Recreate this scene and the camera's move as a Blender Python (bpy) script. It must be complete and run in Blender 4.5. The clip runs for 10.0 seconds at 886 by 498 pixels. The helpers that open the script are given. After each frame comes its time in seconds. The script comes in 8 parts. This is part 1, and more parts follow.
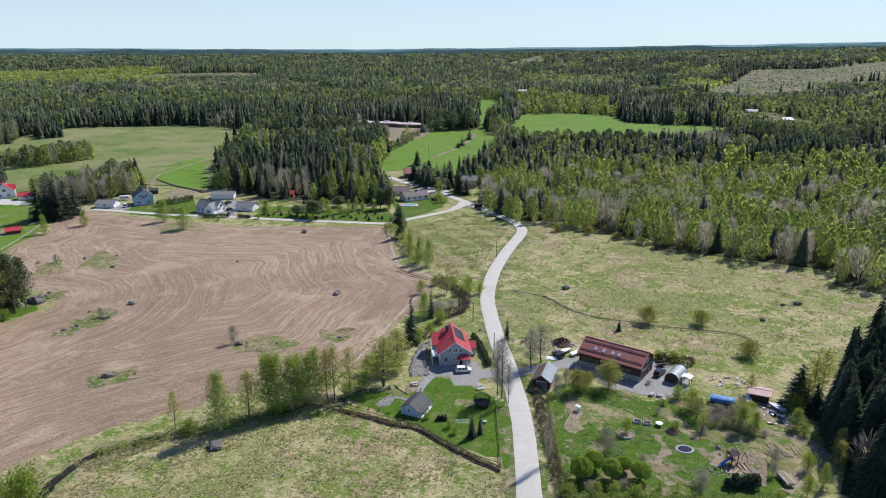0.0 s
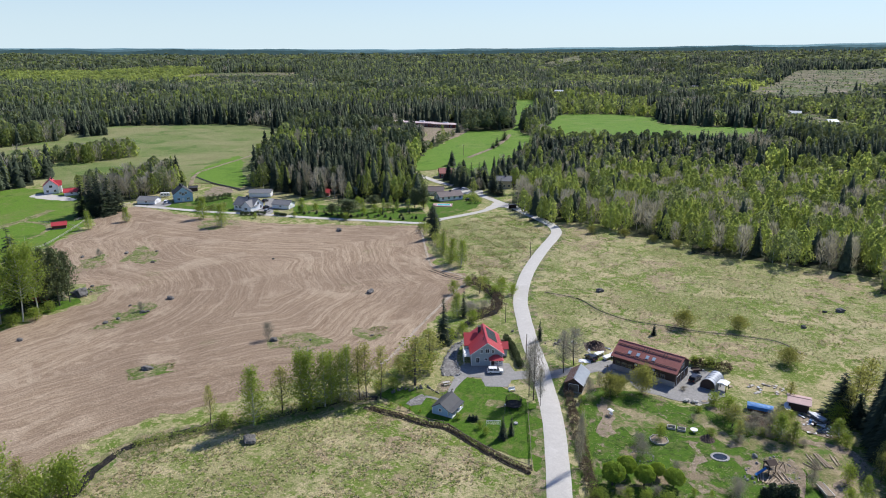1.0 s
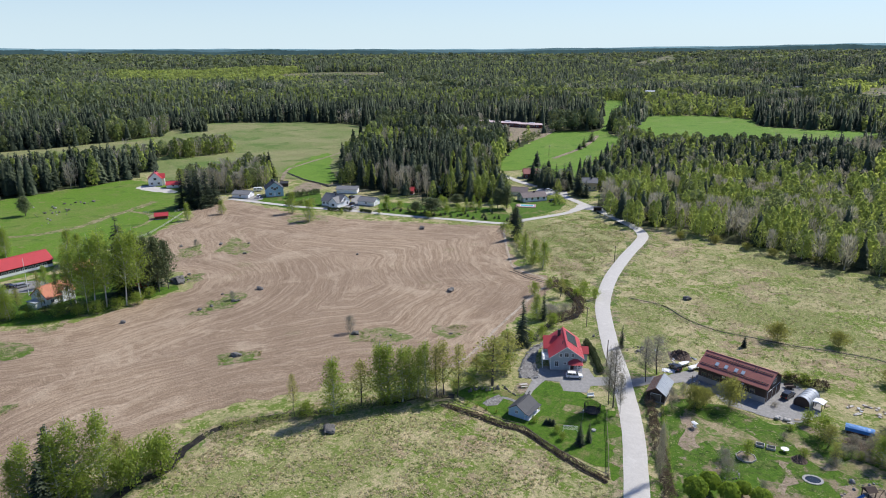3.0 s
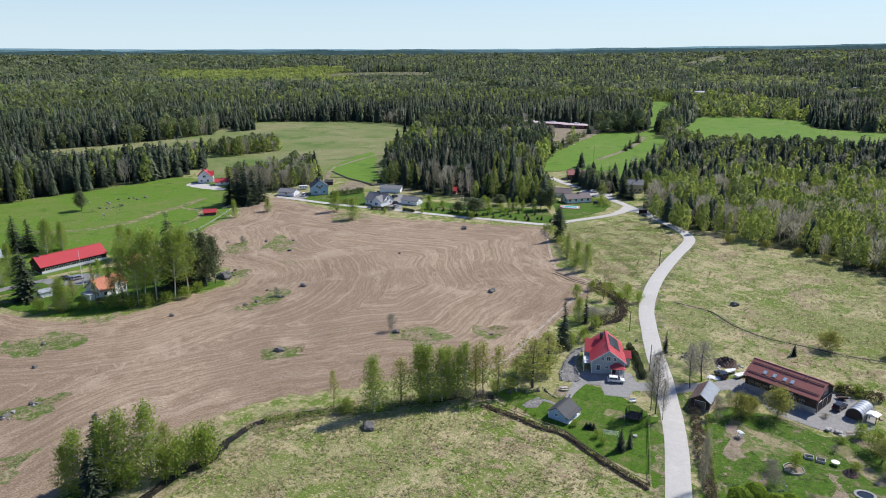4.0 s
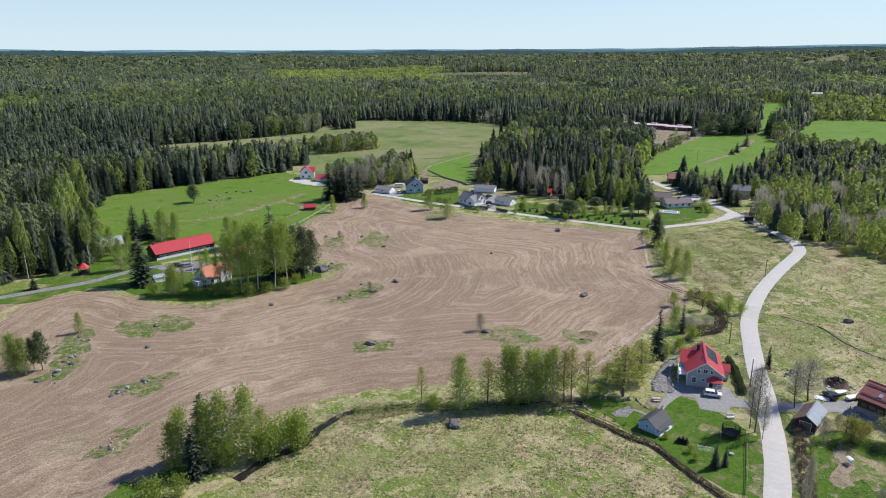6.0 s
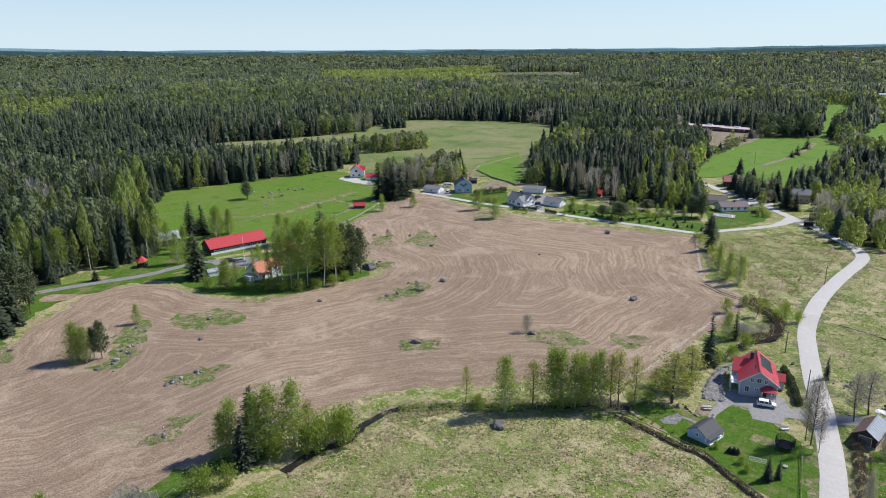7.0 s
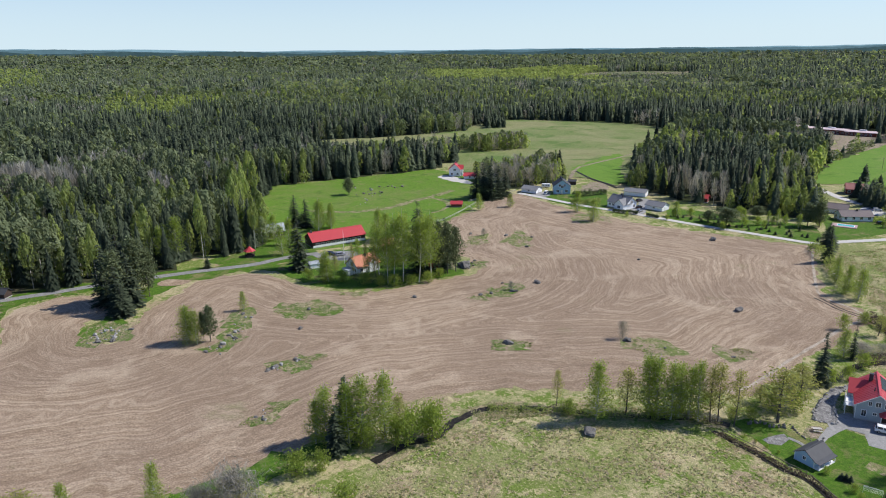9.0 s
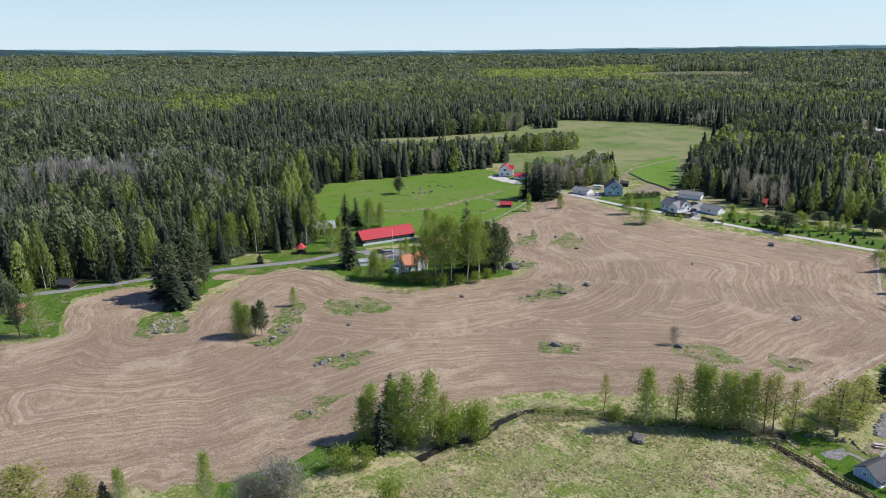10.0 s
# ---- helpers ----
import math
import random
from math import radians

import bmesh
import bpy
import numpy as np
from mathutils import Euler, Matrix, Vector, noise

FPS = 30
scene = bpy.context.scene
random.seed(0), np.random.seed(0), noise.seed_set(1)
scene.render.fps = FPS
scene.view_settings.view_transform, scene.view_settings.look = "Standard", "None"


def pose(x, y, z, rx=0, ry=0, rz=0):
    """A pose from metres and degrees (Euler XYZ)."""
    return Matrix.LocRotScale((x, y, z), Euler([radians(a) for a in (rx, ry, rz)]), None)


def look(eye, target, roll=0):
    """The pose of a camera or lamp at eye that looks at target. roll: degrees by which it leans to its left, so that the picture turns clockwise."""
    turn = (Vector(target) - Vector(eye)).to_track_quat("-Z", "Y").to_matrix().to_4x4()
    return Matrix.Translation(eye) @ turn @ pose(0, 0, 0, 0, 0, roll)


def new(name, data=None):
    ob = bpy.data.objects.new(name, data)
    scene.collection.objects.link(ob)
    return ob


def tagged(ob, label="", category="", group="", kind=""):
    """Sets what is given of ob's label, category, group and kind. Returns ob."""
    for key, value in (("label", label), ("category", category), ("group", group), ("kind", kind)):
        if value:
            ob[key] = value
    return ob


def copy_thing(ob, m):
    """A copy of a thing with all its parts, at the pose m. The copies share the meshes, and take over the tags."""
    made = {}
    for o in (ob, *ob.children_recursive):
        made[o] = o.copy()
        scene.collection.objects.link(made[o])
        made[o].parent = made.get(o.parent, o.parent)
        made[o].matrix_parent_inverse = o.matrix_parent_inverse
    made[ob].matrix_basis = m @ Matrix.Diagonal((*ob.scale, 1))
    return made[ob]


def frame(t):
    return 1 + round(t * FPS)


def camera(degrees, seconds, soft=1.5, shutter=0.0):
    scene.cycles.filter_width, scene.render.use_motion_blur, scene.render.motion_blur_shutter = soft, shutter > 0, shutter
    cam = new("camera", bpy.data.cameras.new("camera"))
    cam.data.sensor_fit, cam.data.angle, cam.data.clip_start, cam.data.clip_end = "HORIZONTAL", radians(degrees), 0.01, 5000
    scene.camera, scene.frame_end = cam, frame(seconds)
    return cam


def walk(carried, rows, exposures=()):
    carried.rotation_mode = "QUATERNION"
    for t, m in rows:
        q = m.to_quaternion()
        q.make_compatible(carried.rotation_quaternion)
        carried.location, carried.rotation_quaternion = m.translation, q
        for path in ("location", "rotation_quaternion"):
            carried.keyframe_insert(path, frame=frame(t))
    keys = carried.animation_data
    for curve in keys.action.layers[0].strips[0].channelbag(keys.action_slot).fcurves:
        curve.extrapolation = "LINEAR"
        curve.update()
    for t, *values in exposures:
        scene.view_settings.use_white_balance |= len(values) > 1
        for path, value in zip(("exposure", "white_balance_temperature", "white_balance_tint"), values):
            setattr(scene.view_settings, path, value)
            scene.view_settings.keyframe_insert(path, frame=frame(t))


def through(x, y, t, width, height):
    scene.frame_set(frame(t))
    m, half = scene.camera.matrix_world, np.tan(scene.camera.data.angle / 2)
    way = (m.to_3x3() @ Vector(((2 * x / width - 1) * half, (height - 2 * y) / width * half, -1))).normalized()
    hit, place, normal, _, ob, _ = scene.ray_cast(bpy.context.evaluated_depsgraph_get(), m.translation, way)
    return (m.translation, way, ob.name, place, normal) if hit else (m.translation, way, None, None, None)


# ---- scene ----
EYE = 85.0  # the drone hovers here and turns to its left
cam = camera(66.42, 10.0, soft=1.0)
# seconds, heading, pitch, lean to the right
TURNS = [
    (0, 0, -16.54, -0.18),
    (0.5, 1.31, -16.54, -0.18),
    (1, 2.95, -16.54, -0.18),
    (1.5, 4.74, -16.56, -0.14),
    (2, 6.55, -16.56, -0.11),
    (2.5, 8.35, -16.57, -0.05),
    (4, 13.84, -16.57, 0.08),
    (4.5, 15.8, -16.57, 0.15),
    (5, 17.81, -16.56, 0.21),
    (5.5, 19.87, -16.55, 0.27),
    (7, 26.14, -16.53, 0.44),
    (7.5, 28.25, -16.51, 0.49),
    (8, 30.34, -16.52, 0.57),
    (8.5, 32.44, -16.51, 0.65),
    (9, 34.54, -16.49, 0.73),
    (9.5, 36.66, -16.46, 0.78),
    (10, 38.82, -16.45, 0.82),
]


def gaze(yaw, pitch):
    y, p = radians(yaw), radians(pitch)
    return Vector((-math.sin(y) * math.cos(p), math.cos(y) * math.cos(p), math.sin(p)))


walk(cam, [(t, look((0, 0, EYE), Vector((0, 0, EYE)) + gaze(yaw, pitch), -lean)) for t, yaw, pitch, lean in TURNS])
# ---- light ----
SUN_AZ, SUN_EL = 44.0, 46.0  # degrees from +x towards +y, and above the horizon
to_sun = Vector((math.cos(radians(SUN_AZ)) * math.cos(radians(SUN_EL)), math.sin(radians(SUN_AZ)) * math.cos(radians(SUN_EL)), math.sin(radians(SUN_EL))))
world = bpy.data.worlds.new("sky")
scene.world = world
world.use_nodes = True
wn = world.node_tree
sky = wn.nodes.new("ShaderNodeTexSky")
sky.sky_type, sky.sun_disc = "NISHITA", False
sky.sun_elevation, sky.sun_rotation = radians(SUN_EL), radians(90 - SUN_AZ)
sky.altitude, sky.air_density, sky.dust_density, sky.ozone_density = 100, 1.0, 0.35, 3.0
wn.nodes["Background"].inputs["Strength"].default_value = 0.108
tint = wn.nodes.new("ShaderNodeMix")
tint.data_type, tint.blend_type = "RGBA", "MULTIPLY"
tint.inputs[0].default_value, tint.inputs[7].default_value = 1.0, (0.7, 0.84, 1.17, 1)
wn.links.new(sky.outputs[0], tint.inputs[6])
# pale haze low over the horizon
ray = wn.nodes.new("ShaderNodeTexCoord")
split = wn.nodes.new("ShaderNodeSeparateXYZ")
wn.links.new(ray.outputs["Generated"], split.inputs[0])
low = wn.nodes.new("ShaderNodeMapRange")
low.inputs[1].default_value, low.inputs[2].default_value, low.inputs[3].default_value, low.inputs[4].default_value = 0.0, 0.26, 0.85, 0.0
wn.links.new(split.outputs[2], low.inputs[0])
hazy = wn.nodes.new("ShaderNodeMix")
hazy.data_type = "RGBA"
hazy.inputs[7].default_value = (6.6, 8.2, 9.1, 1)
wn.links.new(low.outputs[0], hazy.inputs[0])
wn.links.new(tint.outputs[2], hazy.inputs[6])
wn.links.new(hazy.outputs[2], wn.nodes["Background"].inputs["Color"])
sun = new("sun", bpy.data.lights.new("sun", "SUN"))
sun.data.energy, sun.data.angle, sun.data.color = 5.0, radians(0.53), (1.0, 0.965, 0.925)
sun.matrix_world = look(to_sun * 400, (0, 0, 0))
scene.view_settings.exposure = 0.0

# ---- materials ----


def nodes_of(name):
    m = bpy.data.materials.new(name)
    m.use_nodes = True
    nt = m.node_tree
    return m, nt, nt.nodes["Principled BSDF"]


def add(nt, kind, **inputs):
    n = nt.nodes.new(kind)
    for key, value in inputs.items():
        n.inputs[key.replace("_", " ")].default_value = value
    return n


def ramp(nt, fac, stops):
    n = nt.nodes.new("ShaderNodeValToRGB")
    e = n.color_ramp.elements
    while len(e) < len(stops):
        e.new(0.5)
    for el, (at, c) in zip(e, stops):
        el.position, el.color = at, (*c, 1)
    nt.links.new(fac, n.inputs[0])
    return n.outputs[0]


def mix(nt, fac, a, b, blend="MIX"):
    n = nt.nodes.new("ShaderNodeMix")
    n.data_type, n.blend_type = "RGBA", blend
    for sock, v in ((n.inputs[0], fac), (n.inputs[6], a), (n.inputs[7], b)):
        if isinstance(v, (int, float)):
            sock.default_value = v
        elif isinstance(v, tuple):
            sock.default_value = (*v, 1)
        else:
            nt.links.new(v, sock)
    return n.outputs[2]


def noise_of(nt, scale, detail=4.0, rough=0.6, distort=0.0, vec=None):
    n = nt.nodes.new("ShaderNodeTexNoise")
    n.inputs["Scale"].default_value, n.inputs["Detail"].default_value = scale, detail
    n.inputs["Roughness"].default_value, n.inputs["Distortion"].default_value = rough, distort
    if vec is None:
        vec = nt.nodes.new("ShaderNodeNewGeometry").outputs["Position"]
    nt.links.new(vec, n.inputs["Vector"])
    return n.outputs[0]


def calc(nt, op, a, b=0.0, c=0.0):
    n = nt.nodes.new("ShaderNodeMath")
    n.operation = op
    for sock, v in zip(n.inputs, (a, b, c)):
        if isinstance(v, (int, float)):
            sock.default_value = v
        else:
            nt.links.new(v, sock)
    return n.outputs[0]


def relief(nt, bsdf, height, strength, distance):
    n = add(nt, "ShaderNodeBump", Strength=strength, Distance=distance)
    nt.links.new(height, n.inputs["Height"])
    nt.links.new(n.outputs[0], bsdf.inputs["Normal"])


def ground_mat(name, layers, bump_scale=1.2, bump=0.25, rough=0.95, grain=0.75):
    """layers: a base colour pair, then (scale, low, high, colour) patches laid over it by noise."""
    m, nt, b = nodes_of(name)
    (c0, c1), *patches = layers
    col = ramp(nt, noise_of(nt, 0.9, 6, 0.7), [(0.38, c0), (0.62, c1)])
    for i, (scale, low, high, c) in enumerate(patches):
        pos = nt.nodes.new("ShaderNodeNewGeometry").outputs["Position"]
        sh = nt.nodes.new("ShaderNodeVectorMath")
        sh.inputs[1].default_value = (37.0 * i, 11.0 * i, 5.0 * i)
        nt.links.new(pos, sh.inputs[0])
        f = ramp(nt, noise_of(nt, scale, 7, 0.68, 0.4, sh.outputs[0]), [(low, (0, 0, 0)), (high, (1, 1, 1))])
        col = mix(nt, f, col, c)
    fine = noise_of(nt, 3.5, 5, 0.75)
    col = mix(nt, grain, col, ramp(nt, fine, [(0.36, (0.48, 0.48, 0.48)), (0.64, (1.29, 1.29, 1.29))]), "MULTIPLY")
    nt.links.new(col, b.inputs["Base Color"])
    b.inputs["Roughness"].default_value = rough
    b.inputs["Specular IOR Level"].default_value = 0.15
    relief(nt, b, noise_of(nt, bump_scale, 6, 0.7), 1.0, bump)
    return m


def plain_mat(name, colour, rough=0.7, vary=0.15, scale=2.0, metal=0.0, bump=0.0, bump_scale=20.0, spec=0.4):
    """A surface with blotches at two scales, a little fine relief and a shift from piece to piece."""
    m, nt, b = nodes_of(name)
    big = noise_of(nt, scale, 5, 0.65)
    fine = noise_of(nt, scale * 9, 4, 0.6)
    info = nt.nodes.new("ShaderNodeObjectInfo").outputs["Random"]
    v = calc(nt, "ADD", calc(nt, "MULTIPLY", big, 1.4), calc(nt, "MULTIPLY", fine, 0.6))
    v = calc(nt, "ADD", calc(nt, "MULTIPLY", v, 2 * vary), calc(nt, "MULTIPLY_ADD", info, 0.5 * vary, 1 - 2.2 * vary))
    n = nt.nodes.new("ShaderNodeCombineColor")
    for s in n.inputs:
        nt.links.new(v, s)
    nt.links.new(mix(nt, 1.0, colour, n.outputs[0], "MULTIPLY"), b.inputs["Base Color"])
    b.inputs["Roughness"].default_value, b.inputs["Metallic"].default_value = rough, metal
    b.inputs["Specular IOR Level"].default_value = spec
    if bump:
        relief(nt, b, noise_of(nt, bump_scale, 4, 0.6), 1.0, bump)
    return m


def leaf_mat(name, dark, light, through=0.35, rough=0.6):
    """Leaves or needles: the tone of each tree, mottling inside it, and light that shines through."""
    m, nt, b = nodes_of(name)
    tone = nt.nodes.new("ShaderNodeAttribute")
    tone.attribute_name = "tone"
    info = nt.nodes.new("ShaderNodeObjectInfo").outputs["Random"]
    t = calc(nt, "ADD", calc(nt, "MULTIPLY", tone.outputs["Fac"], 0.75), calc(nt, "MULTIPLY", info, 0.2))
    isl = nt.nodes.new("ShaderNodeNewGeometry").outputs["Random Per Island"]
    t = calc(nt, "ADD", t, calc(nt, "MULTIPLY_ADD", isl, 0.3, -0.12))
    col = ramp(nt, t, [(0.0, dark), (1.0, light)])
    nt.links.new(col, b.inputs["Base Color"])
    b.inputs["Roughness"].default_value = rough
    b.inputs["Specular IOR Level"].default_value = 0.03
    tr = nt.nodes.new("ShaderNodeBsdfTranslucent")
    nt.links.new(mix(nt, 1.0, col, (1.35, 1.3, 0.85), "MULTIPLY"), tr.inputs["Color"])
    mx = nt.nodes.new("ShaderNodeMixShader")
    mx.inputs[0].default_value = through
    nt.links.new(b.outputs[0], mx.inputs[1])
    nt.links.new(tr.outputs[0], mx.inputs[2])
    nt.links.new(mx.outputs[0], nt.nodes["Material Output"].inputs[0])
    return m


M = {}
M["meadow"] = ground_mat("dry_meadow", [((0.235, 0.255, 0.095), (0.39, 0.36, 0.178)), (0.035, 0.5, 0.55, (0.15, 0.215, 0.035)), (0.1, 0.52, 0.56, (0.46, 0.39, 0.22)), (0.045, 0.55, 0.59, (0.34, 0.265, 0.165)), (0.16, 0.54, 0.59, (0.14, 0.205, 0.035)), (0.3, 0.55, 0.62, (0.5, 0.425, 0.235)), (0.02, 0.53, 0.64, (0.2, 0.225, 0.07)), (0.8, 0.53, 0.62, (0.15, 0.195, 0.045)), (1.2, 0.54, 0.63, (0.5, 0.425, 0.235))], 1.6, 0.3, grain=0.65)
M["lawn"] = ground_mat("mown_lawn", [((0.056, 0.128, 0.011), (0.097, 0.18, 0.018)), (0.12, 0.53, 0.63, (0.2, 0.19, 0.075)), (0.6, 0.55, 0.64, (0.14, 0.165, 0.045)), (0.35, 0.55, 0.72, (0.04, 0.085, 0.01))], 3.0, 0.06)
M["rough_lawn"] = ground_mat("rough_lawn", [((0.056, 0.125, 0.012), (0.1, 0.18, 0.02)), (0.3, 0.52, 0.64, (0.135, 0.165, 0.047)), (0.5, 0.54, 0.62, (0.045, 0.08, 0.014)), (0.13, 0.54, 0.6, (0.27, 0.215, 0.14)), (0.45, 0.6, 0.66, (0.31, 0.255, 0.175))], 2.0, 0.15)
M["pasture"] = ground_mat("green_pasture", [((0.103, 0.197, 0.02), (0.142, 0.242, 0.029)), (0.04, 0.5, 0.62, (0.155, 0.215, 0.045)), (0.015, 0.5, 0.62, (0.175, 0.22, 0.055)), (0.1, 0.56, 0.66, (0.075, 0.15, 0.018)), (0.25, 0.57, 0.66, (0.21, 0.22, 0.08))], 1.5, 0.12)
M["bright_field"] = ground_mat("bright_green_field", [((0.12, 0.225, 0.028), (0.155, 0.265, 0.038)), (0.02, 0.5, 0.62, (0.18, 0.255, 0.055)), (0.06, 0.54, 0.64, (0.1, 0.2, 0.024))], 1.5, 0.08)
M["far_field"] = ground_mat("pale_green_field", [((0.165, 0.21, 0.066), (0.198, 0.237, 0.082)), (0.012, 0.46, 0.58, (0.265, 0.262, 0.12)), (0.03, 0.52, 0.62, (0.12, 0.185, 0.045)), (0.06, 0.53, 0.62, (0.23, 0.23, 0.1))], 1.0, 0.05)
M["gravel"] = ground_mat("grey_gravel", [((0.24, 0.235, 0.225), (0.30, 0.295, 0.28)), (0.25, 0.5, 0.7, (0.2, 0.195, 0.185)), (0.08, 0.55, 0.7, (0.33, 0.31, 0.28))], 9.0, 0.03)
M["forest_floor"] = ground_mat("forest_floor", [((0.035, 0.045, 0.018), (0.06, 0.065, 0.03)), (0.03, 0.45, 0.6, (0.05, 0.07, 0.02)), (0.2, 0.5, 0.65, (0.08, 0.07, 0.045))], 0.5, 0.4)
M["bare_soil"] = ground_mat("bare_soil", [((0.27, 0.21, 0.15), (0.36, 0.285, 0.21)), (0.1, 0.5, 0.66, (0.2, 0.16, 0.11)), (0.4, 0.53, 0.6, (0.13, 0.165, 0.045)), (0.05, 0.55, 0.7, (0.16, 0.17, 0.07)), (1.2, 0.56, 0.63, (0.42, 0.35, 0.27))], 2.0, 0.12)
M["cut"] = ground_mat("clear_cut", [((0.16, 0.145, 0.085), (0.225, 0.195, 0.125)), (0.012, 0.47, 0.53, (0.115, 0.15, 0.05)), (0.03, 0.52, 0.58, (0.3, 0.25, 0.175)), (0.08, 0.53, 0.58, (0.1, 0.125, 0.045))], 0.5, 0.3)
# ground is not cut; the ditches' dark depth is painted on as near-black strips
M["ditch"] = ground_mat("dark_ditch", [((0.014, 0.012, 0.01), (0.035, 0.03, 0.022)), (0.4, 0.54, 0.66, (0.1, 0.085, 0.05))], 2.0, 0.2, 0.6)

M["island"] = ground_mat("island_grass", [((0.12, 0.165, 0.045), (0.21, 0.22, 0.095)), (0.12, 0.5, 0.56, (0.1, 0.17, 0.025)), (0.3, 0.53, 0.6, (0.38, 0.315, 0.195)), (0.5, 0.52, 0.58, (0.31, 0.235, 0.16)), (0.9, 0.56, 0.63, (0.07, 0.12, 0.02))], 2.0, 0.25, grain=0.85)
M["weedy"] = ground_mat("weedy_soil", [((0.29, 0.215, 0.148), (0.37, 0.285, 0.195)), (0.12, 0.47, 0.55, (0.17, 0.2, 0.065)), (0.5, 0.52, 0.6, (0.11, 0.165, 0.03)), (0.8, 0.55, 0.62, (0.4, 0.33, 0.22))], 2.0, 0.2)
M["worn"] = ground_mat("worn_grass", [((0.15, 0.17, 0.06), (0.25, 0.22, 0.11)), (0.2, 0.46, 0.58, (0.37, 0.3, 0.19)), (0.5, 0.5, 0.6, (0.1, 0.17, 0.03))], 2.0, 0.05)
M["crushed"] = ground_mat("crushed_stone", [((0.15, 0.145, 0.14), (0.27, 0.26, 0.25)), (1.2, 0.5, 0.6, (0.34, 0.33, 0.315))], 3.0, 0.15)
M["tracks"] = ground_mat("pale_wheel_track", [((0.4, 0.33, 0.26), (0.5, 0.43, 0.34)), (0.3, 0.5, 0.62, (0.26, 0.22, 0.15))], 2.0, 0.1)


def field_mat():
    m, nt, b = nodes_of("harrowed_soil")
    fur = nt.nodes.new("ShaderNodeAttribute")
    fur.attribute_name = "furrow"
    warp = calc(nt, "MULTIPLY_ADD", noise_of(nt, 0.06, 3, 0.5), 5.0, fur.outputs["Fac"])
    warp = calc(nt, "ADD", warp, calc(nt, "MULTIPLY", noise_of(nt, 0.5, 3, 0.6), 0.3))
    pos = nt.nodes.new("ShaderNodeNewGeometry").outputs["Position"]
    comb = nt.nodes.new("ShaderNodeCombineXYZ")
    nt.links.new(warp, comb.inputs[0])
    long_noise = noise_of(nt, 0.05, 3, 0.55)
    nt.links.new(calc(nt, "MULTIPLY", long_noise, 6.0), comb.inputs[1])
    streak = noise_of(nt, 0.75, 6, 0.72, 0.0, comb.outputs[0])
    comb2 = nt.nodes.new("ShaderNodeCombineXYZ")
    nt.links.new(calc(nt, "MULTIPLY", warp, 1.0), comb2.inputs[0])
    nt.links.new(calc(nt, "MULTIPLY", noise_of(nt, 0.12, 4, 0.6), 14.0), comb2.inputs[1])
    lines = noise_of(nt, 1.1, 4, 0.8, 0.0, comb2.outputs[0])
    band = noise_of(nt, 0.13, 3, 0.6, 0.0, comb.outputs[0])
    col = ramp(nt, streak, [(0.35, (0.212, 0.149, 0.099)), (0.49, (0.305, 0.226, 0.153)), (0.64, (0.47, 0.37, 0.265))])
    col = mix(nt, ramp(nt, band, [(0.4, (0, 0, 0)), (0.65, (0.4, 0.4, 0.4))]), col, (0.36, 0.275, 0.195))
    big = noise_of(nt, 0.016, 4, 0.6)
    col = mix(nt, ramp(nt, big, [(0.44, (0, 0, 0)), (0.56, (0.42, 0.42, 0.42))]), col, (0.2, 0.143, 0.1))
    pale = noise_of(nt, 0.05, 6, 0.7, 0.6)
    col = mix(nt, ramp(nt, pale, [(0.53, (0, 0, 0)), (0.66, (0.55, 0.55, 0.55))]), col, (0.47, 0.375, 0.268))
    weeds = noise_of(nt, 0.035, 6, 0.7, 0.3)
    col = mix(nt, ramp(nt, weeds, [(0.62, (0, 0, 0)), (0.72, (0.5, 0.5, 0.5))]), col, (0.13, 0.15, 0.05))
    worked = ramp(nt, noise_of(nt, 0.022, 4, 0.6, 0.4), [(0.42, (0.12, 0.12, 0.12)), (0.6, (0.45, 0.45, 0.45))])
    col = mix(nt, worked, col, ramp(nt, lines, [(0.37, (0.58, 0.58, 0.58)), (0.63, (1.42, 1.42, 1.42))]), "MULTIPLY")
    fine = noise_of(nt, 2.2, 6, 0.75)
    col = mix(nt, 0.85, col, ramp(nt, fine, [(0.33, (0.5, 0.5, 0.5)), (0.67, (1.45, 1.45, 1.45))]), "MULTIPLY")
    col = mix(nt, 1.0, col, (1.03, 1.025, 1.02), "MULTIPLY")
    nt.links.new(col, b.inputs["Base Color"])
    b.inputs["Roughness"].default_value = 0.95
    b.inputs["Specular IOR Level"].default_value = 0.1
    relief(nt, b, calc(nt, "ADD", calc(nt, "MULTIPLY", streak, 1.2), fine), 1.0, 0.16)
    return m


M["field"] = field_mat()
M["road"] = ground_mat("gravel_road", [((0.52, 0.495, 0.45), (0.56, 0.535, 0.485)), (0.05, 0.48, 0.7, (0.48, 0.455, 0.41)), (0.2, 0.55, 0.7, (0.6, 0.575, 0.525))], 8.0, 0.008, 0.9, 0.2)
M["asphalt"] = ground_mat("grey_asphalt", [((0.27, 0.265, 0.25), (0.33, 0.32, 0.305)), (0.15, 0.5, 0.7, (0.24, 0.235, 0.22)), (0.5, 0.55, 0.7, (0.36, 0.35, 0.33))], 9.0, 0.01, 0.9, 0.3)
M["spruce"] = leaf_mat("spruce_needles", (0.018, 0.027, 0.02), (0.14, 0.17, 0.1), 0.1)
M["pine"] = leaf_mat("pine_needles", (0.085, 0.11, 0.055), (0.21, 0.245, 0.13), 0.25)
M["birch"] = leaf_mat("spring_leaves", (0.16, 0.2, 0.07), (0.42, 0.49, 0.18), 0.58)
M["twigs"] = leaf_mat("bare_twigs", (0.2, 0.19, 0.175), (0.43, 0.41, 0.385), 0.4)
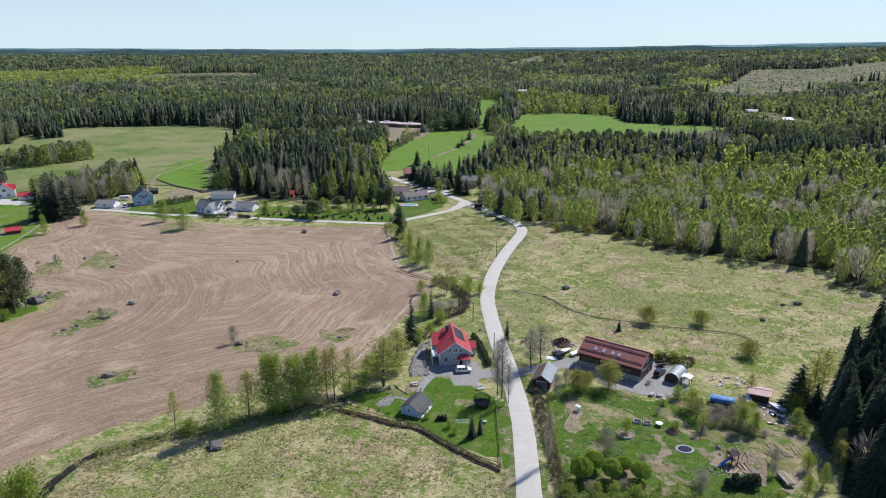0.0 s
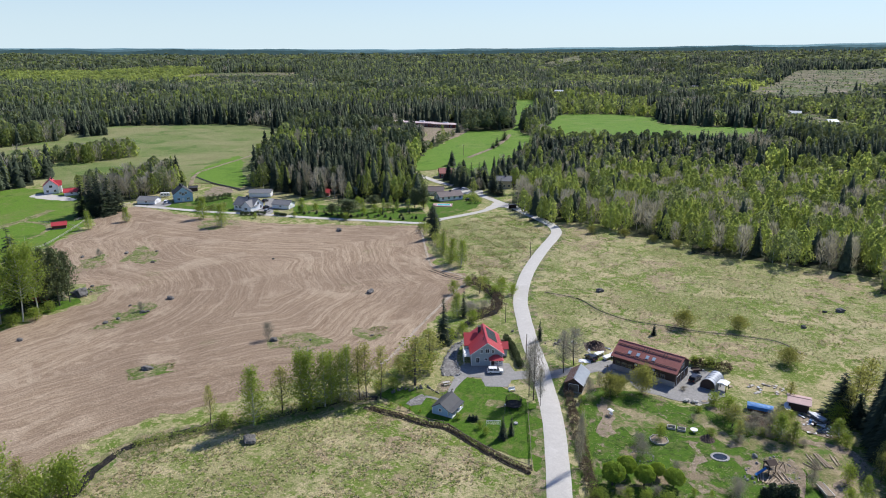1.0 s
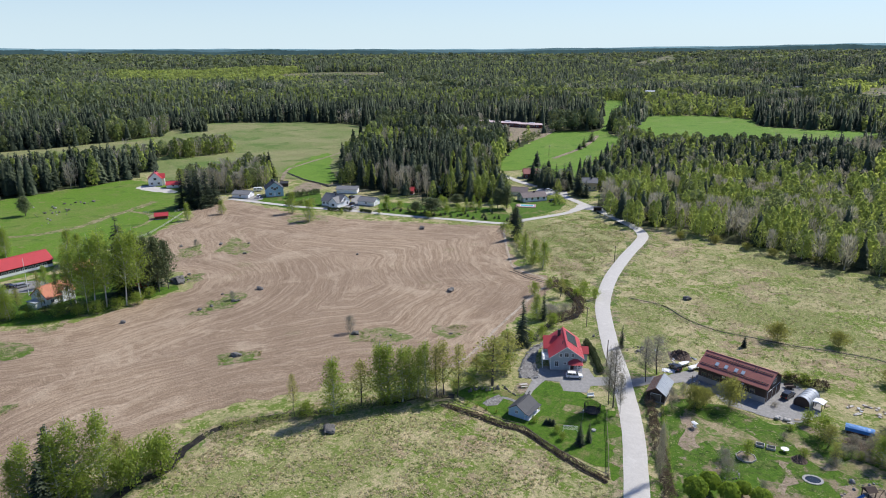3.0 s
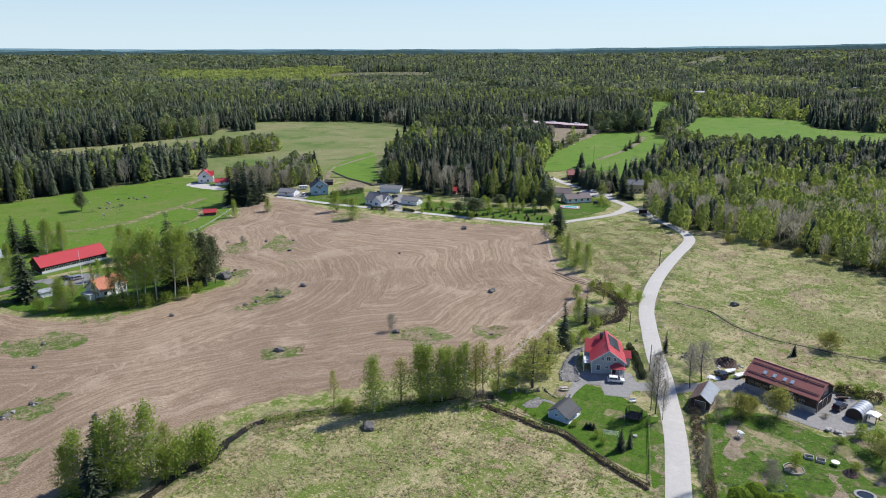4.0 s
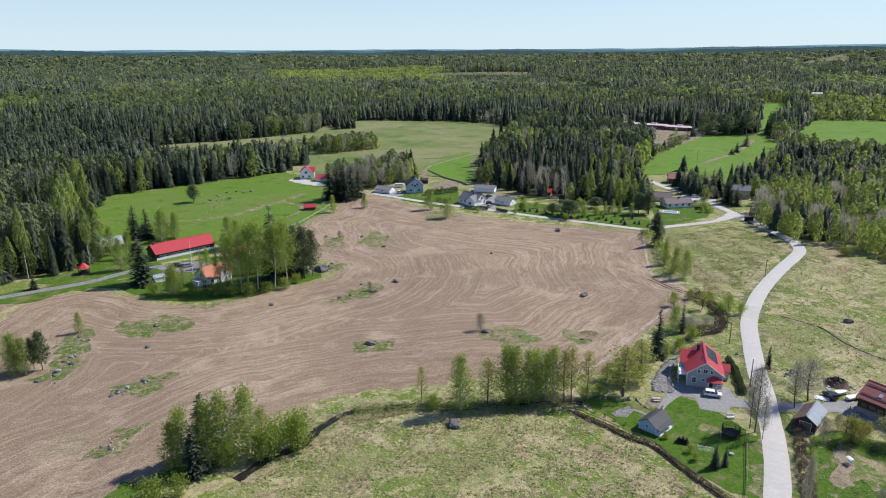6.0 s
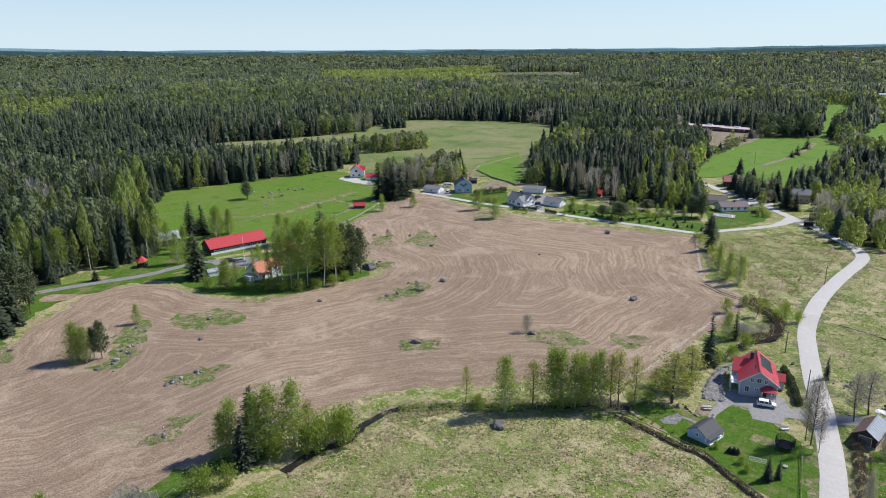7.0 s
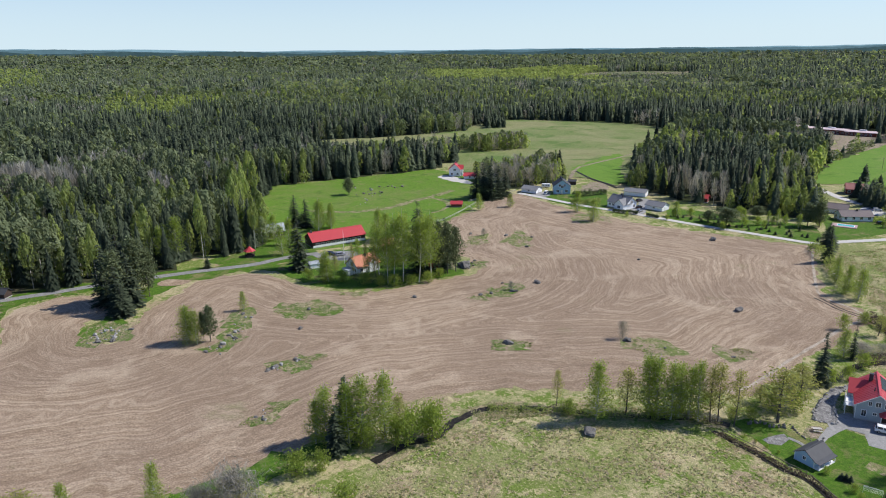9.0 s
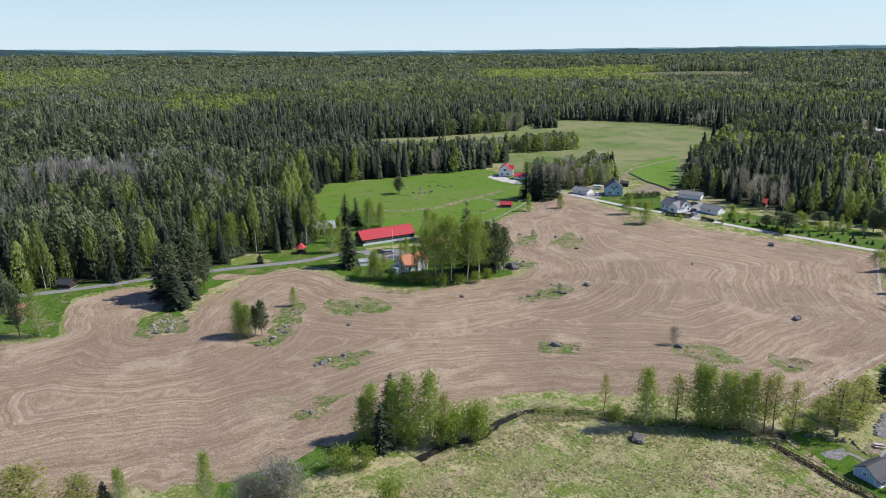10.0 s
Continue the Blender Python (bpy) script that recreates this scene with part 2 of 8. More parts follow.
M["bark"] = plain_mat("grey_bark", (0.11, 0.095, 0.08), 0.9, 0.3, 3.0)
M["birch_bark"] = plain_mat("birch_bark", (0.5, 0.48, 0.44), 0.8, 0.4, 2.0)
M["rock"] = plain_mat("granite", (0.19, 0.175, 0.155), 0.9, 0.45, 0.9, bump=0.08, bump_scale=4)
M["boulder_rock"] = plain_mat("dark_granite", (0.14, 0.132, 0.122), 0.9, 0.55, 1.2, bump=0.15, bump_scale=3)
M["red_roof"] = plain_mat("red_metal_roof", (0.5, 0.055, 0.06), 0.45, 0.1, 0.7, spec=0.5)
M["brown_roof"] = plain_mat("red_brown_metal_roof", (0.35, 0.125, 0.098), 0.55, 0.15, 0.7, spec=0.5)
M["orange_roof"] = plain_mat("weathered_clay_tiles", (0.48, 0.195, 0.12), 0.85, 0.3, 0.6)
M["grey_roof"] = plain_mat("grey_roofing", (0.2, 0.2, 0.2), 0.75, 0.15, 0.7)
M["dark_roof"] = plain_mat("dark_slate_roofing", (0.055, 0.057, 0.062), 0.7, 0.15, 0.8)
M["taupe_roof"] = plain_mat("brown_grey_roofing", (0.19, 0.155, 0.145), 0.8, 0.15, 0.7)
M["tin_roof"] = plain_mat("pale_tin_roof", (0.4, 0.43, 0.46), 0.6, 0.2, 0.8, 0.2)
M["pink_roof"] = plain_mat("faded_pink_tin_roof", (0.47, 0.31, 0.29), 0.6, 0.2, 0.8)
M["pale_pink_roof"] = plain_mat("pale_pink_roof", (0.6, 0.48, 0.46), 0.6, 0.2, 0.3)
M["dull_tin"] = plain_mat("dull_tin_roof", (0.27, 0.3, 0.33), 0.5, 0.2, 0.8, 0.2)
M["rusty_roof"] = plain_mat("rusty_sheet_roof", (0.17, 0.1, 0.075), 0.8, 0.25, 0.8)
M["grey_blue"] = plain_mat("grey_blue_boards", (0.39, 0.44, 0.455), 0.7, 0.08, 0.7)
M["blue_wall"] = plain_mat("pale_blue_boards", (0.4, 0.56, 0.68), 0.7, 0.08, 0.7)
M["white_wall"] = plain_mat("white_boards", (0.85, 0.86, 0.87), 0.7, 0.06, 0.7)
M["cream_wall"] = plain_mat("cream_boards", (0.62, 0.5, 0.33), 0.75, 0.08, 0.7)
M["dark_wall"] = plain_mat("dark_brown_boards", (0.06, 0.04, 0.032), 0.8, 0.25, 0.7)
M["red_wall"] = plain_mat("falu_red_boards", (0.17, 0.045, 0.035), 0.85, 0.15, 0.7)
M["white"] = plain_mat("white_paint", (0.8, 0.8, 0.79), 0.5, 0.05, 1.0)
M["black"] = plain_mat("black_rubber", (0.02, 0.02, 0.022), 0.7, 0.1, 2.0)
M["concrete"] = plain_mat("concrete", (0.36, 0.35, 0.34), 0.9, 0.15, 0.8)
M["wood"] = plain_mat("weathered_wood", (0.2, 0.165, 0.125), 0.85, 0.25, 1.0)
M["metal"] = plain_mat("galvanised_metal", (0.5, 0.5, 0.5), 0.4, 0.1, 1.0, 0.8)
M["glass"] = plain_mat("window_glass", (0.03, 0.04, 0.05), 0.06, 0.05, 1.0, spec=0.8)
M["solar"] = plain_mat("solar_panel_glass", (0.03, 0.04, 0.06), 0.12, 0.05, 1.0, spec=0.8)
M["blue_sheet"] = plain_mat("blue_tarpaulin", (0.03, 0.2, 0.5), 0.45, 0.12, 1.2, spec=0.5)
M["water"] = plain_mat("pool_water", (0.1, 0.55, 0.62), 0.05, 0.05, 1.0, spec=0.6)
M["red_paint"] = plain_mat("red_paint", (0.5, 0.05, 0.04), 0.5, 0.1, 1.0)
M["pale_glass"] = plain_mat("skylight_glass", (0.45, 0.55, 0.62), 0.08, 0.05, 1.0, spec=0.8)
M["car_black"] = plain_mat("black_car_paint", (0.025, 0.026, 0.03), 0.25, 0.05, 1.0, spec=0.6)
M["car_silver"] = plain_mat("silver_car_paint", (0.45, 0.47, 0.5), 0.3, 0.05, 1.0, 0.5)
M["white_wood"] = plain_mat("greyed_pale_wood", (0.5, 0.47, 0.43), 0.85, 0.15, 1.0)
M["pale_wood"] = plain_mat("fresh_pale_timber", (0.45, 0.36, 0.26), 0.85, 0.2, 1.0)
M["pale_rock"] = plain_mat("pale_granite", (0.3, 0.29, 0.275), 0.9, 0.3, 0.8, bump=0.05, bump_scale=4)
M["heap_soil"] = plain_mat("dark_brown_soil", (0.12, 0.085, 0.065), 0.95, 0.3, 1.0, bump=0.1, bump_scale=3)
M["dark_water"] = plain_mat("dark_pond_water", (0.02, 0.025, 0.025), 0.05, 0.05, 1.0, spec=0.8)
M["birch_leaf"] = leaf_mat("fresh_birch_leaves", (0.13, 0.18, 0.04), (0.35, 0.44, 0.115), 0.62)
M["bud_leaf"] = leaf_mat("olive_buds", (0.19, 0.2, 0.07), (0.42, 0.43, 0.16), 0.6)
# duller leaves, for mixed stands and to paint haze into far birches
M["dull_leaf"] = leaf_mat("dull_spring_leaves", (0.095, 0.12, 0.065), (0.25, 0.3, 0.155), 0.58)
M["brown_twigs"] = leaf_mat("brown_twigs", (0.07, 0.05, 0.042), (0.21, 0.165, 0.125), 0.25)
M["willow"] = leaf_mat("willow_leaves", (0.17, 0.25, 0.035), (0.33, 0.44, 0.08), 0.5)
M["straw"] = leaf_mat("dry_straw", (0.36, 0.31, 0.19), (0.55, 0.48, 0.32), 0.4)
M["grass"] = leaf_mat("spring_grass", (0.14, 0.185, 0.06), (0.27, 0.32, 0.11), 0.45)
# ---- the plan, in metres; the eye stands over the origin ----
FIELD_NORTH = [
    (-238, 31), (-232, 48), (-225, 63), (-217, 76), (-218, 79), (-234, 87), (-246, 94), (-246, 109), (-238, 118), (-225, 117), (-214, 111), (-213,
    102), (-202, 95), (-196, 95), (-191, 100), (-195, 108), (-205, 118), (-211, 132), (-218, 151), (-214, 162), (-206, 169), (-191, 169), (-181, 168),
    (-165, 170), (-154, 178), (-147, 188), (-141, 201), (-134, 211), (-136, 224), (-150, 232), (-162, 244), (-176, 264), (-186, 276), (-191, 295),
    (-188, 310), (-197, 333), (-194, 350), (-188, 357), (-165, 345), (-143, 335),
]
FIELD_SOUTH = [
    (-123, 331), (-98, 325), (-73, 325), (-49, 324), (-30, 326), (-27, 326), (-24, 306), (-17, 266), (-13, 256), (-3, 251), (0, 244), (-5, 231), (-9,
    217), (-15, 198), (-21, 175), (-25, 169), (-39, 164), (-50, 157), (-68, 145), (-80, 137), (-88, 129), (-95, 121), (-99, 108), (-101, 96), (-102,
    89), (-104, 84), (-108, 78), (-109, 70), (-111, 66), (-119, 56), (-132, 41), (-142, 25), (-155, 9),
]
FIELD = FIELD_NORTH + FIELD_SOUTH
LAWN_HOUSE = [
    (-5, 165), (3, 164), (9, 158), (13, 154), (14, 143), (13, 128), (10, 128), (5, 131), (-0, 135), (-6, 141), (-11, 143), (-18, 149), (-25, 154),
    (-21, 158), (-15, 158), (-9, 156), (-6, 158),
]
LAWN_BARN = [
    (28, 158), (34, 161), (45, 158), (51, 152), (59, 155), (67, 150), (72, 146), (71, 137), (80, 130), (75, 120), (67, 114), (59, 111), (45, 110),
    (32, 110), (25, 114), (24, 122), (25, 134), (26, 147),
]
YARD_HOUSE = [
    (-6, 167), (-3, 173), (1, 174), (10, 174), (11, 169), (16, 170), (19, 168), (18, 164), (15, 165), (10, 164), (9, 160), (3, 160), (2, 165), (-2,
    165), (-5, 158), (-6, 158), (-5, 163),
]
YARD_BARN = [
    (19, 169), (28, 173), (38, 178), (41, 175), (43, 170), (51, 171), (60, 175), (67, 170), (64, 158), (58, 154), (52, 155), (43, 160), (40, 168),
    (34, 170), (26, 168), (20, 165),
]
PASTURE = [
    (-324, 284), (-338, 300), (-324, 314), (-306, 338), (-296, 362), (-280, 380), (-257, 374), (-224, 365), (-211, 368), (-198, 340), (-205, 333),
    (-196, 316), (-192, 295), (-191, 274), (-196, 265), (-194, 236), (-206, 235), (-197, 218), (-233, 231), (-256, 230), (-256, 218), (-266, 225),
    (-282, 251),
]
LAWN_FARM = [
    (-236, 141), (-225, 155), (-213, 172), (-207, 187), (-205, 202), (-200, 211), (-186, 225), (-158, 221), (-139, 217), (-137, 210), (-144, 200),
    (-151, 188), (-159, 178), (-172, 171), (-185, 172), (-198, 174), (-212, 171), (-217, 156), (-221, 142), (-215, 124), (-212, 116), (-200, 110),
    (-192, 102), (-200, 95), (-209, 99), (-212, 108), (-222, 122), (-227, 133),
]
LAWN_VILLAGE_A = [
    (-195, 371), (-170, 352), (-153, 345), (-134, 340), (-134, 359), (-152, 395), (-164, 374), (-169, 366),
]
LAWN_VILLAGE_B = [
    (-102, 364), (-84, 368), (-64, 360), (-46, 364), (-30, 360), (-27, 333), (-42, 335), (-60, 337), (-76, 336), (-92, 340),
]
LAWN_VILLAGE_C = [
    (-30, 394), (-20, 379), (-6, 401), (2, 394), (0, 371), (-10, 354), (-20, 342), (-24, 351),
]
LAWN_WEST = [
    (-236, 67), (-230, 72), (-218, 76), (-235, 86), (-249, 96), (-248, 110), (-241, 118), (-254, 110), (-257, 97), (-257, 89), (-255, 81), (-252, 73),
]
FAR_FIELD = [
    (-395, 620), (-411, 675), (-406, 745), (-340, 761), (-274, 765), (-208, 729), (-198, 671), (-188, 600), (-173, 525), (-157, 462), (-148, 416),
    (-168, 425), (-180, 426), (-198, 434), (-216, 450), (-236, 436), (-247, 415), (-258, 399), (-285, 434), (-315, 477), (-323, 512), (-354, 547),
    (-354, 572),
]
FAR_STRIP = [
    (-459, 451), (-473, 486), (-440, 528), (-416, 571), (-390, 629), (-351, 569), (-348, 514), (-374, 479), (-407, 441),
]
GREEN_FIELD = [
    (67, 732), (105, 912), (164, 930), (224, 892), (217, 823), (259, 793), (312, 782), (318, 740), (258, 664), (147, 653), (85, 662),
]
SCHOOL_FIELD = [
    (-46, 482), (-46, 564), (-32, 638), (-19, 715), (22, 736), (30, 705), (13, 602), (-4, 531), (-24, 500),
]
LANE_FIELD = [
    (28, 718), (42, 800), (57, 1160), (92, 1168), (86, 1030), (45, 747), (54, 681), (44, 588), (22, 605),
]
SCHOOL_YARD = [
    (-93, 772), (-93, 808), (-28, 799), (-9, 770), (-30, 690), (-40, 640), (-47, 600), (-53, 640), (-57, 720),
]
CLEARING_WEST = [
    (-269, 37), (-265, 60), (-259, 75), (-266, 89), (-264, 102), (-255, 113), (-247, 127), (-244, 148), (-240, 168), (-233, 178), (-232, 192), (-240, 204),
    (-258, 216), (-282, 228), (-302, 252), (-335, 294), (-325, 322), (-312, 349), (-296, 379), (-286, 400), (-291, 424), (-290, 447), (-224, 373),
    (-199, 369), (-194, 432), (-146, 413), (-130, 407), (-109, 394),
]
CLEARING_EAST = [
    (-103, 386), (-85, 383), (-68, 381), (-48, 380), (-33, 378), (-32, 394), (-43, 454), (-34, 474), (-18, 436), (-10, 420), (-5, 405), (14, 413),
    (22, 394), (23, 360), (35, 335), (57, 329), (73, 318), (90, 301), (114, 279), (122, 271), (156, 258), (148, 240), (162, 234), (204, 226), (98, 84), (-144, -5),
]
CLEARING = CLEARING_WEST + CLEARING_EAST
WOOD_DARK_EAST = [
    (104, 157), (95, 146), (90, 137), (87, 128), (84, 118), (82, 104), (100, 104), (148, 172), (125, 172), (112, 165),
]
WOOD_BIRCH_MID = [
    (-203, 369), (-186, 403), (-196, 430), (-216, 444), (-226, 410), (-237, 387), (-227, 375),
]
WOOD_BIRCH_FAR = [
    (-303, 485), (-274, 528), (-298, 573), (-333, 532),
]
WOOD_CLUMP_FAR = [
    (-386, 644), (-372, 665), (-392, 700), (-405, 678),
]
ROAD = [
    (15.5, 69.9), (16.8, 89.7), (16.7, 103), (17.2, 113.9), (17.8, 121.6), (18.3, 129.9), (18.8, 139.1), (18.9, 149.4), (18.6, 158.1), (18.3, 164.4),
    (17.9, 174.6), (16.9, 185.2), (16.3, 194.4), (15.8, 208.3), (15.6, 221.2), (17, 235.8), (20.5, 255.6), (25.5, 274.7), (30.7, 291.9), (35.5,
    306.2), (38.5, 318.5), (37.3, 330.7), (32.6, 342.4), (26.2, 356.2), (20.2, 369.7), (15.4, 378.3),
]
LANE_VILLAGE = [
    (15, 378), (2, 358), (-19, 339), (-27, 331), (-53, 334), (-83, 338), (-114, 344), (-144, 348), (-168, 354), (-191, 360),
]
LANE_SCHOOL = [
    (15, 378), (8, 390), (2, 401), (-3, 417),
]
ROAD_SCHOOL = [
    (-7, 428), (-15, 430), (-24, 438), (-35, 455), (-44, 470), (-50, 481),
]
LANE_FARM = [
    (-278, 73), (-264, 92), (-256, 107), (-252, 115), (-246, 128), (-238, 142), (-229, 157), (-217, 175), (-214, 185), (-211, 193), (-205, 202),
]
DITCH = [
    (-84.5, 86.4), (-84.4, 95.3), (-82.6, 104.9), (-78.9, 110.6), (-79, 117.6), (-77.4, 124.9), (-73.8, 129.6), (-66.9, 133.9), (-59.8, 137.6),
    (-51.3, 140.8), (-39.9, 146.4), (-31.3, 151.4), (-24.3, 152.3), (-16.5, 147.2), (-10.8, 144.1), (-4.5, 140.9), (5.9, 124.7), (13.4, 122.1),
]
DITCH_EAST = [
    (25, 233), (36, 227), (42, 216), (50, 208), (60, 204), (70, 200), (83, 197), (92, 193), (95, 185),
]
# x, y, height, width of each tree and shrub
BIRCH_A = [
    (-51.3, 137.7, 17.4, 6.9), (-41.4, 146.2, 17.9, 6.8), (-39.2, 146.3, 17.9, 7.0), (-36.6, 147.3, 16.9, 5.7), (-35.4, 149.2, 16.2, 5.2), (-33.4,
    150.7, 15.1, 5.5), (-31.0, 150.1, 17.6, 4.6), (-97.1, 95.3, 16.4, 8.6), (-91.1, 99.2, 19.2, 10.2), (-87.6, 103.4, 19.3, 9.9), (-92.4, 96.8, 18.4,
    7.9), (-100.0, 93.7, 12.5, 7.0), (-105.1, 58.2, 15.1, 5.8), (-120.8, 48.3, 9.7, 5.1), (-171.6, 111.7, 13.9, 8.8), (-168.4, 112.9, 12.6, 6.5), (-173.2, 113.0, 11.0, 5.5), (-223.2, 74.1, 22.0, 8.0),
    (-178.9, 139.1, 7.9, 4.3), (-159.9, 189.2, 24.9, 9.1), (-154.0, 190.4, 28.2, 9.8), (-150.8, 192.2, 30.3, 9.8), (-145.6, 195.3, 29.0, 9.8),
    (-143.1, 199.8, 28.8, 9.4), (-154.7, 187.7, 22.7, 7.2), (-151.4, 207.7, 23.2, 10.3),
]
BIRCH_B = [
    (-176.4, 177.2, 13.4, 9.6), (-235.7, 235.5, 15.1, 8.5), (-231.5, 237.9, 12.9, 6.8), (-188.3, 308.9, 10.7, 6.1), (-192.9, 260.1, 11.4, 8.3),
    (-194.5, 235.5, 14.3, 9.4), (-191.8, 242.7, 11.5, 7.9), (-216.5, 191.8, 15.7, 8.0), (-241.4, 202.8, 15.9, 10.8), (-141.0, 332.7, 13.6, 8.6),
    (-126.2, 318.1, 13.2, 9.3), (-245.3, 161.2, 22.6, 8.6), (-248.1, 155.3, 18.8, 7.5), (-14.3, 276.7, 11.7, 5.7), (-10.2, 265.7, 12.3, 6.5), (-6.2,
    261.2, 12.8, 6.8), (-5.9, 208.1, 9.5, 6.3), (-19.1, 305.5, 10.9, 4.2), (-177.6, 324.6, 8.5, 6.3), (69.7, 138.8, 7.8, 6.1), (83.0, 139.5, 5.9, 5.1), (77.3, 117.9, 6.2, 3.3), (71.9, 137.6, 6.4, 4.4), (81.9, 114.2, 4.1, 2.6), (-197.6, 181.5, 18.7, 7.2), (-174.9, 176.8, 10.7, 8.6), (-186.1, 206.0, 9.8, 5.1),
]
SPARSE = [
    (-170.0, 185.4, 15.5, 2.2), (-164.6, 187.0, 16.0, 2.6), (-159.3, 186.1, 16.5, 3.0), (-178.0, 184.0, 9.0, 3.2),
    (71.6, 143.1, 6.4, 6.2), (79.1, 156.1, 6.2, 4.0),
    (-95.6, 67.7, 8.0, 9.5), (-99.0, 64.0, 6.5, 6.5),
    (-61.9, 138.3, 11.0, 2.3), (-46.2, 143.7, 13.4, 4.9), (-28.6, 151.3, 16.2, 3.8), (-27.0, 152.2, 17.0, 4.1), (-23.5, 152.3, 15.9, 4.1), (-15.4,
    159.9, 15.0, 12.9), (-85.5, 105.5, 12.2, 5.3), (-133.6, 36.3, 11.0, 13.4), (-124.8, 43.1, 9.0, 10.4), (-13.0, 169.9, 12.7, 9.4), (92.7, 152.5,
    13.3, 8.2), (97.5, 156.6, 13.7, 6.7), (88.9, 147.8, 10.6, 5.0), (83.6, 124.0, 7.7, 4.4), (85.6, 127.0, 8.7, 4.0), (60.7, 143.9, 6.5, 6.0), (59.9, 138.1, 5.6, 3.1), (-20.6, 167.4, 5.1, 6.2), (1.3, 229.6, 7.5, 4.9),
]
SPRUCE_A = [
    (-95.6, 99.2, 16.5, 6.6), (-93.2, 93.4, 12.5, 4.2), (-122.4, 46.0, 6.3, 3.1), (-9.4, 186.2, 15.3, 4.1), (-3.8, 207.1, 10.7, 2.2), (-19.5, 303.6, 16.2, 4.7), (6.7, 135.4,
    6.2, 1.8), (8.7, 137.1, 5.3, 1.3), (19.6, 190.1, 7.4, 1.6), (55.3, 196.5, 3.8, 1.5), (87.8, 149.6, 12.3, 6.2), (90.0, 145.8, 9.0, 4.8), (-221.9, 121.8, 26.0, 9.0), (-223.5, 116.5, 23.0, 8.5), (-216.0, 121.0, 20.0, 8.0), (-209.1, 113.6, 12.3, 6.4), (-212.6, 114.5, 17.4, 7.3), (-195.5,
    181.8, 21.4, 8.3), (-249.7, 231.3, 16.4, 7.0), (-242.5, 231.6, 15.1, 6.3), (-152.8, 204.6, 30.0, 9.0), (-205.7, 334.2, 21.2, 8.0), (-201.1, 335.0, 22.7, 8.6), (-196.6, 335.8, 21.7, 7.9), (-195.4, 341.8, 20.2, 8.0), (-203.4, 344.8, 20.5,
    8.1), (-16, 440, 14, 5), (-12, 436, 15, 5.2), (-4, 431, 15.5, 5.5), (1, 430, 16, 5.6), (5, 424, 13, 5), (10, 405, 18, 6.5), (9, 413, 14, 5.4), (14, 401, 11, 5), (17, 615, 9, 5), (13, 600, 6, 4), (25, 655, 11, 6), (-194.3, 348.0, 17.7, 7.4), (-22.1, 327.8, 11.2, 7.3),
]
SPRUCE_B = [
    (-146.5, 214.0, 22.0, 6.6),
    (-228.7, 162.4, 5.6, 2.9),
]
PINE = [
    (-143.6, 205.4, 23.5, 8.0), (-142.0, 209.3, 22.5, 8.0), (-140.6, 213.0, 20.0, 7.0), (-145.2, 208.2, 17.0, 6.5),
    (-217.9, 116.9, 22.3, 10.5), (-220.1, 126.1, 24.9, 10.5), (-218.8, 129.8, 20.1, 7.7), (-277.0, 302.0, 11.5, 8.5), (-166.7, 116.5, 12.6, 5.0), (-169.4, 116.1, 10.2, 3.3), (-228.5, 70.1, 20.0, 6.5),
]
BARE = [
    (15.0, 153.6, 17.8, 4.4), (14.0, 155.1, 15.7, 3.2), (24.4, 169.0, 13.6, 4.1), (27.8, 174.0, 12.3, 5.5), (16.5, 150.8, 11.6, 2.0),
]
BUSH = [
    (60.7, 148.0, 5.6, 6.0), (59.7, 153.8, 3.6, 4.4), (85.8, 146.7, 5.2, 5.6), (83.2, 136.7, 3.2, 3.6), (75.2, 146.9, 3.0, 3.4), (66.0, 140.2, 2.2, 3.0), (55.0, 150.3, 1.6, 2.2), (76.7, 123.1, 4.6, 4.0),
    (-81.8, 104.9, 9.2, 7.3), (-78.5, 108.9, 9.7, 7.3), (-94.9, 82.8, 6.0, 7.8), (-91.7, 86.8, 5.2, 5.3), (-78.9, 80.5, 6.2, 6.8), (-83.9, 102.5, 7.8,
    5.2), (-57.9, 136.7, 4.0, 5.7), (-88.9, 98.6, 6.4, 5.2), (42.3, 137.3,
    4.3, 3.3), (-81.6, 112.0, 6.6, 12.1), (9.5, 232.7, 5.4, 5.7), (24.6, 114.4, 3.0, 5.2), (30.5, 114.9, 3.0, 3.5), (34.0, 114.7, 2.8, 3.5), (38.0, 113.6, 3.3, 4.9), (43.8, 116.8, 2.0, 1.5), (46.9, 115.9, 2.3, 1.3), (72.3, 114.6, 5.1, 3.5), (-219.1, 127.9, 4.2, 5.0), (-67.3, 334.9, 4.0, 4.5), (-51.3, 347.9, 4.0, 3.0), (-48.8, 356.9, 4.5, 3.2), (-44.4, 361.7, 4.2, 3.0), (-95.4, 339.8, 3.0, 3.4), (65.2, 174.9, 3.1, 5.8), (61.7, 176.7, 2.6, 4.1), (54.3,
    139.3, 2.2, 3.4),
]
MEADOW_BUSH = [
    (43.1, 158.6, 7.4, 6.4), (34.6, 156.4, 6.0, 5.4), (37.4, 158.8, 4.4, 4.2),
    (66.2, 203.0, 5.4, 7.0), (83.0, 202.0, 4.4, 6.0), (88.2, 178.4, 4.4, 7.0), (55.0, 316.6, 3.4, 5.0), (69.5, 311.6, 3.6, 5.0), (80.9, 302.8, 3.2, 4.3), (89.3, 295.3, 3.2, 4.8), (104.4, 288.3, 2.6, 3.7),
]
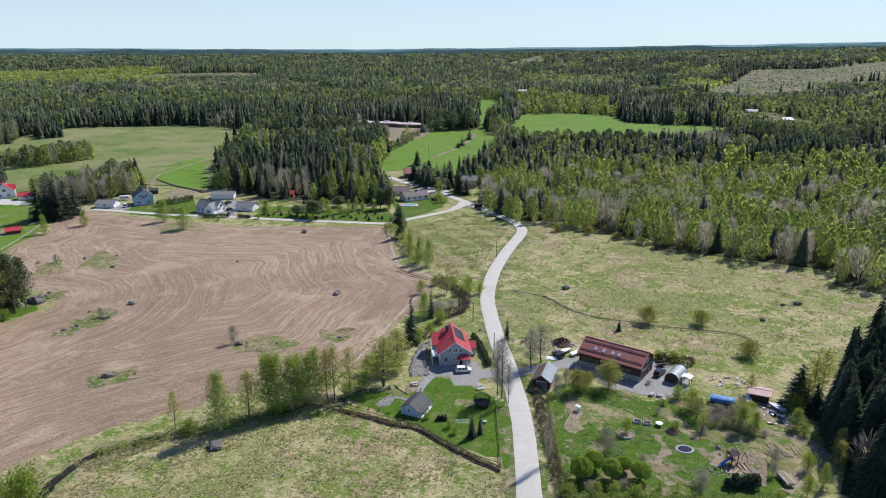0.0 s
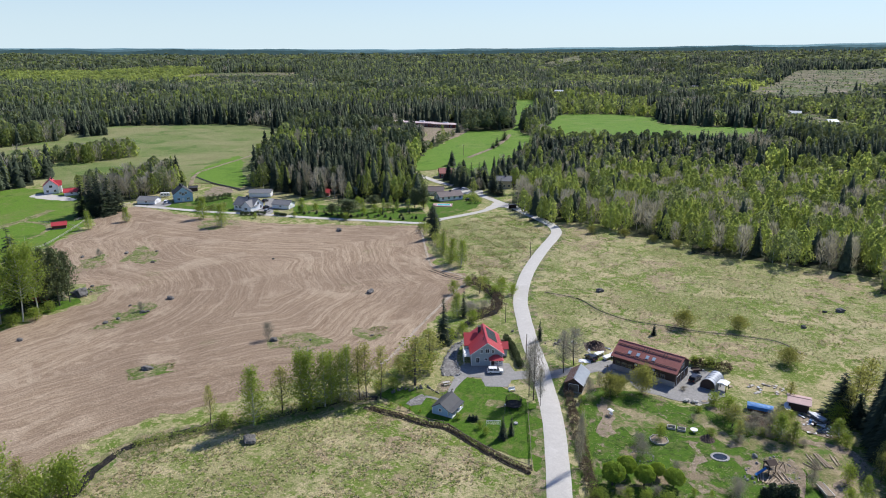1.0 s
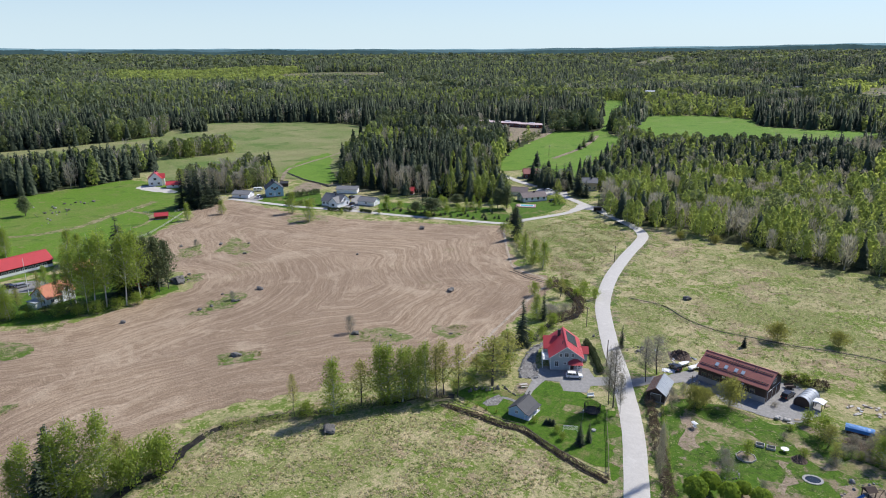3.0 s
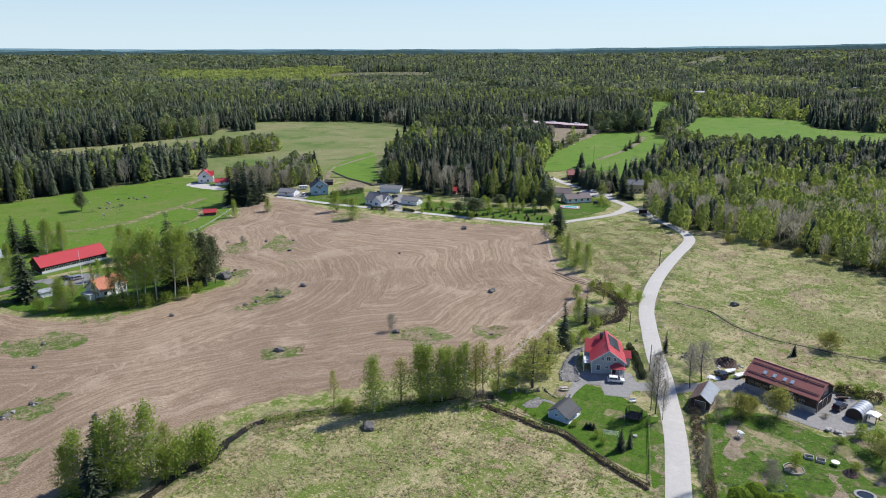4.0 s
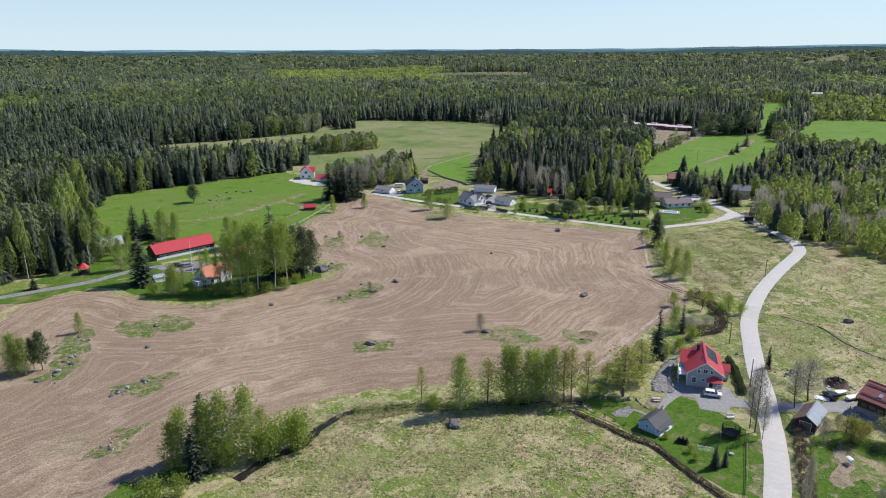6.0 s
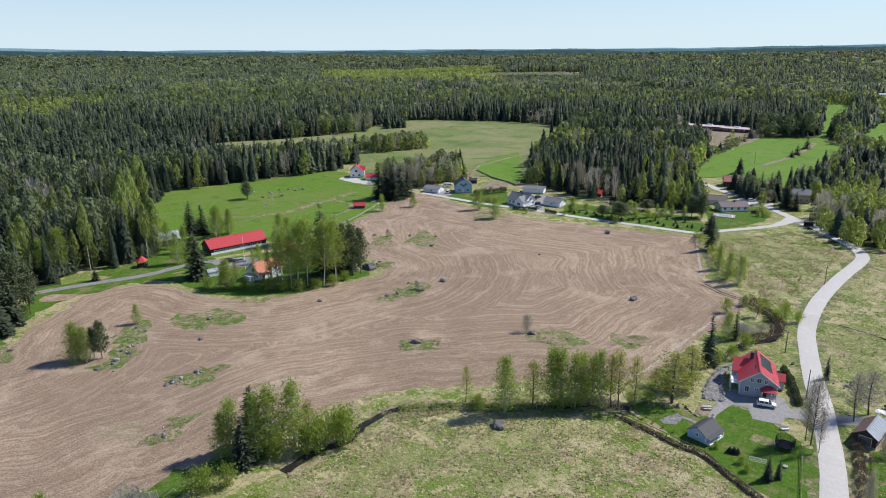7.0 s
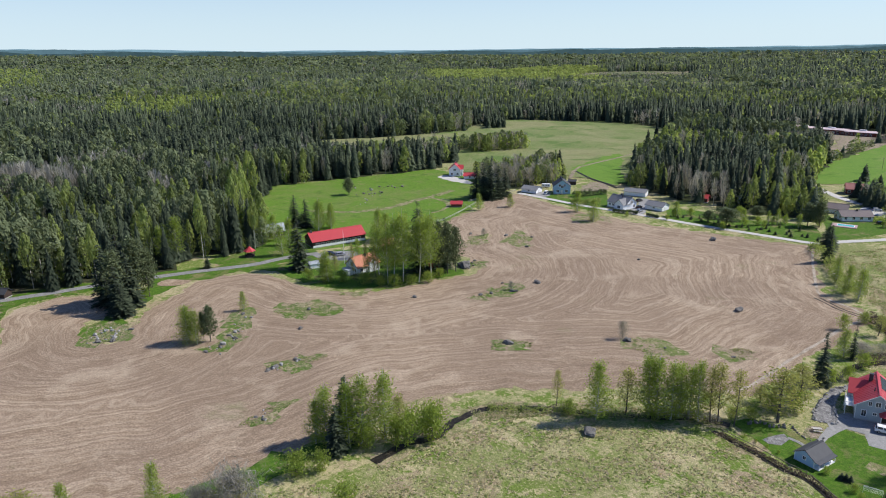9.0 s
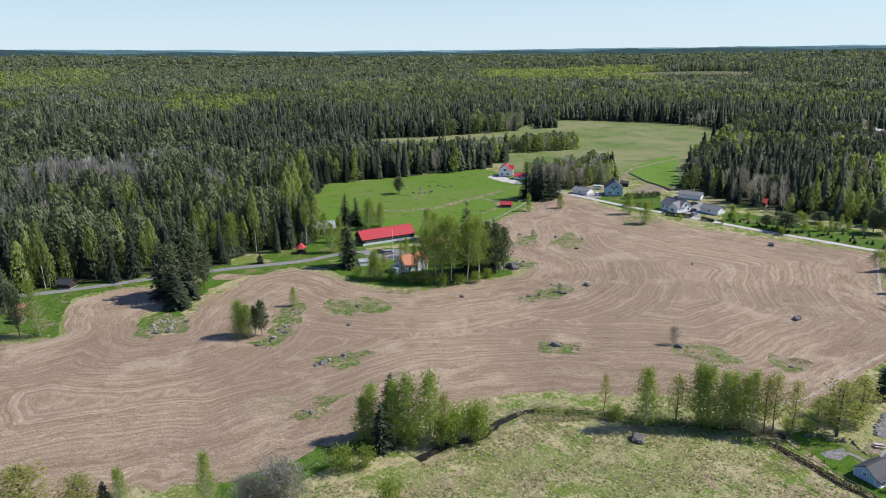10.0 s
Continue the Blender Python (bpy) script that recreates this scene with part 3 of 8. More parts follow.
BAREBUSH = [
    (-62.6, 186.3, 6.0, 4.4), (-112.0, 206.1, 3.6, 3.0), (-158.9, 264.9, 3.8, 3.2),
    (66.6, 145.5, 3.2, 4.6), (70.2, 143.8, 3.0, 4.2), (62.9, 141.7, 2.6, 4.0), (70.7, 137.9, 2.4, 3.6), (66.6, 140.0, 2.4, 3.8), (60.0, 137.5, 1.6, 4.4), (54.3, 161.1, 1.2, 2.6), (71.4, 126.2, 3.4, 3.4), (52.8, 118.8, 3.6, 4.6), (72.5, 148.2, 2.6, 4.0), (73.7, 136.4, 1.6, 2.6), (61.8, 147.6, 2.6, 3.6), (52.2, 145.9, 2.0, 2.4), (37.2, 135.0, 3.0, 4.6), (32.8, 161.7, 4.4, 3.6),
    (-95.6, 67.7, 10.3, 14.3), (-100.1, 63.1, 7.5, 7.2), (36.7, 130.2, 4.0, 4.9), (51.7, 115.5, 4.9, 3.8), (68.7, 121.3, 3.7, 2.7), (42.5, 125.3, 2.5, 2.8), (68.6, 142.6, 4.6, 4.2), (64.5, 141.0, 3.2, 4.2), (29.5, 116.8, 2.0, 3.6), (36.5, 117.2, 2.0, 3.8), (-1.7, 213.1,
    3.1, 9.5), (3.1, 215.8, 3.1, 6.9), (22.6, 125.7, 13.5, 2.5), (29.1, 155.2, 6.3, 3.6),
]
ROUND = [
    (28.4, 119.6, 5.5, 4.8), (31.8, 123.2, 4.5, 4.4), (34.7, 119.7, 4.9, 4.2), (38.0, 122.7, 3.5, 3.4), (40.6, 119.7, 4.3, 4.2),
]
ROCKS_A = [
    (-50.2, 131.2, 4.9), (-60.8, 185.4, 3.9), (-90.0, 164.3, 4.1), (-38.0, 228.7, 4.5), (-66.6, 313.1, 5.0), (-141.1, 220.4, 6.9), (-141.7, 228.9,
    2.4), (-107.2, 218.0, 3.9), (-116.1, 199.1, 2.5), (-110.6, 204.8, 2.9), (-49.7, 186.3, 1.4), (-31.7, 190.6, 1.8), (-150.0, 270.4, 3.2), (-165.8,
    264.1, 2.7), (45.0, 234.8, 4.2), (117.5, 218.9, 2.2), (123.3, 220.0, 4.4), (104.4, 205.1, 2.9), (11.8, 196.6, 1.8), (-85.0, 266.4, 2.0), (-137.1,
    181.0, 2.8), (-160.5, 151.9, 2.8), (-150.8, 138.6, 2.6), (-136.7, 114.9, 3.3), (-136.9, 112.5, 2.3), (-135.6, 121.7, 2.7), (-117.7, 94.3, 2.0),
    (-120.3, 94.0, 1.5), (-141.5, 219.7, 6.0), (-192.8, 100.4, 3.1),
]
ROCKS_B = [
    (-195.6, 97.2, 2.7), (-196.1, 108.4, 2.4), (-162.3, 122.1, 2.6), (-165.6, 122.4, 2.2), (-176.3, 136.9, 2.4), (-109.5, 205.7, 2.1), (-118.1, 210.7,
    1.7), (-118.5, 195.4, 2.4), (-133.0, 258.7, 2.5), (-138.3, 274.2, 2.1), (-160.7, 115.3, 2.2), (-161.7, 110.9, 2.1),
]
SCRUB = [
    (3.4, 237.5, 4.2, 5.5), (6.8, 228.5, 4.1, 4.5), (-0.7, 202.4, 4.7, 5.5), (-3.8, 192.5, 4.5, 4.6), (-7.4, 188.3, 4.4, 5.2), (2.0, 194.3, 2.8, 4.2), (-7.9, 229.5, 5.4, 4.9), (-2.9, 238.7, 3.8, 4.7), (-12.8, 167.4, 5.9, 6.3), (-17.5, 164.8, 4.7, 5.6), (-21.0, 157.8, 3.2, 4.5), (-24.2, 154.8, 3.5, 3.9), (13.5, 229.7, 4.3, 4.1),
]
GARDEN_BIRCH = [
    (-50.7, 355.9, 8.0, 3.7), (-46.9, 358.1, 9.2, 4.3), (-43.5, 360.0, 6.9, 3.1), (-93.7, 350.7, 9.1, 6.8), (-37.3, 355.9, 7.9, 4.9), (-62.5, 357.2, 7.6, 5.0), (-3.4, 377.8, 3.9, 4.5),
]
GARDEN_PINE = [
    (-67.8, 343.5, 9.7, 15.0), (-57.7, 368.3, 6.7, 8.5), (-34.3, 362.7, 12.4, 8.7), (-29.3, 363.0, 13.5, 8.1), (-76.7, 346.4, 6.4, 7.9), (-35.6, 395.7, 12.8, 8.8),
]
FARM_BIRCH = [
    (-231.7, 229.5, 17.8, 10.1), (-225.6, 204.5, 14.3, 6.9), (-249.5, 202.6, 19.1, 12.8), (-250.9, 211.6, 14.6, 8.5), (-237.3, 205.9, 14.6, 7.6), (-194.3, 230.1, 17.6, 8.9), (-229.6, 236.1, 14.9, 6.8), (-238.6, 186.9, 14.3, 7.9), (-162.3, 208.6, 16.7, 9.3), (-154.1, 205.3, 15.9, 8.1),
]
FARM_BUSH = [
    (-161.1, 182.4, 5.0, 7.3), (-155.4, 184.0, 4.3, 6.4), (-151.0, 187.0, 4.7, 7.2), (-146.5, 191.6, 4.0, 6.4), (-142.4, 196.8, 4.5, 6.4), (-170.0, 179.5, 4.6, 5.7), (-183.7, 175.0, 4.2, 5.4), (-141.9, 203.5, 4.1, 5.3),
]
# ---- building helpers ----
from mathutils import geometry


def mesh_object(name, verts, faces, mats, index=None, parent=None, label="", tone=None, smooth=False):
    """One mesh object from arrays of vertices and of equal-sided faces."""
    verts, faces = np.asarray(verts, dtype=np.float32), np.asarray(faces, dtype=np.int32)
    me = bpy.data.meshes.new(name)
    n, k = faces.shape
    me.vertices.add(len(verts))
    me.vertices.foreach_set("co", verts.ravel())
    me.loops.add(n * k)
    me.loops.foreach_set("vertex_index", faces.ravel())
    me.polygons.add(n)
    me.polygons.foreach_set("loop_start", np.arange(0, n * k, k, dtype=np.int32))
    me.polygons.foreach_set("loop_total", np.full(n, k, dtype=np.int32))
    for m in mats:
        me.materials.append(m)
    if index is not None:
        me.polygons.foreach_set("material_index", np.asarray(index, dtype=np.int32))
    if smooth:
        me.polygons.foreach_set("use_smooth", np.ones(n, dtype=bool))
    if tone is not None:
        me.attributes.new("tone", "FLOAT", "POINT").data.foreach_set("value", np.asarray(tone, dtype=np.float32))
    me.update(calc_edges=True)
    ob = new(name, me)
    if parent:
        ob.parent = parent
    if label:
        ob["label"] = label
    return ob


def part(name, bm, material, parent, label="", at=None):
    """Links a bmesh as one mesh object under a thing or under a part."""
    me = bpy.data.meshes.new(name)
    bmesh.ops.recalc_face_normals(bm, faces=bm.faces)
    bm.to_mesh(me)
    bm.free()
    me.materials.append(material)
    ob = new(name, me)
    if parent:
        ob.parent = parent
    if at is not None:
        ob.matrix_basis = at
    if label:
        ob["label"] = label
    return ob


def thing(name, m, label, category, group="", kind=""):
    ob = new(name)
    ob.empty_display_size = 0.3
    ob.matrix_basis = m
    return tagged(ob, label, category, group, kind)


def box(bm, x0, y0, z0, x1, y1, z1, m=None):
    vs = [bm.verts.new(p) for p in ((x0, y0, z0), (x1, y0, z0), (x1, y1, z0), (x0, y1, z0), (x0, y0, z1), (x1, y0, z1), (x1, y1, z1), (x0, y1, z1))]
    if m is not None:
        for v in vs:
            v.co = m @ v.co
    for f in ((3, 2, 1, 0), (4, 5, 6, 7), (0, 1, 5, 4), (1, 2, 6, 5), (2, 3, 7, 6), (3, 0, 4, 7)):
        bm.faces.new([vs[i] for i in f])
    return bm


def prism(bm, outline, a, b, axis="x"):
    """A closed prism: an outline in two axes, drawn out along the third from a to b."""
    put = {"x": lambda u, v, w: (w, u, v), "y": lambda u, v, w: (u, w, v), "z": lambda u, v, w: (u, v, w)}[axis]
    lo = [bm.verts.new(put(u, v, a)) for u, v in outline]
    hi = [bm.verts.new(put(u, v, b)) for u, v in outline]
    n = len(outline)
    bm.faces.new(lo)
    bm.faces.new(hi[::-1])
    for i in range(n):
        bm.faces.new((lo[i], hi[i], hi[(i + 1) % n], lo[(i + 1) % n]))
    return bm


def tube(bm, path, radii, sides=6):
    """A tapered tube along points."""
    rings = []
    for i, p in enumerate(path):
        p = Vector(p)
        d = (Vector(path[min(i + 1, len(path) - 1)]) - Vector(path[max(i - 1, 0)])).normalized()
        u = d.orthogonal().normalized()
        w = d.cross(u)
        rings.append([bm.verts.new(p + (u * math.cos(a) + w * math.sin(a)) * radii[i]) for a in (2 * math.pi * k / sides for k in range(sides))])
    for r, s in zip(rings, rings[1:]):
        for k in range(sides):
            bm.faces.new((r[k], r[(k + 1) % sides], s[(k + 1) % sides], s[k]))
    bm.faces.new(rings[0][::-1])
    bm.faces.new(rings[-1])
    return bm


def wavy(x, y, scale, seed):
    """Smooth noise of about -1 to 1 over arrays."""
    rng = np.random.RandomState(seed)
    out = np.zeros_like(x, dtype=float)
    for o in range(4):
        k = 2 * math.pi / scale * 1.7**o
        for _ in range(4):
            a, p = rng.uniform(0, 2 * math.pi, 2)
            out += np.sin(k * (x * math.cos(a) + y * math.sin(a)) + p) * 0.42 / 1.6**o
    return out


def skyline(az):
    """Height of the far skyline over the eye's level, in degrees, by the bearing from +x."""
    return np.interp(az, (50, 58, 67, 78, 90, 97, 110, 130, 140, 148, 161, 170), (0.6, 0.5, 0.33, 0.13, -0.05, -0.13, -0.12, -0.09, 0.0, 0.18, 0.4, 0.5))


def land(x, y):
    """Height of the ground: level farmland that rises to far wooded ridges."""
    x, y = np.asarray(x, dtype=float), np.asarray(y, dtype=float)
    r = np.hypot(x, y)
    far = np.clip((r - 900) / 3500, 0, 1)
    az = np.degrees(np.arctan2(y, x))
    rim = EYE - 24 + 4400 * np.tan(np.radians(np.where(y > 0, skyline(az), 0) - 0.28))
    return rim * far**1.35 + wavy(x, y, 1900, 5) * 13 * np.clip(far * 2.2, 0, 1) * (1 - 0.8 * far)


def inside(x, y, outline):
    x, y = np.asarray(x, dtype=float), np.asarray(y, dtype=float)
    hit = np.zeros(x.shape, dtype=bool)
    for (ax, ay), (bx, by) in zip(outline, outline[1:] + outline[:1]):
        if ay != by:
            hit ^= ((ay > y) != (by > y)) & (x < (bx - ax) * (y - ay) / (by - ay) + ax)
    return hit


def edge_distance(x, y, outline, closed=True):
    d = np.full(np.shape(x), 1e9)
    pts = outline + outline[:1] if closed else outline
    for (ax, ay), (bx, by) in zip(pts, pts[1:]):
        ux, uy = bx - ax, by - ay
        t = np.clip(((x - ax) * ux + (y - ay) * uy) / (ux * ux + uy * uy + 1e-9), 0, 1)
        d = np.minimum(d, np.hypot(x - ax - t * ux, y - ay - t * uy))
    return d


def curve(points, step, closed=False):
    """A smooth line through points, walked in even steps."""
    p = [Vector((*q, 0)) for q in points]
    n = len(p)
    out = []
    for i in range(n if closed else n - 1):
        g = lambda k: p[k % n] if closed else p[min(max(k, 0), n - 1)]
        a, b, c, d = g(i - 1), g(i), g(i + 1), g(i + 2)
        m = max(1, int((c - b).length / step))
        for k in range(m):
            t = k / m
            v = 0.5 * (2 * b + (c - a) * t + (2 * a - 5 * b + 4 * c - d) * t * t + (3 * b - a - 3 * c + d) * t**3)
            out.append((v.x, v.y))
    if not closed:
        out.append((p[-1].x, p[-1].y))
    return out


def patch(name, outline, mat, lift, step, label, category, ragged=0.8, furrows=False, rounded=True):
    """A sheet of ground with a smooth, slightly ragged outline, that lies on the land."""
    if rounded:
        rim = curve(outline, max(2.0, step * 0.5), True)
    else:
        rim = [(ax + (bx - ax) * k / 4, ay + (by - ay) * k / 4) for (ax, ay), (bx, by) in zip(outline, outline[1:] + outline[:1]) for k in range(4)]
    xs, ys = np.array([p[0] for p in rim]), np.array([p[1] for p in rim])
    xs, ys = xs + wavy(xs, ys, 9, 3) * ragged, ys + wavy(xs, ys, 9, 4) * ragged
    rim = list(zip(xs, ys))
    gx, gy = np.meshgrid(np.arange(xs.min(), xs.max(), step), np.arange(ys.min(), ys.max(), step))
    gx, gy = gx.ravel(), gy.ravel()
    ok = inside(gx, gy, rim)
    gx, gy = gx[ok], gy[ok]
    ok = edge_distance(gx, gy, rim) > step * 0.4
    gx, gy = gx[ok], gy[ok]
    n = len(rim)
    pts = [Vector(p) for p in rim] + [Vector((a, b)) for a, b in zip(gx, gy)]
    vs, _, fs, *_ = geometry.delaunay_2d_cdt(pts, [(i, (i + 1) % n) for i in range(n)], [], 1, 1e-4)
    v = np.array([(p.x, p.y) for p in vs])
    z = land(v[:, 0], v[:, 1]) + lift
    tris = [f if (vs[f[1]] - vs[f[0]]).cross(vs[f[2]] - vs[f[0]]) > 0 else f[::-1] for f in fs]
    ob = mesh_object(name, np.column_stack([v, z]), tris, [mat])
    if furrows:
        d = edge_distance(v[:, 0], v[:, 1], rim)
        ob.data.attributes.new("furrow", "FLOAT", "POINT").data.foreach_set("value", d.astype(np.float32))
    return tagged(ob, label, category, kind="structure")


def ribbon(name, line, width, mat, lift, label, category, step=3.0, crown=0.06, ragged=0.06):
    """A road or track along a line, cambered, with shoulders that fall to the ground."""
    c = np.array(curve(line, step))
    d = np.gradient(c, axis=0)
    d /= np.linalg.norm(d, axis=1)[:, None] + 1e-9
    side = np.column_stack([-d[:, 1], d[:, 0]])
    across = [(-0.5, 0.0), (-0.46, 0.03), (-0.2, crown * 0.8), (0, crown), (0.2, crown * 0.8), (0.46, 0.03), (0.5, 0.0)]
    rows = []
    for u, h in across:
        w = u * width * (1 + ragged * (0.5 * wavy(c[:, 0], c[:, 1], 7, 8 + int(u > 0)) if abs(u) > 0.4 else 0) * 0.5)
        p = c + side * np.reshape(w, (-1, 1))
        rows.append(np.column_stack([p, land(p[:, 0], p[:, 1]) + lift + h]))
    v = np.concatenate(rows)
    n = len(c)
    f = [(a * n + i, a * n + i + 1, (a + 1) * n + i + 1, (a + 1) * n + i) for a in range(len(across) - 1) for i in range(n - 1)]
    return tagged(mesh_object(name, v, [q[::-1] for q in f], [mat], smooth=True), label, category, kind="structure")


# ---- ground ----
radii = np.concatenate([np.linspace(0, 900, 46), 900 * np.exp(np.linspace(0, math.log(4980 / 900), 60))[1:]])
turn = np.linspace(0, 2 * math.pi, 241)[:-1]
gx, gy = (radii[1:, None] * np.cos(turn)).ravel(), (radii[1:, None] * np.sin(turn)).ravel()
gv = np.vstack([[[0, 0, 0]], np.column_stack([gx, gy, land(gx, gy)])])
nt_, nr_ = len(turn), len(radii) - 1
gf = [(1 + r * nt_ + i, 1 + (r + 1) * nt_ + i, 1 + (r + 1) * nt_ + (i + 1) % nt_, 1 + r * nt_ + (i + 1) % nt_) for r in range(nr_ - 1) for i in range(nt_)]
rim_only = [(0, 1 + i, 1 + (i + 1) % nt_, 1 + (i + 1) % nt_) for i in range(nt_)]
gm = bmesh.new()
gvs = [gm.verts.new(p) for p in gv]
for f in gf:
    gm.faces.new([gvs[i] for i in f])
for f in rim_only:
    gm.faces.new([gvs[i] for i in f[:3]])
ground = tagged(part("ground", gm, M["meadow"], None), "uneven dry meadow and pasture in early spring", "ground", kind="structure")
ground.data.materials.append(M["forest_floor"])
GAP_VILLAGE = [(-169, 353), (-136, 390), (-150, 431), (-171, 466), (-206, 491), (-200, 450), (-172, 394)]
GAP_ROAD = [(-44, 440), (-20, 438), (-20, 510), (-48, 490)]
GAP_LANE = [(-28, 470), (-6, 560), (18, 655), (48, 690), (44, 590), (26, 515), (4, 455)]
GAP_HOUSE = [(4, 396), (28, 394), (27, 434), (6, 436)]
OPEN_LAND = [GAP_LANE, GAP_HOUSE, GAP_VILLAGE, GAP_ROAD, CLEARING, FAR_FIELD, FAR_STRIP, GREEN_FIELD, SCHOOL_FIELD, LANE_FIELD, SCHOOL_YARD]
WOODS = [WOOD_DARK_EAST, WOOD_BIRCH_MID, WOOD_BIRCH_FAR, WOOD_CLUMP_FAR]


def is_open(x, y):
    free = np.zeros(np.shape(x), dtype=bool)
    for o in OPEN_LAND:
        free |= inside(x, y, o)
    for w in WOODS:
        free &= ~inside(x, y, w)
    return free


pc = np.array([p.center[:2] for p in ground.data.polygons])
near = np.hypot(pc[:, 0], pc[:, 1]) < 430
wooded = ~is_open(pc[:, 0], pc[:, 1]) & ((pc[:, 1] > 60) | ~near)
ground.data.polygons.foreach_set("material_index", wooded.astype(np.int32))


patch("field", FIELD, M["field"], 0.05, 4.0, "freshly harrowed brown field with curved tillage lines", "field", 1.2, True)
patch("lawn_house", LAWN_HOUSE, M["lawn"], 0.06, 3.0, "mown green lawn with worn patches", "lawn", 0.2, rounded=False)
patch("lawn_barn", LAWN_BARN, M["rough_lawn"], 0.06, 3.0, "rough garden lawn with bare trodden soil", "lawn", 0.6)
patch("yard_house", YARD_HOUSE, M["asphalt"], 0.09, 3.0, "grey gravel yard and drive", "yard", 0.15, rounded=False)
patch("yard_barn", YARD_BARN, M["asphalt"], 0.09, 3.0, "grey gravel farmyard", "yard", 0.3, rounded=False)
patch("pasture", PASTURE, M["pasture"], 0.06, 6.0, "bright green sheep pasture", "pasture", 1.5)
patch("lawn_farm", LAWN_FARM, M["lawn"], 0.08, 5.0, "green grass round a farm", "lawn", 1.0)
patch("pasture_west", [(-342, 300), (-306, 248), (-284, 228), (-262, 214), (-240, 202), (-216, 198), (-200, 228), (-228, 240), (-256, 244), (-280, 262), (-318, 296)], M["pasture"], 0.05, 6.0, "green grass at the edge of the wood", "pasture", 1.0)
patch("pasture_north", [(-336, 296), (-326, 320), (-313, 348), (-297, 378), (-286, 402), (-262, 396), (-216, 372), (-224, 360), (-262, 366), (-290, 350)], M["pasture"], 0.05, 6.0, "green grass along the wood", "pasture", 1.0)
patch("lawn_gazebo", [(-238, 168), (-224, 172), (-213, 186), (-214, 198), (-224, 203), (-236, 200), (-234, 186)], M["lawn"], 0.07, 4.0, "green grass round a gazebo", "lawn", 0.8)
patch("lawn_village_1", LAWN_VILLAGE_A, M["lawn"], 0.06, 6.0, "green garden lawn", "lawn", 0.6)
patch("lawn_village_2", LAWN_VILLAGE_B, M["lawn"], 0.06, 6.0, "long green garden lawn beside the lane", "lawn", 0.6)
patch("lawn_village_3", LAWN_VILLAGE_C, M["lawn"], 0.06, 6.0, "green garden lawn by a pool", "lawn", 0.6)
patch("lawn_west", LAWN_WEST, M["rough_lawn"], 0.08, 5.0, "rough green verge by the wood", "lawn", 0.6)
patch("far_field", FAR_FIELD, M["far_field"], 0.3, 18.0, "wide pale green field", "field", 3)
patch("far_strip", FAR_STRIP, M["far_field"], 0.22, 18.0, "narrow pale green field between woods", "field", 3)
patch("green_field", GREEN_FIELD, M["bright_field"], 0.3, 18.0, "bright green field beyond the wood", "field", 3)
patch("school_field", SCHOOL_FIELD, M["bright_field"], 0.25, 18.0, "bright green field by the long buildings", "field", 2)
patch("lane_field", LANE_FIELD, M["bright_field"], 0.3, 18.0, "green strip of field between woods", "field", 2)
patch("lane_field_2", GAP_LANE, M["bright_field"], 0.2, 18.0, "green field beside a farm track", "field", 2)
patch("school_yard", SCHOOL_YARD, M["bare_soil"], 0.32, 18.0, "bare brown building ground", "yard", 2)
patch("grass_edge", [(-104, 86), (-107, 79), (-109, 70), (-112, 64), (-106, 59), (-101, 68), (-98, 78), (-95, 88), (-97, 96)], M["rough_lawn"], 0.07, 3.0, "bright green grass along the field edge", "grass", 1.2)
ribbon("strip_pasture", [(-270, 258), (-253, 263), (-240, 275), (-234, 290), (-233, 306), (-231, 326), (-230, 346)], 4.5, M["worn"], 0.09, "straw-coloured worn strip across the pasture", "path", 3.0, 0.01, 1.4)
ribbon("strip_shelter", [(-206, 290), (-207, 305), (-214, 316), (-232, 322)], 3.0, M["worn"], 0.09, "straw-coloured worn strip by the shelter", "path", 3.0, 0.01, 1.4)
ribbon("verge", ROAD[:22], 8.2, M["island"], 0.05, "rough grassy verge along the gravel road", "verge", 1.5, 0.02, 1.8)
ribbon("road", ROAD, 5.1, M["road"], 0.1, "pale grey gravel road that winds through the fields", "road", 2.5)
ribbon("lane_village", LANE_VILLAGE, 3.8, M["road"], 0.12, "pale grey lane along the field", "road")
ribbon("lane_school", LANE_SCHOOL, 4.6, M["road"], 0.12, "pale grey lane between gardens", "road")
ribbon("road_far", ROAD_SCHOOL, 5.0, M["road"], 0.14, "pale grey road past a field", "road")
ribbon("verge_farm", LANE_FARM, 12.0, M["lawn"], 0.05, "green verge along the farm lane", "verge", 3.0, 0.01, 1.2)
ribbon("lane_farm", LANE_FARM, 4.0, M["gravel"], 0.12, "grey farm lane along the wood", "road")

# green islands and stony spots that the harrow went round
ISLANDS = [
    [(-165, 111), (-160, 112), (-159, 119), (-168, 132), (-176, 143), (-180, 140), (-175, 130), (-169, 120)],
    [(-168, 142), (-171, 150), (-168, 157), (-161, 159), (-149, 159), (-154, 150), (-159, 144)],
    [(-200, 94), (-206, 99), (-207, 106), (-202, 111), (-195, 109), (-192, 101), (-195, 96)],
    [(-139, 113), (-140, 117), (-137, 123), (-129, 129), (-130, 124), (-132, 117)],
    [(-121, 89), (-122, 96), (-120, 102), (-119, 105), (-117, 101), (-116, 95), (-118, 91)],
    [(-94, 161), (-91, 167), (-84, 169), (-83, 165), (-87, 160), (-92, 159)],
]
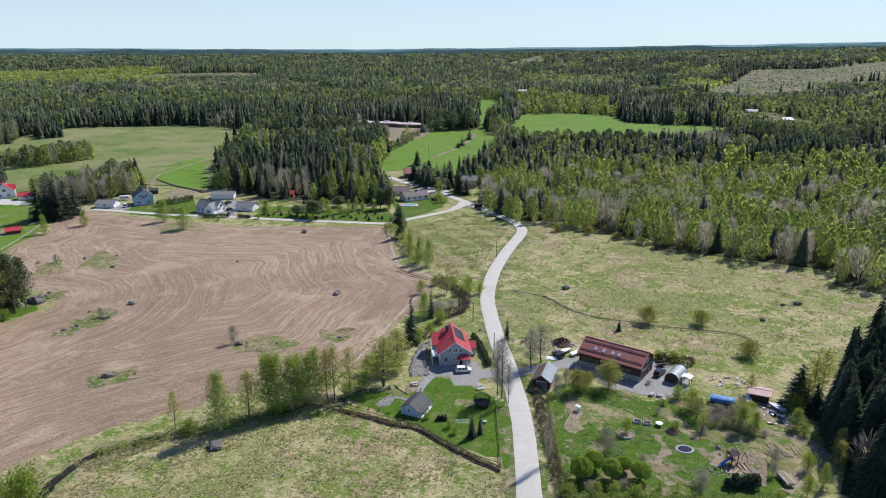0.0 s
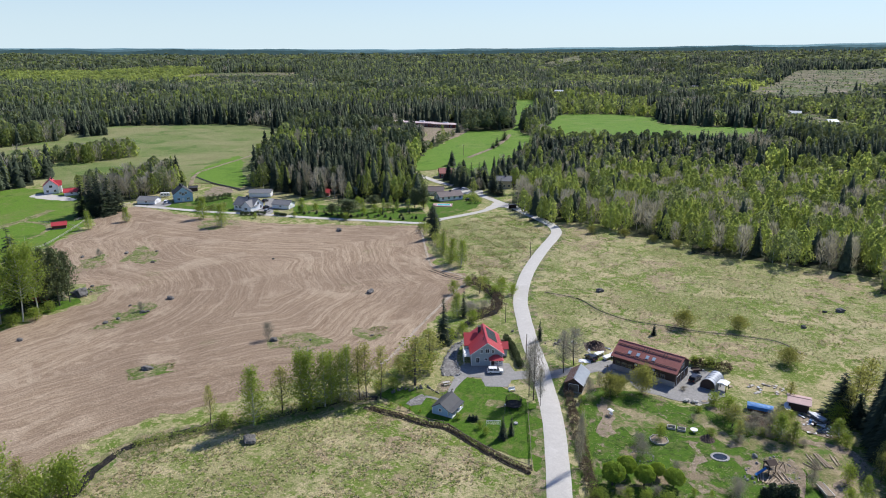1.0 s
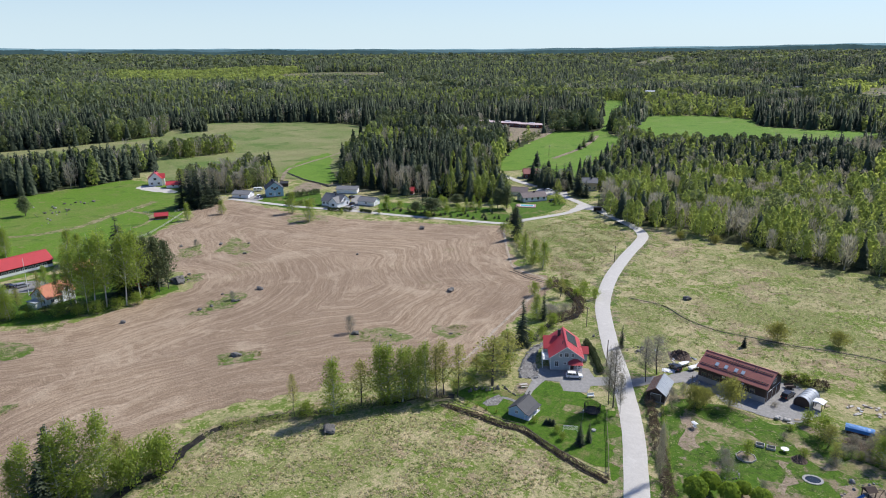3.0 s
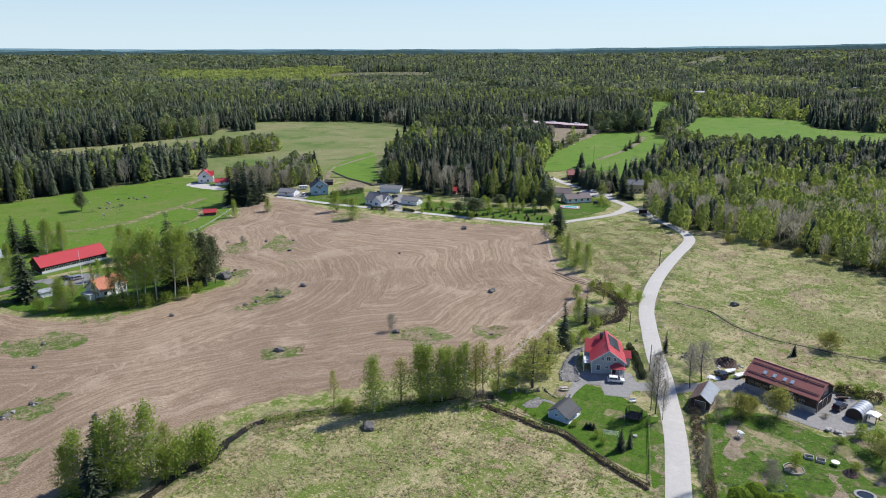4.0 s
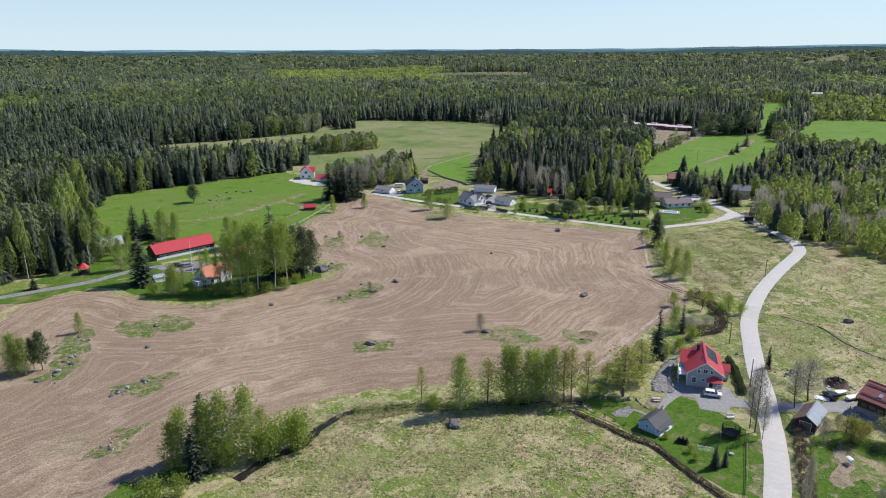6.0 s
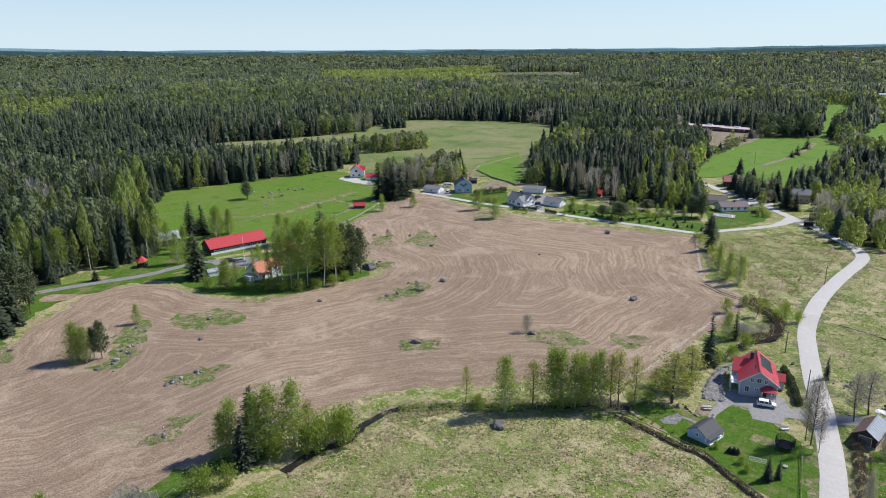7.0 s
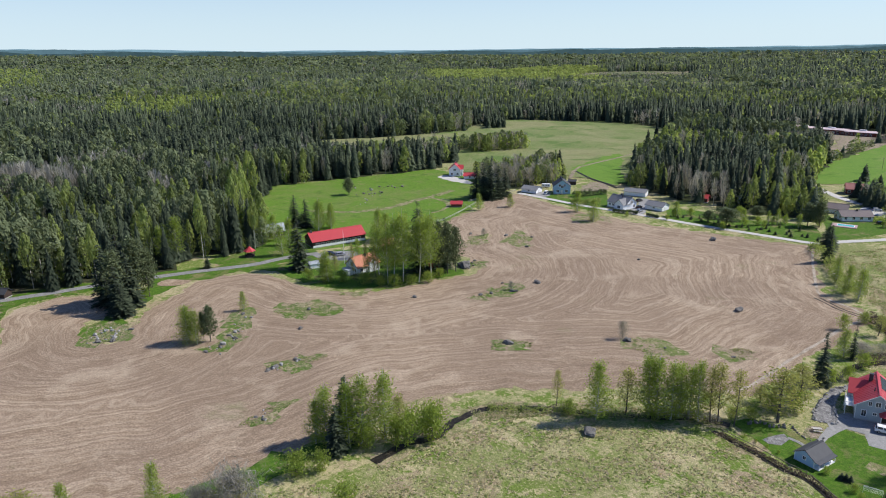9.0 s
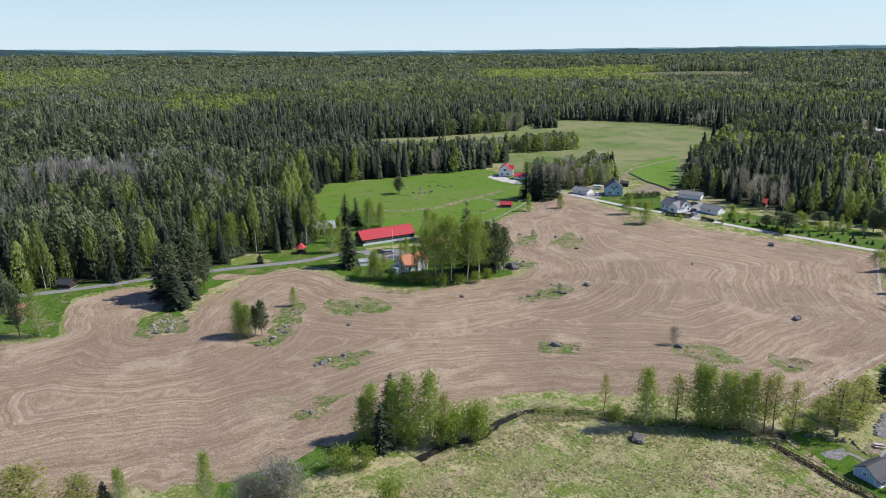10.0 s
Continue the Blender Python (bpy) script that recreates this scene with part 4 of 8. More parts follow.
MORE_ISLANDS = [
    [(-64, 184), (-56, 191), (-51, 190), (-46, 184), (-52, 180), (-59, 181)],
    [(-35, 193), (-32, 198), (-27, 198), (-29, 191), (-32, 188)],
    [(-162, 250), (-161, 262), (-156, 269), (-153, 259), (-153, 245), (-157, 242)],
    [(-149, 265), (-147, 279), (-138, 273), (-133, 259), (-142, 259)],
    [(-120, 191), (-118, 201), (-116, 213), (-109, 210), (-111, 201), (-115, 191)],
    [(-163, 168), (-155, 177), (-152, 171)],
    [(-142, 324), (-127, 334), (-117, 323), (-130, 313)],
    [(-148, 217), (-140, 231), (-136, 229), (-138, 217)],
]
for i, o in enumerate(ISLANDS + MORE_ISLANDS):
    patch("grass_island_%d" % (i + 1), o, M["weedy" if i in (6, 7, 8, 9, 11, 12) else "island"], 0.1, 3.0, "rough green island with stones in the brown field", "grass", 2.4)
patch("gravel_slope", [(-2.9, 189.6), (-6.1, 184.8), (-8.2, 177.1), (-8.9, 168.8), (-8.1, 165.4), (-3.9, 166.4), (-3.8, 169.3), (-5.2, 176), (-5.0, 181.9), (-3.4, 186.3)], M["crushed"], 0.11, 1.5, "slope of crushed grey stone beside the house", "gravel", 0.15)
patch("patio", [(-9.8, 157.3), (-9.2, 162), (-6.8, 163), (-5.4, 161.6), (-6, 157.3), (-8, 156.4)], M["bare_soil"], 0.1, 1.5, "gravelled patio", "patio", 0.1)
patch("gravel_bed", [(-17, 150), (-13.4, 155), (-12, 153.2), (-13, 150), (-15.5, 148.7)], M["crushed"], 0.1, 1.5, "pale gravel bed in the lawn", "gravel", 0.2)
ribbon("path_garden", [(-4.7, 163.6), (-5.7, 158), (-6.5, 154.4)], 1.6, M["asphalt"], 0.11, "grey paved garden path", "path", 1.0, 0.01)
ribbon("path_shed", [(-7.6, 151.5), (-10.2, 153.2), (-12.4, 153.8)], 1.0, M["gravel"], 0.11, "narrow gravel path", "path", 1.0, 0.01)
patch("lawn_verge", [(12.8, 124), (15.6, 121), (16.6, 138), (16.4, 152), (13.6, 152)], M["lawn"], 0.07, 3.0, "green verge between fence and road", "lawn", 0.2, rounded=False)
patch("worn_lawn", [(2.5, 150), (4, 153.5), (7.5, 153), (8.5, 150.5), (6, 149)], M["worn"], 0.085, 1.5, "worn straw-coloured patch in the lawn", "lawn", 0.6)
patch("worn_lawn_2", [(31.6, 150.7), (35.6, 152.2), (40.4, 150.7), (44.3, 148.6), (48.2, 145.8), (46.2, 142.5), (40.6, 142.4), (34.8, 137.9), (34.9, 143.1), (30.9, 137.3), (30.0, 141.8)], M["worn"], 0.085, 2.0, "trodden bare patch in the garden", "lawn", 1.6)
patch("worn_lawn_3", [(53.5, 149), (56.5, 149), (57, 143), (60, 138), (66, 139), (70, 135), (60, 134.5), (54, 138), (53, 143)], M["worn"], 0.08, 2.0, "trodden pale strip in the garden", "lawn", 1.3)
patch("worn_lawn_4", [(69, 140), (76, 141), (84, 137), (85, 130), (80, 122), (74, 116), (69, 114), (71, 122), (69, 131)], M["worn"], 0.082, 2.0, "rough sandy ground with grass", "lawn", 1.4)
patch("soil_patch_1", [(49.9, 137), (51.4, 136.8), (50.2, 132.6), (47.8, 127.6), (46.2, 124.6), (45.2, 125), (47.6, 131)], M["bare_soil"], 0.09, 1.5, "bare trodden soil", "soil", 0.9)
patch("soil_patch_2", [(30.5, 151.7), (33.5, 152), (33, 146), (32.8, 139), (30, 138), (30, 146)], M["bare_soil"], 0.09, 1.5, "bare trodden soil", "soil", 0.9)
patch("soil_patch_6", [(43.6, 122), (46, 120.6), (48, 119), (46.4, 117.8), (44, 120)], M["bare_soil"], 0.09, 1.5, "bare trodden soil", "soil", 0.6)
patch("soil_patch_3", [(57, 126), (58.6, 129.6), (64, 131), (68, 130.6), (68.4, 126), (66, 122), (60, 121)], M["bare_soil"], 0.09, 1.5, "bare soil in a stone circle", "soil", 1.0)
patch("soil_patch_4", [(76, 152), (83, 150), (86.5, 144), (83, 140), (78, 141.5), (76, 146)], M["bare_soil"], 0.09, 1.5, "bare yard soil under scrap", "soil", 0.4)
patch("garden_bed", [(-229.6, 140), (-229.6, 145), (-221, 149), (-220, 143.5), (-225, 139)], M["field"], 0.14, 3.0, "dug brown garden bed", "soil", 0.2)
patch("gravel_yard_village", [(-164, 388), (-167, 412), (-156, 414), (-149, 397), (-156, 387)], M["bare_soil"], 0.1, 5.0, "pale bare ground by the gardens", "soil", 1.0)
patch("yard_farm", [(-206, 200), (-199, 210), (-190, 212), (-186, 203), (-192, 198), (-199, 197)], M["gravel"], 0.12, 4.0, "grey gravel farmyard", "yard", 0.6)
patch("yard_village_1", [(-184, 357), (-174, 357), (-173, 366), (-180, 372)], M["asphalt"], 0.1, 4.0, "grey paved drive", "yard", 0.3)
patch("yard_village_2", [(-118, 346), (-110, 345), (-112, 360), (-116, 380), (-124, 382), (-118, 362)], M["asphalt"], 0.1, 4.0, "grey paved drive", "yard", 0.3)
patch("yard_village_3", [(-14, 410), (-2, 402), (4, 412), (-4, 425), (-14, 424)], M["road"], 0.1, 4.0, "pale gravel yard", "yard", 0.5)
patch("yard_hill", [(-263.9, 378.5), (-262, 388), (-236.6, 376.9), (-232.7, 369.4), (-248.3, 371.2)], M["road"], 0.1, 4.0, "pale gravel yard by a red roofed house", "yard", 0.6)
patch("junction", [(4, 363), (13, 369), (21, 367), (23, 371), (16, 381), (9, 388), (9, 378)], M["road"], 0.11, 4.0, "pale gravel road junction", "road", 0.5)
ribbon("sand_track_1", [(66, 142), (72.9, 139.8), (75.6, 137.6), (78.7, 136.1), (82.1, 134.9), (82.8, 131.0), (78.3, 125.0), (73.5, 119.9), (68.9, 116.0)], 2.6, M["bare_soil"], 0.1, "sandy garden track", "path", 1.0, 0.02, 1.6)
ribbon("sand_track_2", [(68.1, 131), (68.8, 127.1), (66.7, 121.8), (64.6, 118)], 1.6, M["bare_soil"], 0.11, "sandy garden track", "path", 1.0, 0.02, 1.6)
ribbon("ditch_bank", DITCH[1:13], 5.6, M["worn"], 0.07, "straw-coloured banks of a ditch", "ditch", 1.5, -0.02, 1.6)
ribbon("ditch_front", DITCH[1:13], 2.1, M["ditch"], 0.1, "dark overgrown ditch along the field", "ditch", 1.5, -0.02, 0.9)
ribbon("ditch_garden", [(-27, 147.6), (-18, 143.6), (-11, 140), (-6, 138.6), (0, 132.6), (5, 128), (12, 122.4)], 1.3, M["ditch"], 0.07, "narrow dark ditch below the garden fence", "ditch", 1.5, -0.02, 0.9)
ribbon("ditch_east_bank", DITCH_EAST, 3.0, M["worn"], 0.04, "straw-coloured banks of a shallow ditch", "ditch", 2.0, -0.02, 1.8)
ribbon("ditch_east", DITCH_EAST, 0.5, M["ditch"], 0.06, "shallow dark ditch across the meadow", "ditch", 2.0, -0.02, 0.9)
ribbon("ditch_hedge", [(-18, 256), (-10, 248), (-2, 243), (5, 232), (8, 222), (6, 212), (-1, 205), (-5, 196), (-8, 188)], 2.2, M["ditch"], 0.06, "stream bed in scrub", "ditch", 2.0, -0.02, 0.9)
ribbon("track_field_edge", [(-27, 318), (-20, 270), (-16, 258), (-6, 250), (-3, 243), (-8, 231), (-12, 217), (-18, 198), (-24, 176), (-29, 168)], 1.0, M["tracks"], 0.09, "pale wheel track along the field edge", "path", 2.0, 0.0, 0.9)
patch("paddock", [(-199, 456), (-190, 444.5), (-172, 427), (-153, 413), (-149, 431), (-166, 466), (-184, 520), (-196, 540), (-200, 500)], M["bright_field"], 0.34, 8.0, "bright green grass beside a farm track", "field", 1.5)
ribbon("ditch_paddock", [(-192, 447), (-172.5, 426.4), (-153.6, 412.3), (-146, 404)], 1.7, M["ditch"], 0.42, "dark ditch at the edge of the green grass", "ditch", 3.0, -0.02, 0.8)
ribbon("path_far_field", [(-184, 419), (-196, 458), (-194, 485), (-189, 516), (-184, 554)], 2.6, M["bare_soil"], 0.35, "farm track across the pale field", "path", 6.0, 0.02, 0.5)
ribbon("track_school", [(-10, 765), (-20, 700), (-36, 640)], 8.0, M["bare_soil"], 0.38, "bare brown track by the long buildings", "path", 8.0, 0.02, 0.5)
ribbon("track_lane", [(-8, 545), (12, 600), (26, 660), (32, 700)], 4.0, M["bare_soil"], 0.36, "brown farm track between fields", "path", 8.0, 0.02, 0.5)
# ---- woods ----


def spruce_shape(rng, boughs, whorls=22, sides=6):
    """A unit spruce: a ragged core and drooping boughs in whorls. Vertices, triangles, slots."""
    v, f = [], []
    for z0, z1, r in ((0.03, 0.8, 0.74), (0.45, 0.99, 0.42)):
        b, a0 = len(v), rng.uniform(0, 6.28)
        v.append((0.0, 0.0, z1))
        v += [(r * rng.uniform(0.75, 1.2) * math.cos(a0 + 6.283 * k / sides), r * rng.uniform(0.75, 1.2) * math.sin(a0 + 6.283 * k / sides), z0) for k in range(sides)]
        f += [(b, b + 1 + k, b + 1 + (k + 1) % sides) for k in range(sides)]
    n = boughs
    u = 1 - np.sqrt(rng.uniform(0.0, 1, n)) * 0.97
    u = np.clip((np.floor(u * whorls) + 0.5) / whorls + rng.normal(0, 0.2 / whorls, n), 0.03, 0.985)
    ang = rng.uniform(0, 6.283, n)
    p = rng.uniform(0, 6.28, 3)
    r = (1 - u) ** 0.66 * (1 + 0.13 * np.sin(2 * ang + p[0]) + 0.08 * np.sin(9 * u + p[1])) * rng.uniform(0.75, 1.12, n) + 0.03
    hw = (0.09 + 0.17 * r) * min(1.7, math.sqrt(240 / n)) * rng.uniform(0.8, 1.2, n)
    c, d = np.cos(ang), np.sin(ang)
    foot = 0.42 * r
    rise = 0.018 + 0.02 * rng.uniform(size=n)
    one = np.column_stack([c * foot - d * hw, d * foot + c * hw, np.minimum(u + rise, 1)])
    two = np.column_stack([c * foot + d * hw, d * foot - c * hw, np.minimum(u + rise, 1)])
    tip = np.column_stack([c * r, d * r, np.maximum(0.01, u - 0.035 * r)])
    bv = np.stack([one, two, tip], 1).reshape(-1, 3)
    bf = np.arange(3 * n).reshape(-1, 3) + len(v)
    v, f = np.vstack([np.array(v), bv]), np.vstack([np.array(f), bf])
    return v, f, np.zeros(len(f), dtype=int)


def leafy_shape(rng, count, size, low=0.1, trunk=True, slot=0, flame=True):
    """A unit broad-leaved tree: loose leaf tufts on the skin of an uneven, pointed or round crown, on a thin stem."""
    u = rng.uniform(0, 1, count) ** 0.9
    ang = rng.uniform(0, 6.283, count)
    p = rng.uniform(0, 6.28, 4)
    r = np.minimum(1, (3.0 * u + 0.12) ** 0.6) * (1.02 - u) ** 0.62 * 1.12 if flame else np.sqrt(np.clip(1 - (1.9 * u - 0.9) ** 2, 0.02, 1))
    lump = 1 + 0.2 * np.sin(2 * ang + p[0] + 4 * u) + 0.16 * np.sin(3 * ang + p[1] - 9 * u) + 0.1 * np.sin(14 * u + p[2])
    rad = r * lump * rng.uniform(0.3, 1, count) ** 0.4
    c = np.column_stack([rad * np.cos(ang), rad * np.sin(ang), low + (1 - low) * u])
    out = np.column_stack([np.cos(ang), np.sin(ang), 0.9 * u + 0.05]) + rng.normal(0, 0.45, (count, 3))
    out /= np.linalg.norm(out, axis=1)[:, None]
    e1 = np.cross(out, rng.normal(size=(count, 3)))
    e1 /= np.linalg.norm(e1, axis=1)[:, None] + 1e-6
    e2 = np.cross(out, e1)
    e1, e2 = e1 * size * rng.uniform(0.6, 1.3, (count, 1)), e2 * size * rng.uniform(0.6, 1.3, (count, 1))
    e1[:, 2] *= 0.34
    e2[:, 2] *= 0.34
    v = np.stack([c - e1, c + 0.6 * e1 - 0.6 * e2, c + e2], 1).reshape(-1, 3)
    v[:, 2] = np.clip(v[:, 2], 0.01, 1.04)
    f = np.arange(3 * count).reshape(-1, 3)
    s = np.full(count, slot)
    if trunk:
        b = len(v)
        v = np.vstack([v, [(q * math.cos(t), q * math.sin(t), z) for z, q in ((0, 0.05), (0.75, 0.018)) for t in (0, 2.09, 4.19)]])
        tf = []
        for k in range(3):
            j = (k + 1) % 3
            tf += [(b + k, b + j, b + 3 + j), (b + k, b + 3 + j, b + 3 + k)]
        f, s = np.vstack([f, tf]), np.append(s, [3] * 6)
    return v, f, s


def twig_shape(rng, count):
    """A unit bare tree: a stem and a haze of thin rising twigs."""
    z = rng.uniform(0.18, 0.9, count)
    ang = rng.uniform(0, 6.283, count)
    reach = np.sqrt(np.clip(1 - (2.1 * z - 1.1) ** 2, 0.05, 1)) * rng.uniform(0.25, 1.0, count) ** 0.5
    c, d = np.cos(ang), np.sin(ang)
    wide = min(0.3, 0.068 * math.sqrt(170 / count))
    foot = np.column_stack([0.55 * reach * c, 0.55 * reach * d, z - 0.05])
    tip = np.column_stack([reach * c, reach * d, np.minimum(1.0, z + rng.uniform(0.06, 0.16, count))])
    mid = 0.5 * (foot + tip) + np.column_stack([-d, c, 0 * c]) * (wide * rng.uniform(0.6, 1.4, count))[:, None]
    v = np.stack([foot, mid, tip], 1).reshape(-1, 3)
    b = len(v)
    v = np.vstack([v, [(q * math.cos(t), q * math.sin(t), h) for h, q in ((0, 0.06), (0.9, 0.015)) for t in (0, 2.09, 4.19)]])
    f = [(3 * i, 3 * i + 1, 3 * i + 2) for i in range(count)]
    for k in range(3):
        j = (k + 1) % 3
        f += [(b + k, b + j, b + 3 + j), (b + k, b + 3 + j, b + 3 + k)]
    return v, np.array(f), np.full(len(f), 2)


def crowd(shapes, which, x, y, z, h, w, rng, tones):
    """Many trees of some shapes, joined: vertices, triangles, slots, tones."""
    V, F, S, N = [], [], [], []
    base = 0
    spin = rng.uniform(0, 6.28, len(x))
    for k, (v, f, s) in enumerate(shapes):
        idx = np.nonzero(which == k)[0]
        if not len(idx):
            continue
        c, n = np.cos(spin[idx])[:, None], np.sin(spin[idx])[:, None]
        hw = (w[idx] / 2)[:, None]
        px = (v[:, 0] * c - v[:, 1] * n) * hw + x[idx][:, None]
        py = (v[:, 0] * n + v[:, 1] * c) * hw + y[idx][:, None]
        pz = v[:, 2] * h[idx][:, None] + z[idx][:, None]
        V.append(np.stack([px, py, pz], -1).reshape(-1, 3))
        F.append((f[None] + (base + np.arange(len(idx)) * len(v))[:, None, None]).reshape(-1, 3))
        S.append(np.tile(s, len(idx)))
        N.append(np.repeat(tones[idx], len(v)))
        base += len(idx) * len(v)
    return np.concatenate(V), np.concatenate(F), np.concatenate(S), np.concatenate(N)


FOREST_MATS = [M["birch"], M["spruce"], M["twigs"], M["birch_bark"], M["pine"], M["dull_leaf"]]


def slot(shape, k):
    v, f, s = shape
    return v, f, np.where(s == 0, k, s)


def in_groves(x, y):
    hit = np.zeros(np.shape(x), dtype=bool)
    for o in WOODS:
        hit |= inside(x, y, o)
    return hit


STANDS = [
    (76.0, 84.0, 860, 1160, (0.62, 0.1, 0.06, 0.22), 0.85), (68.4, 76.0, 780, 1010, (0.05, 0.85, 0.05, 0.05), 1.0), (57.0, 68.4, 700, 1240, (0.42, 0.26, 0.1, 0.22), 0.85),
    (75.5, 87.0, 1300, 1600, (0.05, 0.55, 0.32, 0.08), 1.0), (75.5, 84.0, 1600, 1950, (0.5, 0.2, 0.15, 0.15), 0.7), (67.8, 71.0, 1480, 1760, (0.95, 0.0, 0.0, 0.05), 0.9),
    (57.0, 67.8, 1760, 2650, (0.03, 0.92, 0.0, 0.05), 1.1), (126.0, 136.5, 600, 920, (0.06, 0.8, 0.08, 0.06), 1.0), (120.5, 126.4, 580, 760, (0.25, 0.2, 0.25, 0.3), 0.9),
    (87.0, 121.0, 780, 990, (0.06, 0.84, 0.07, 0.03), 1.05), (96.0, 121.0, 990, 1230, (0.42, 0.46, 0.06, 0.06), 1.0), (111.5, 126.0, 1760, 2450, (0.92, 0.02, 0.02, 0.04), 0.6),
    (107.0, 116.0, 1230, 1400, (0.1, 0.7, 0.1, 0.1), 1.0), (131.0, 138.0, 920, 1500, (0.45, 0.3, 0.1, 0.15), 0.9), (154.0, 164.0, 1600, 2500, (0.6, 0.3, 0.0, 0.1), 0.9),
    (142.0, 150.8, 960, 1240, (0.75, 0.2, 0.0, 0.05), 0.7), (118.6, 130.0, 1040, 1500, (0.42, 0.42, 0.06, 0.1), 1.0), (136.5, 164.0, 540, 950, (0.04, 0.88, 0.03, 0.05), 1.0),
    (120.0, 145.0, 1500, 1740, (0.08, 0.62, 0.22, 0.08), 1.0), (86.0, 112.0, 1420, 1700, (0.12, 0.4, 0.3, 0.18), 0.9), (86.0, 110.0, 1800, 2600, (0.2, 0.7, 0.05, 0.05), 1.1),
]


def woodland(label, reach, spacing, detail, seed, sector=(54.0, 165.0), where=None, species=None, height=1.0, grow=1.0, west_of=None, east_of=None):
    """A wood between two distances from the origin, in a sector of the plan, wherever the land is not open."""
    rng = np.random.RandomState(seed)
    r0, r1 = reach
    g = np.arange(-r1, r1, spacing)
    if where is not None:
        wx, wy = [p[0] for p in where], [p[1] for p in where]
        gx, gy = np.meshgrid(np.arange(min(wx), max(wx), spacing), np.arange(min(wy), max(wy), spacing))
    else:
        gx, gy = np.meshgrid(g, np.arange(-r1 * 0.1, r1, spacing))
    x, y = gx.ravel(), gy.ravel()
    x = x + rng.uniform(-0.45, 0.45, len(x)) * spacing
    y = y + rng.uniform(-0.45, 0.45, len(y)) * spacing
    r, az = np.hypot(x, y), np.degrees(np.arctan2(y, x))
    ok = (r > r0) & (r < r1)
    if where is not None:
        ok &= inside(x, y, where)
    else:
        ok &= (az > sector[0]) & (az < sector[1]) & ~is_open(x, y) & ~in_groves(x, y) & (~cut_over(x, y) | (rng.uniform(size=len(x)) < 0.6))
    if west_of is not None:
        ok &= x < west_of
    if east_of is not None:
        ok &= x >= east_of
    x, y, r = x[ok], y[ok], r[ok]
    n = len(x)
    # what grows where: stands of spruce, of birch and of bare aspen
    a = wavy(x, y, 230, 11) + 0.5 * wavy(x, y, 60, 12) + rng.normal(0, 0.28, n)
    b = wavy(x, y, 160, 13) + rng.normal(0, 0.3, n)
    a = np.where(r > 620, 0.8 * wavy(x, y * 0.8, 380, 14) + 0.55 * wavy(x, y, 120, 12) + rng.normal(0, 0.2, n), a)
    kind = np.where(a > np.where(r > 1250, 0.5, np.where(r > 620, 0.3, 0.13)), 0, 1)
    kind[b > np.where(r > 620, 0.8, 0.95)] = 2
    kind[(b < -0.8) & (kind == 1)] = 4
    u = rng.uniform(size=n)
    lean = wavy(x, y, 70, 17)
    # single stands in the distance, by bearing and distance: shares of birch, spruce, grey aspen and alder, and how tall
    az = np.degrees(np.arctan2(y, x))
    edge_a, edge_r = az + 0.5 * wavy(x, y, 70, 71) + rng.normal(0, 0.15, n), r + 45 * wavy(x, y, 120, 72)
    stand_height, pure, dark = np.ones(n), np.zeros(n, dtype=bool), np.zeros(n, dtype=bool)
    for a0, a1, r0, r1, shares, tall_by in STANDS:
        m = (edge_a > a0) & (edge_a < a1) & (edge_r > r0) & (edge_r < r1) & (r > 540)
        kind[m] = rng.choice([0, 1, 2, 6], m.sum(), p=shares)
        stand_height[m] = tall_by
        pure[m], dark[m] = shares[0] > 0.55, shares[1] > 0.75
    # young birch and grey aspen beside the road, spruces behind them
    young = (x > 20) & (r < np.where(x < 70, 440, 505)) & (r > 200)
    kind[young] = np.where(u[young] < 0.05, 1, np.where(0.25 * u[young] + 0.55 * lean[young] + 0.35 * wavy(x, y, 28, 18)[young] > 0.36, 2, 0))
    back = (x > -40) & (x < 190) & ~young & (r > 400) & (r < 620)
    kind[back] = np.where(u[back] < 0.6, 1, np.where(u[back] < 0.8, 2, 0))
    # dark spruces over the village, grey aspens and birches before them
    dense = (x > -145) & (x < -30) & (y > 365) & (y < 540)
    kind[dense] = np.where(u[dense] < np.where(x[dense] < -78, 0.9, 0.55), 1, np.where(u[dense] < np.where(x[dense] < -78, 0.95, 0.75), 2, 0))
    front = dense & (edge_distance(x, y, CLEARING) < 17)
    aspen = (x > -118) & (x < -78)
    kind[front] = np.where(aspen[front] & (u[front] < 0.62), 2, np.where(u[front] < 0.62, 0, 1))
    kind[dense & (x > -55) & (y > 400) & (u < 0.6)] = 0
    wall_of_spruce = (x < -262) & (y > 292) & (y < 480) & (r < 560)
    kind[wall_of_spruce] = np.where(u[wall_of_spruce] < 0.8, 1, np.where(u[wall_of_spruce] < 0.87, 2, 0))
    west = (x < -180) & (y < 330)
    kind[west & (u < 0.12 + 0.3 * lean)] = 4
    tallest = np.zeros(n, dtype=bool)
    # grey stands of bare aspen in the western wood
    for sx, sy, sr in ((-402, 178, 30), (-445, 174, 30), (-447, 250, 24), (-330, 214, 10)):
        kind[(np.hypot(x - sx, y - sy) < sr * rng.uniform(0.6, 1.2, n)) & (u < 0.9)] = 2
        tallest |= np.hypot(x - sx, y - sy) < sr * 1.2
    kind[(np.hypot(x + 330, y - 130) < 55) & (u > 0.45)] = 0
    fringe = west & (edge_distance(x, y, CLEARING) < 13)
    kind[west & (kind == 0) & (u > 0.4) & (lean < 0.3)] = 1
    kind[fringe] = np.where(u[fringe] < 0.4, 0, 1)
    kind[fringe & (u < 0.22)] = 5
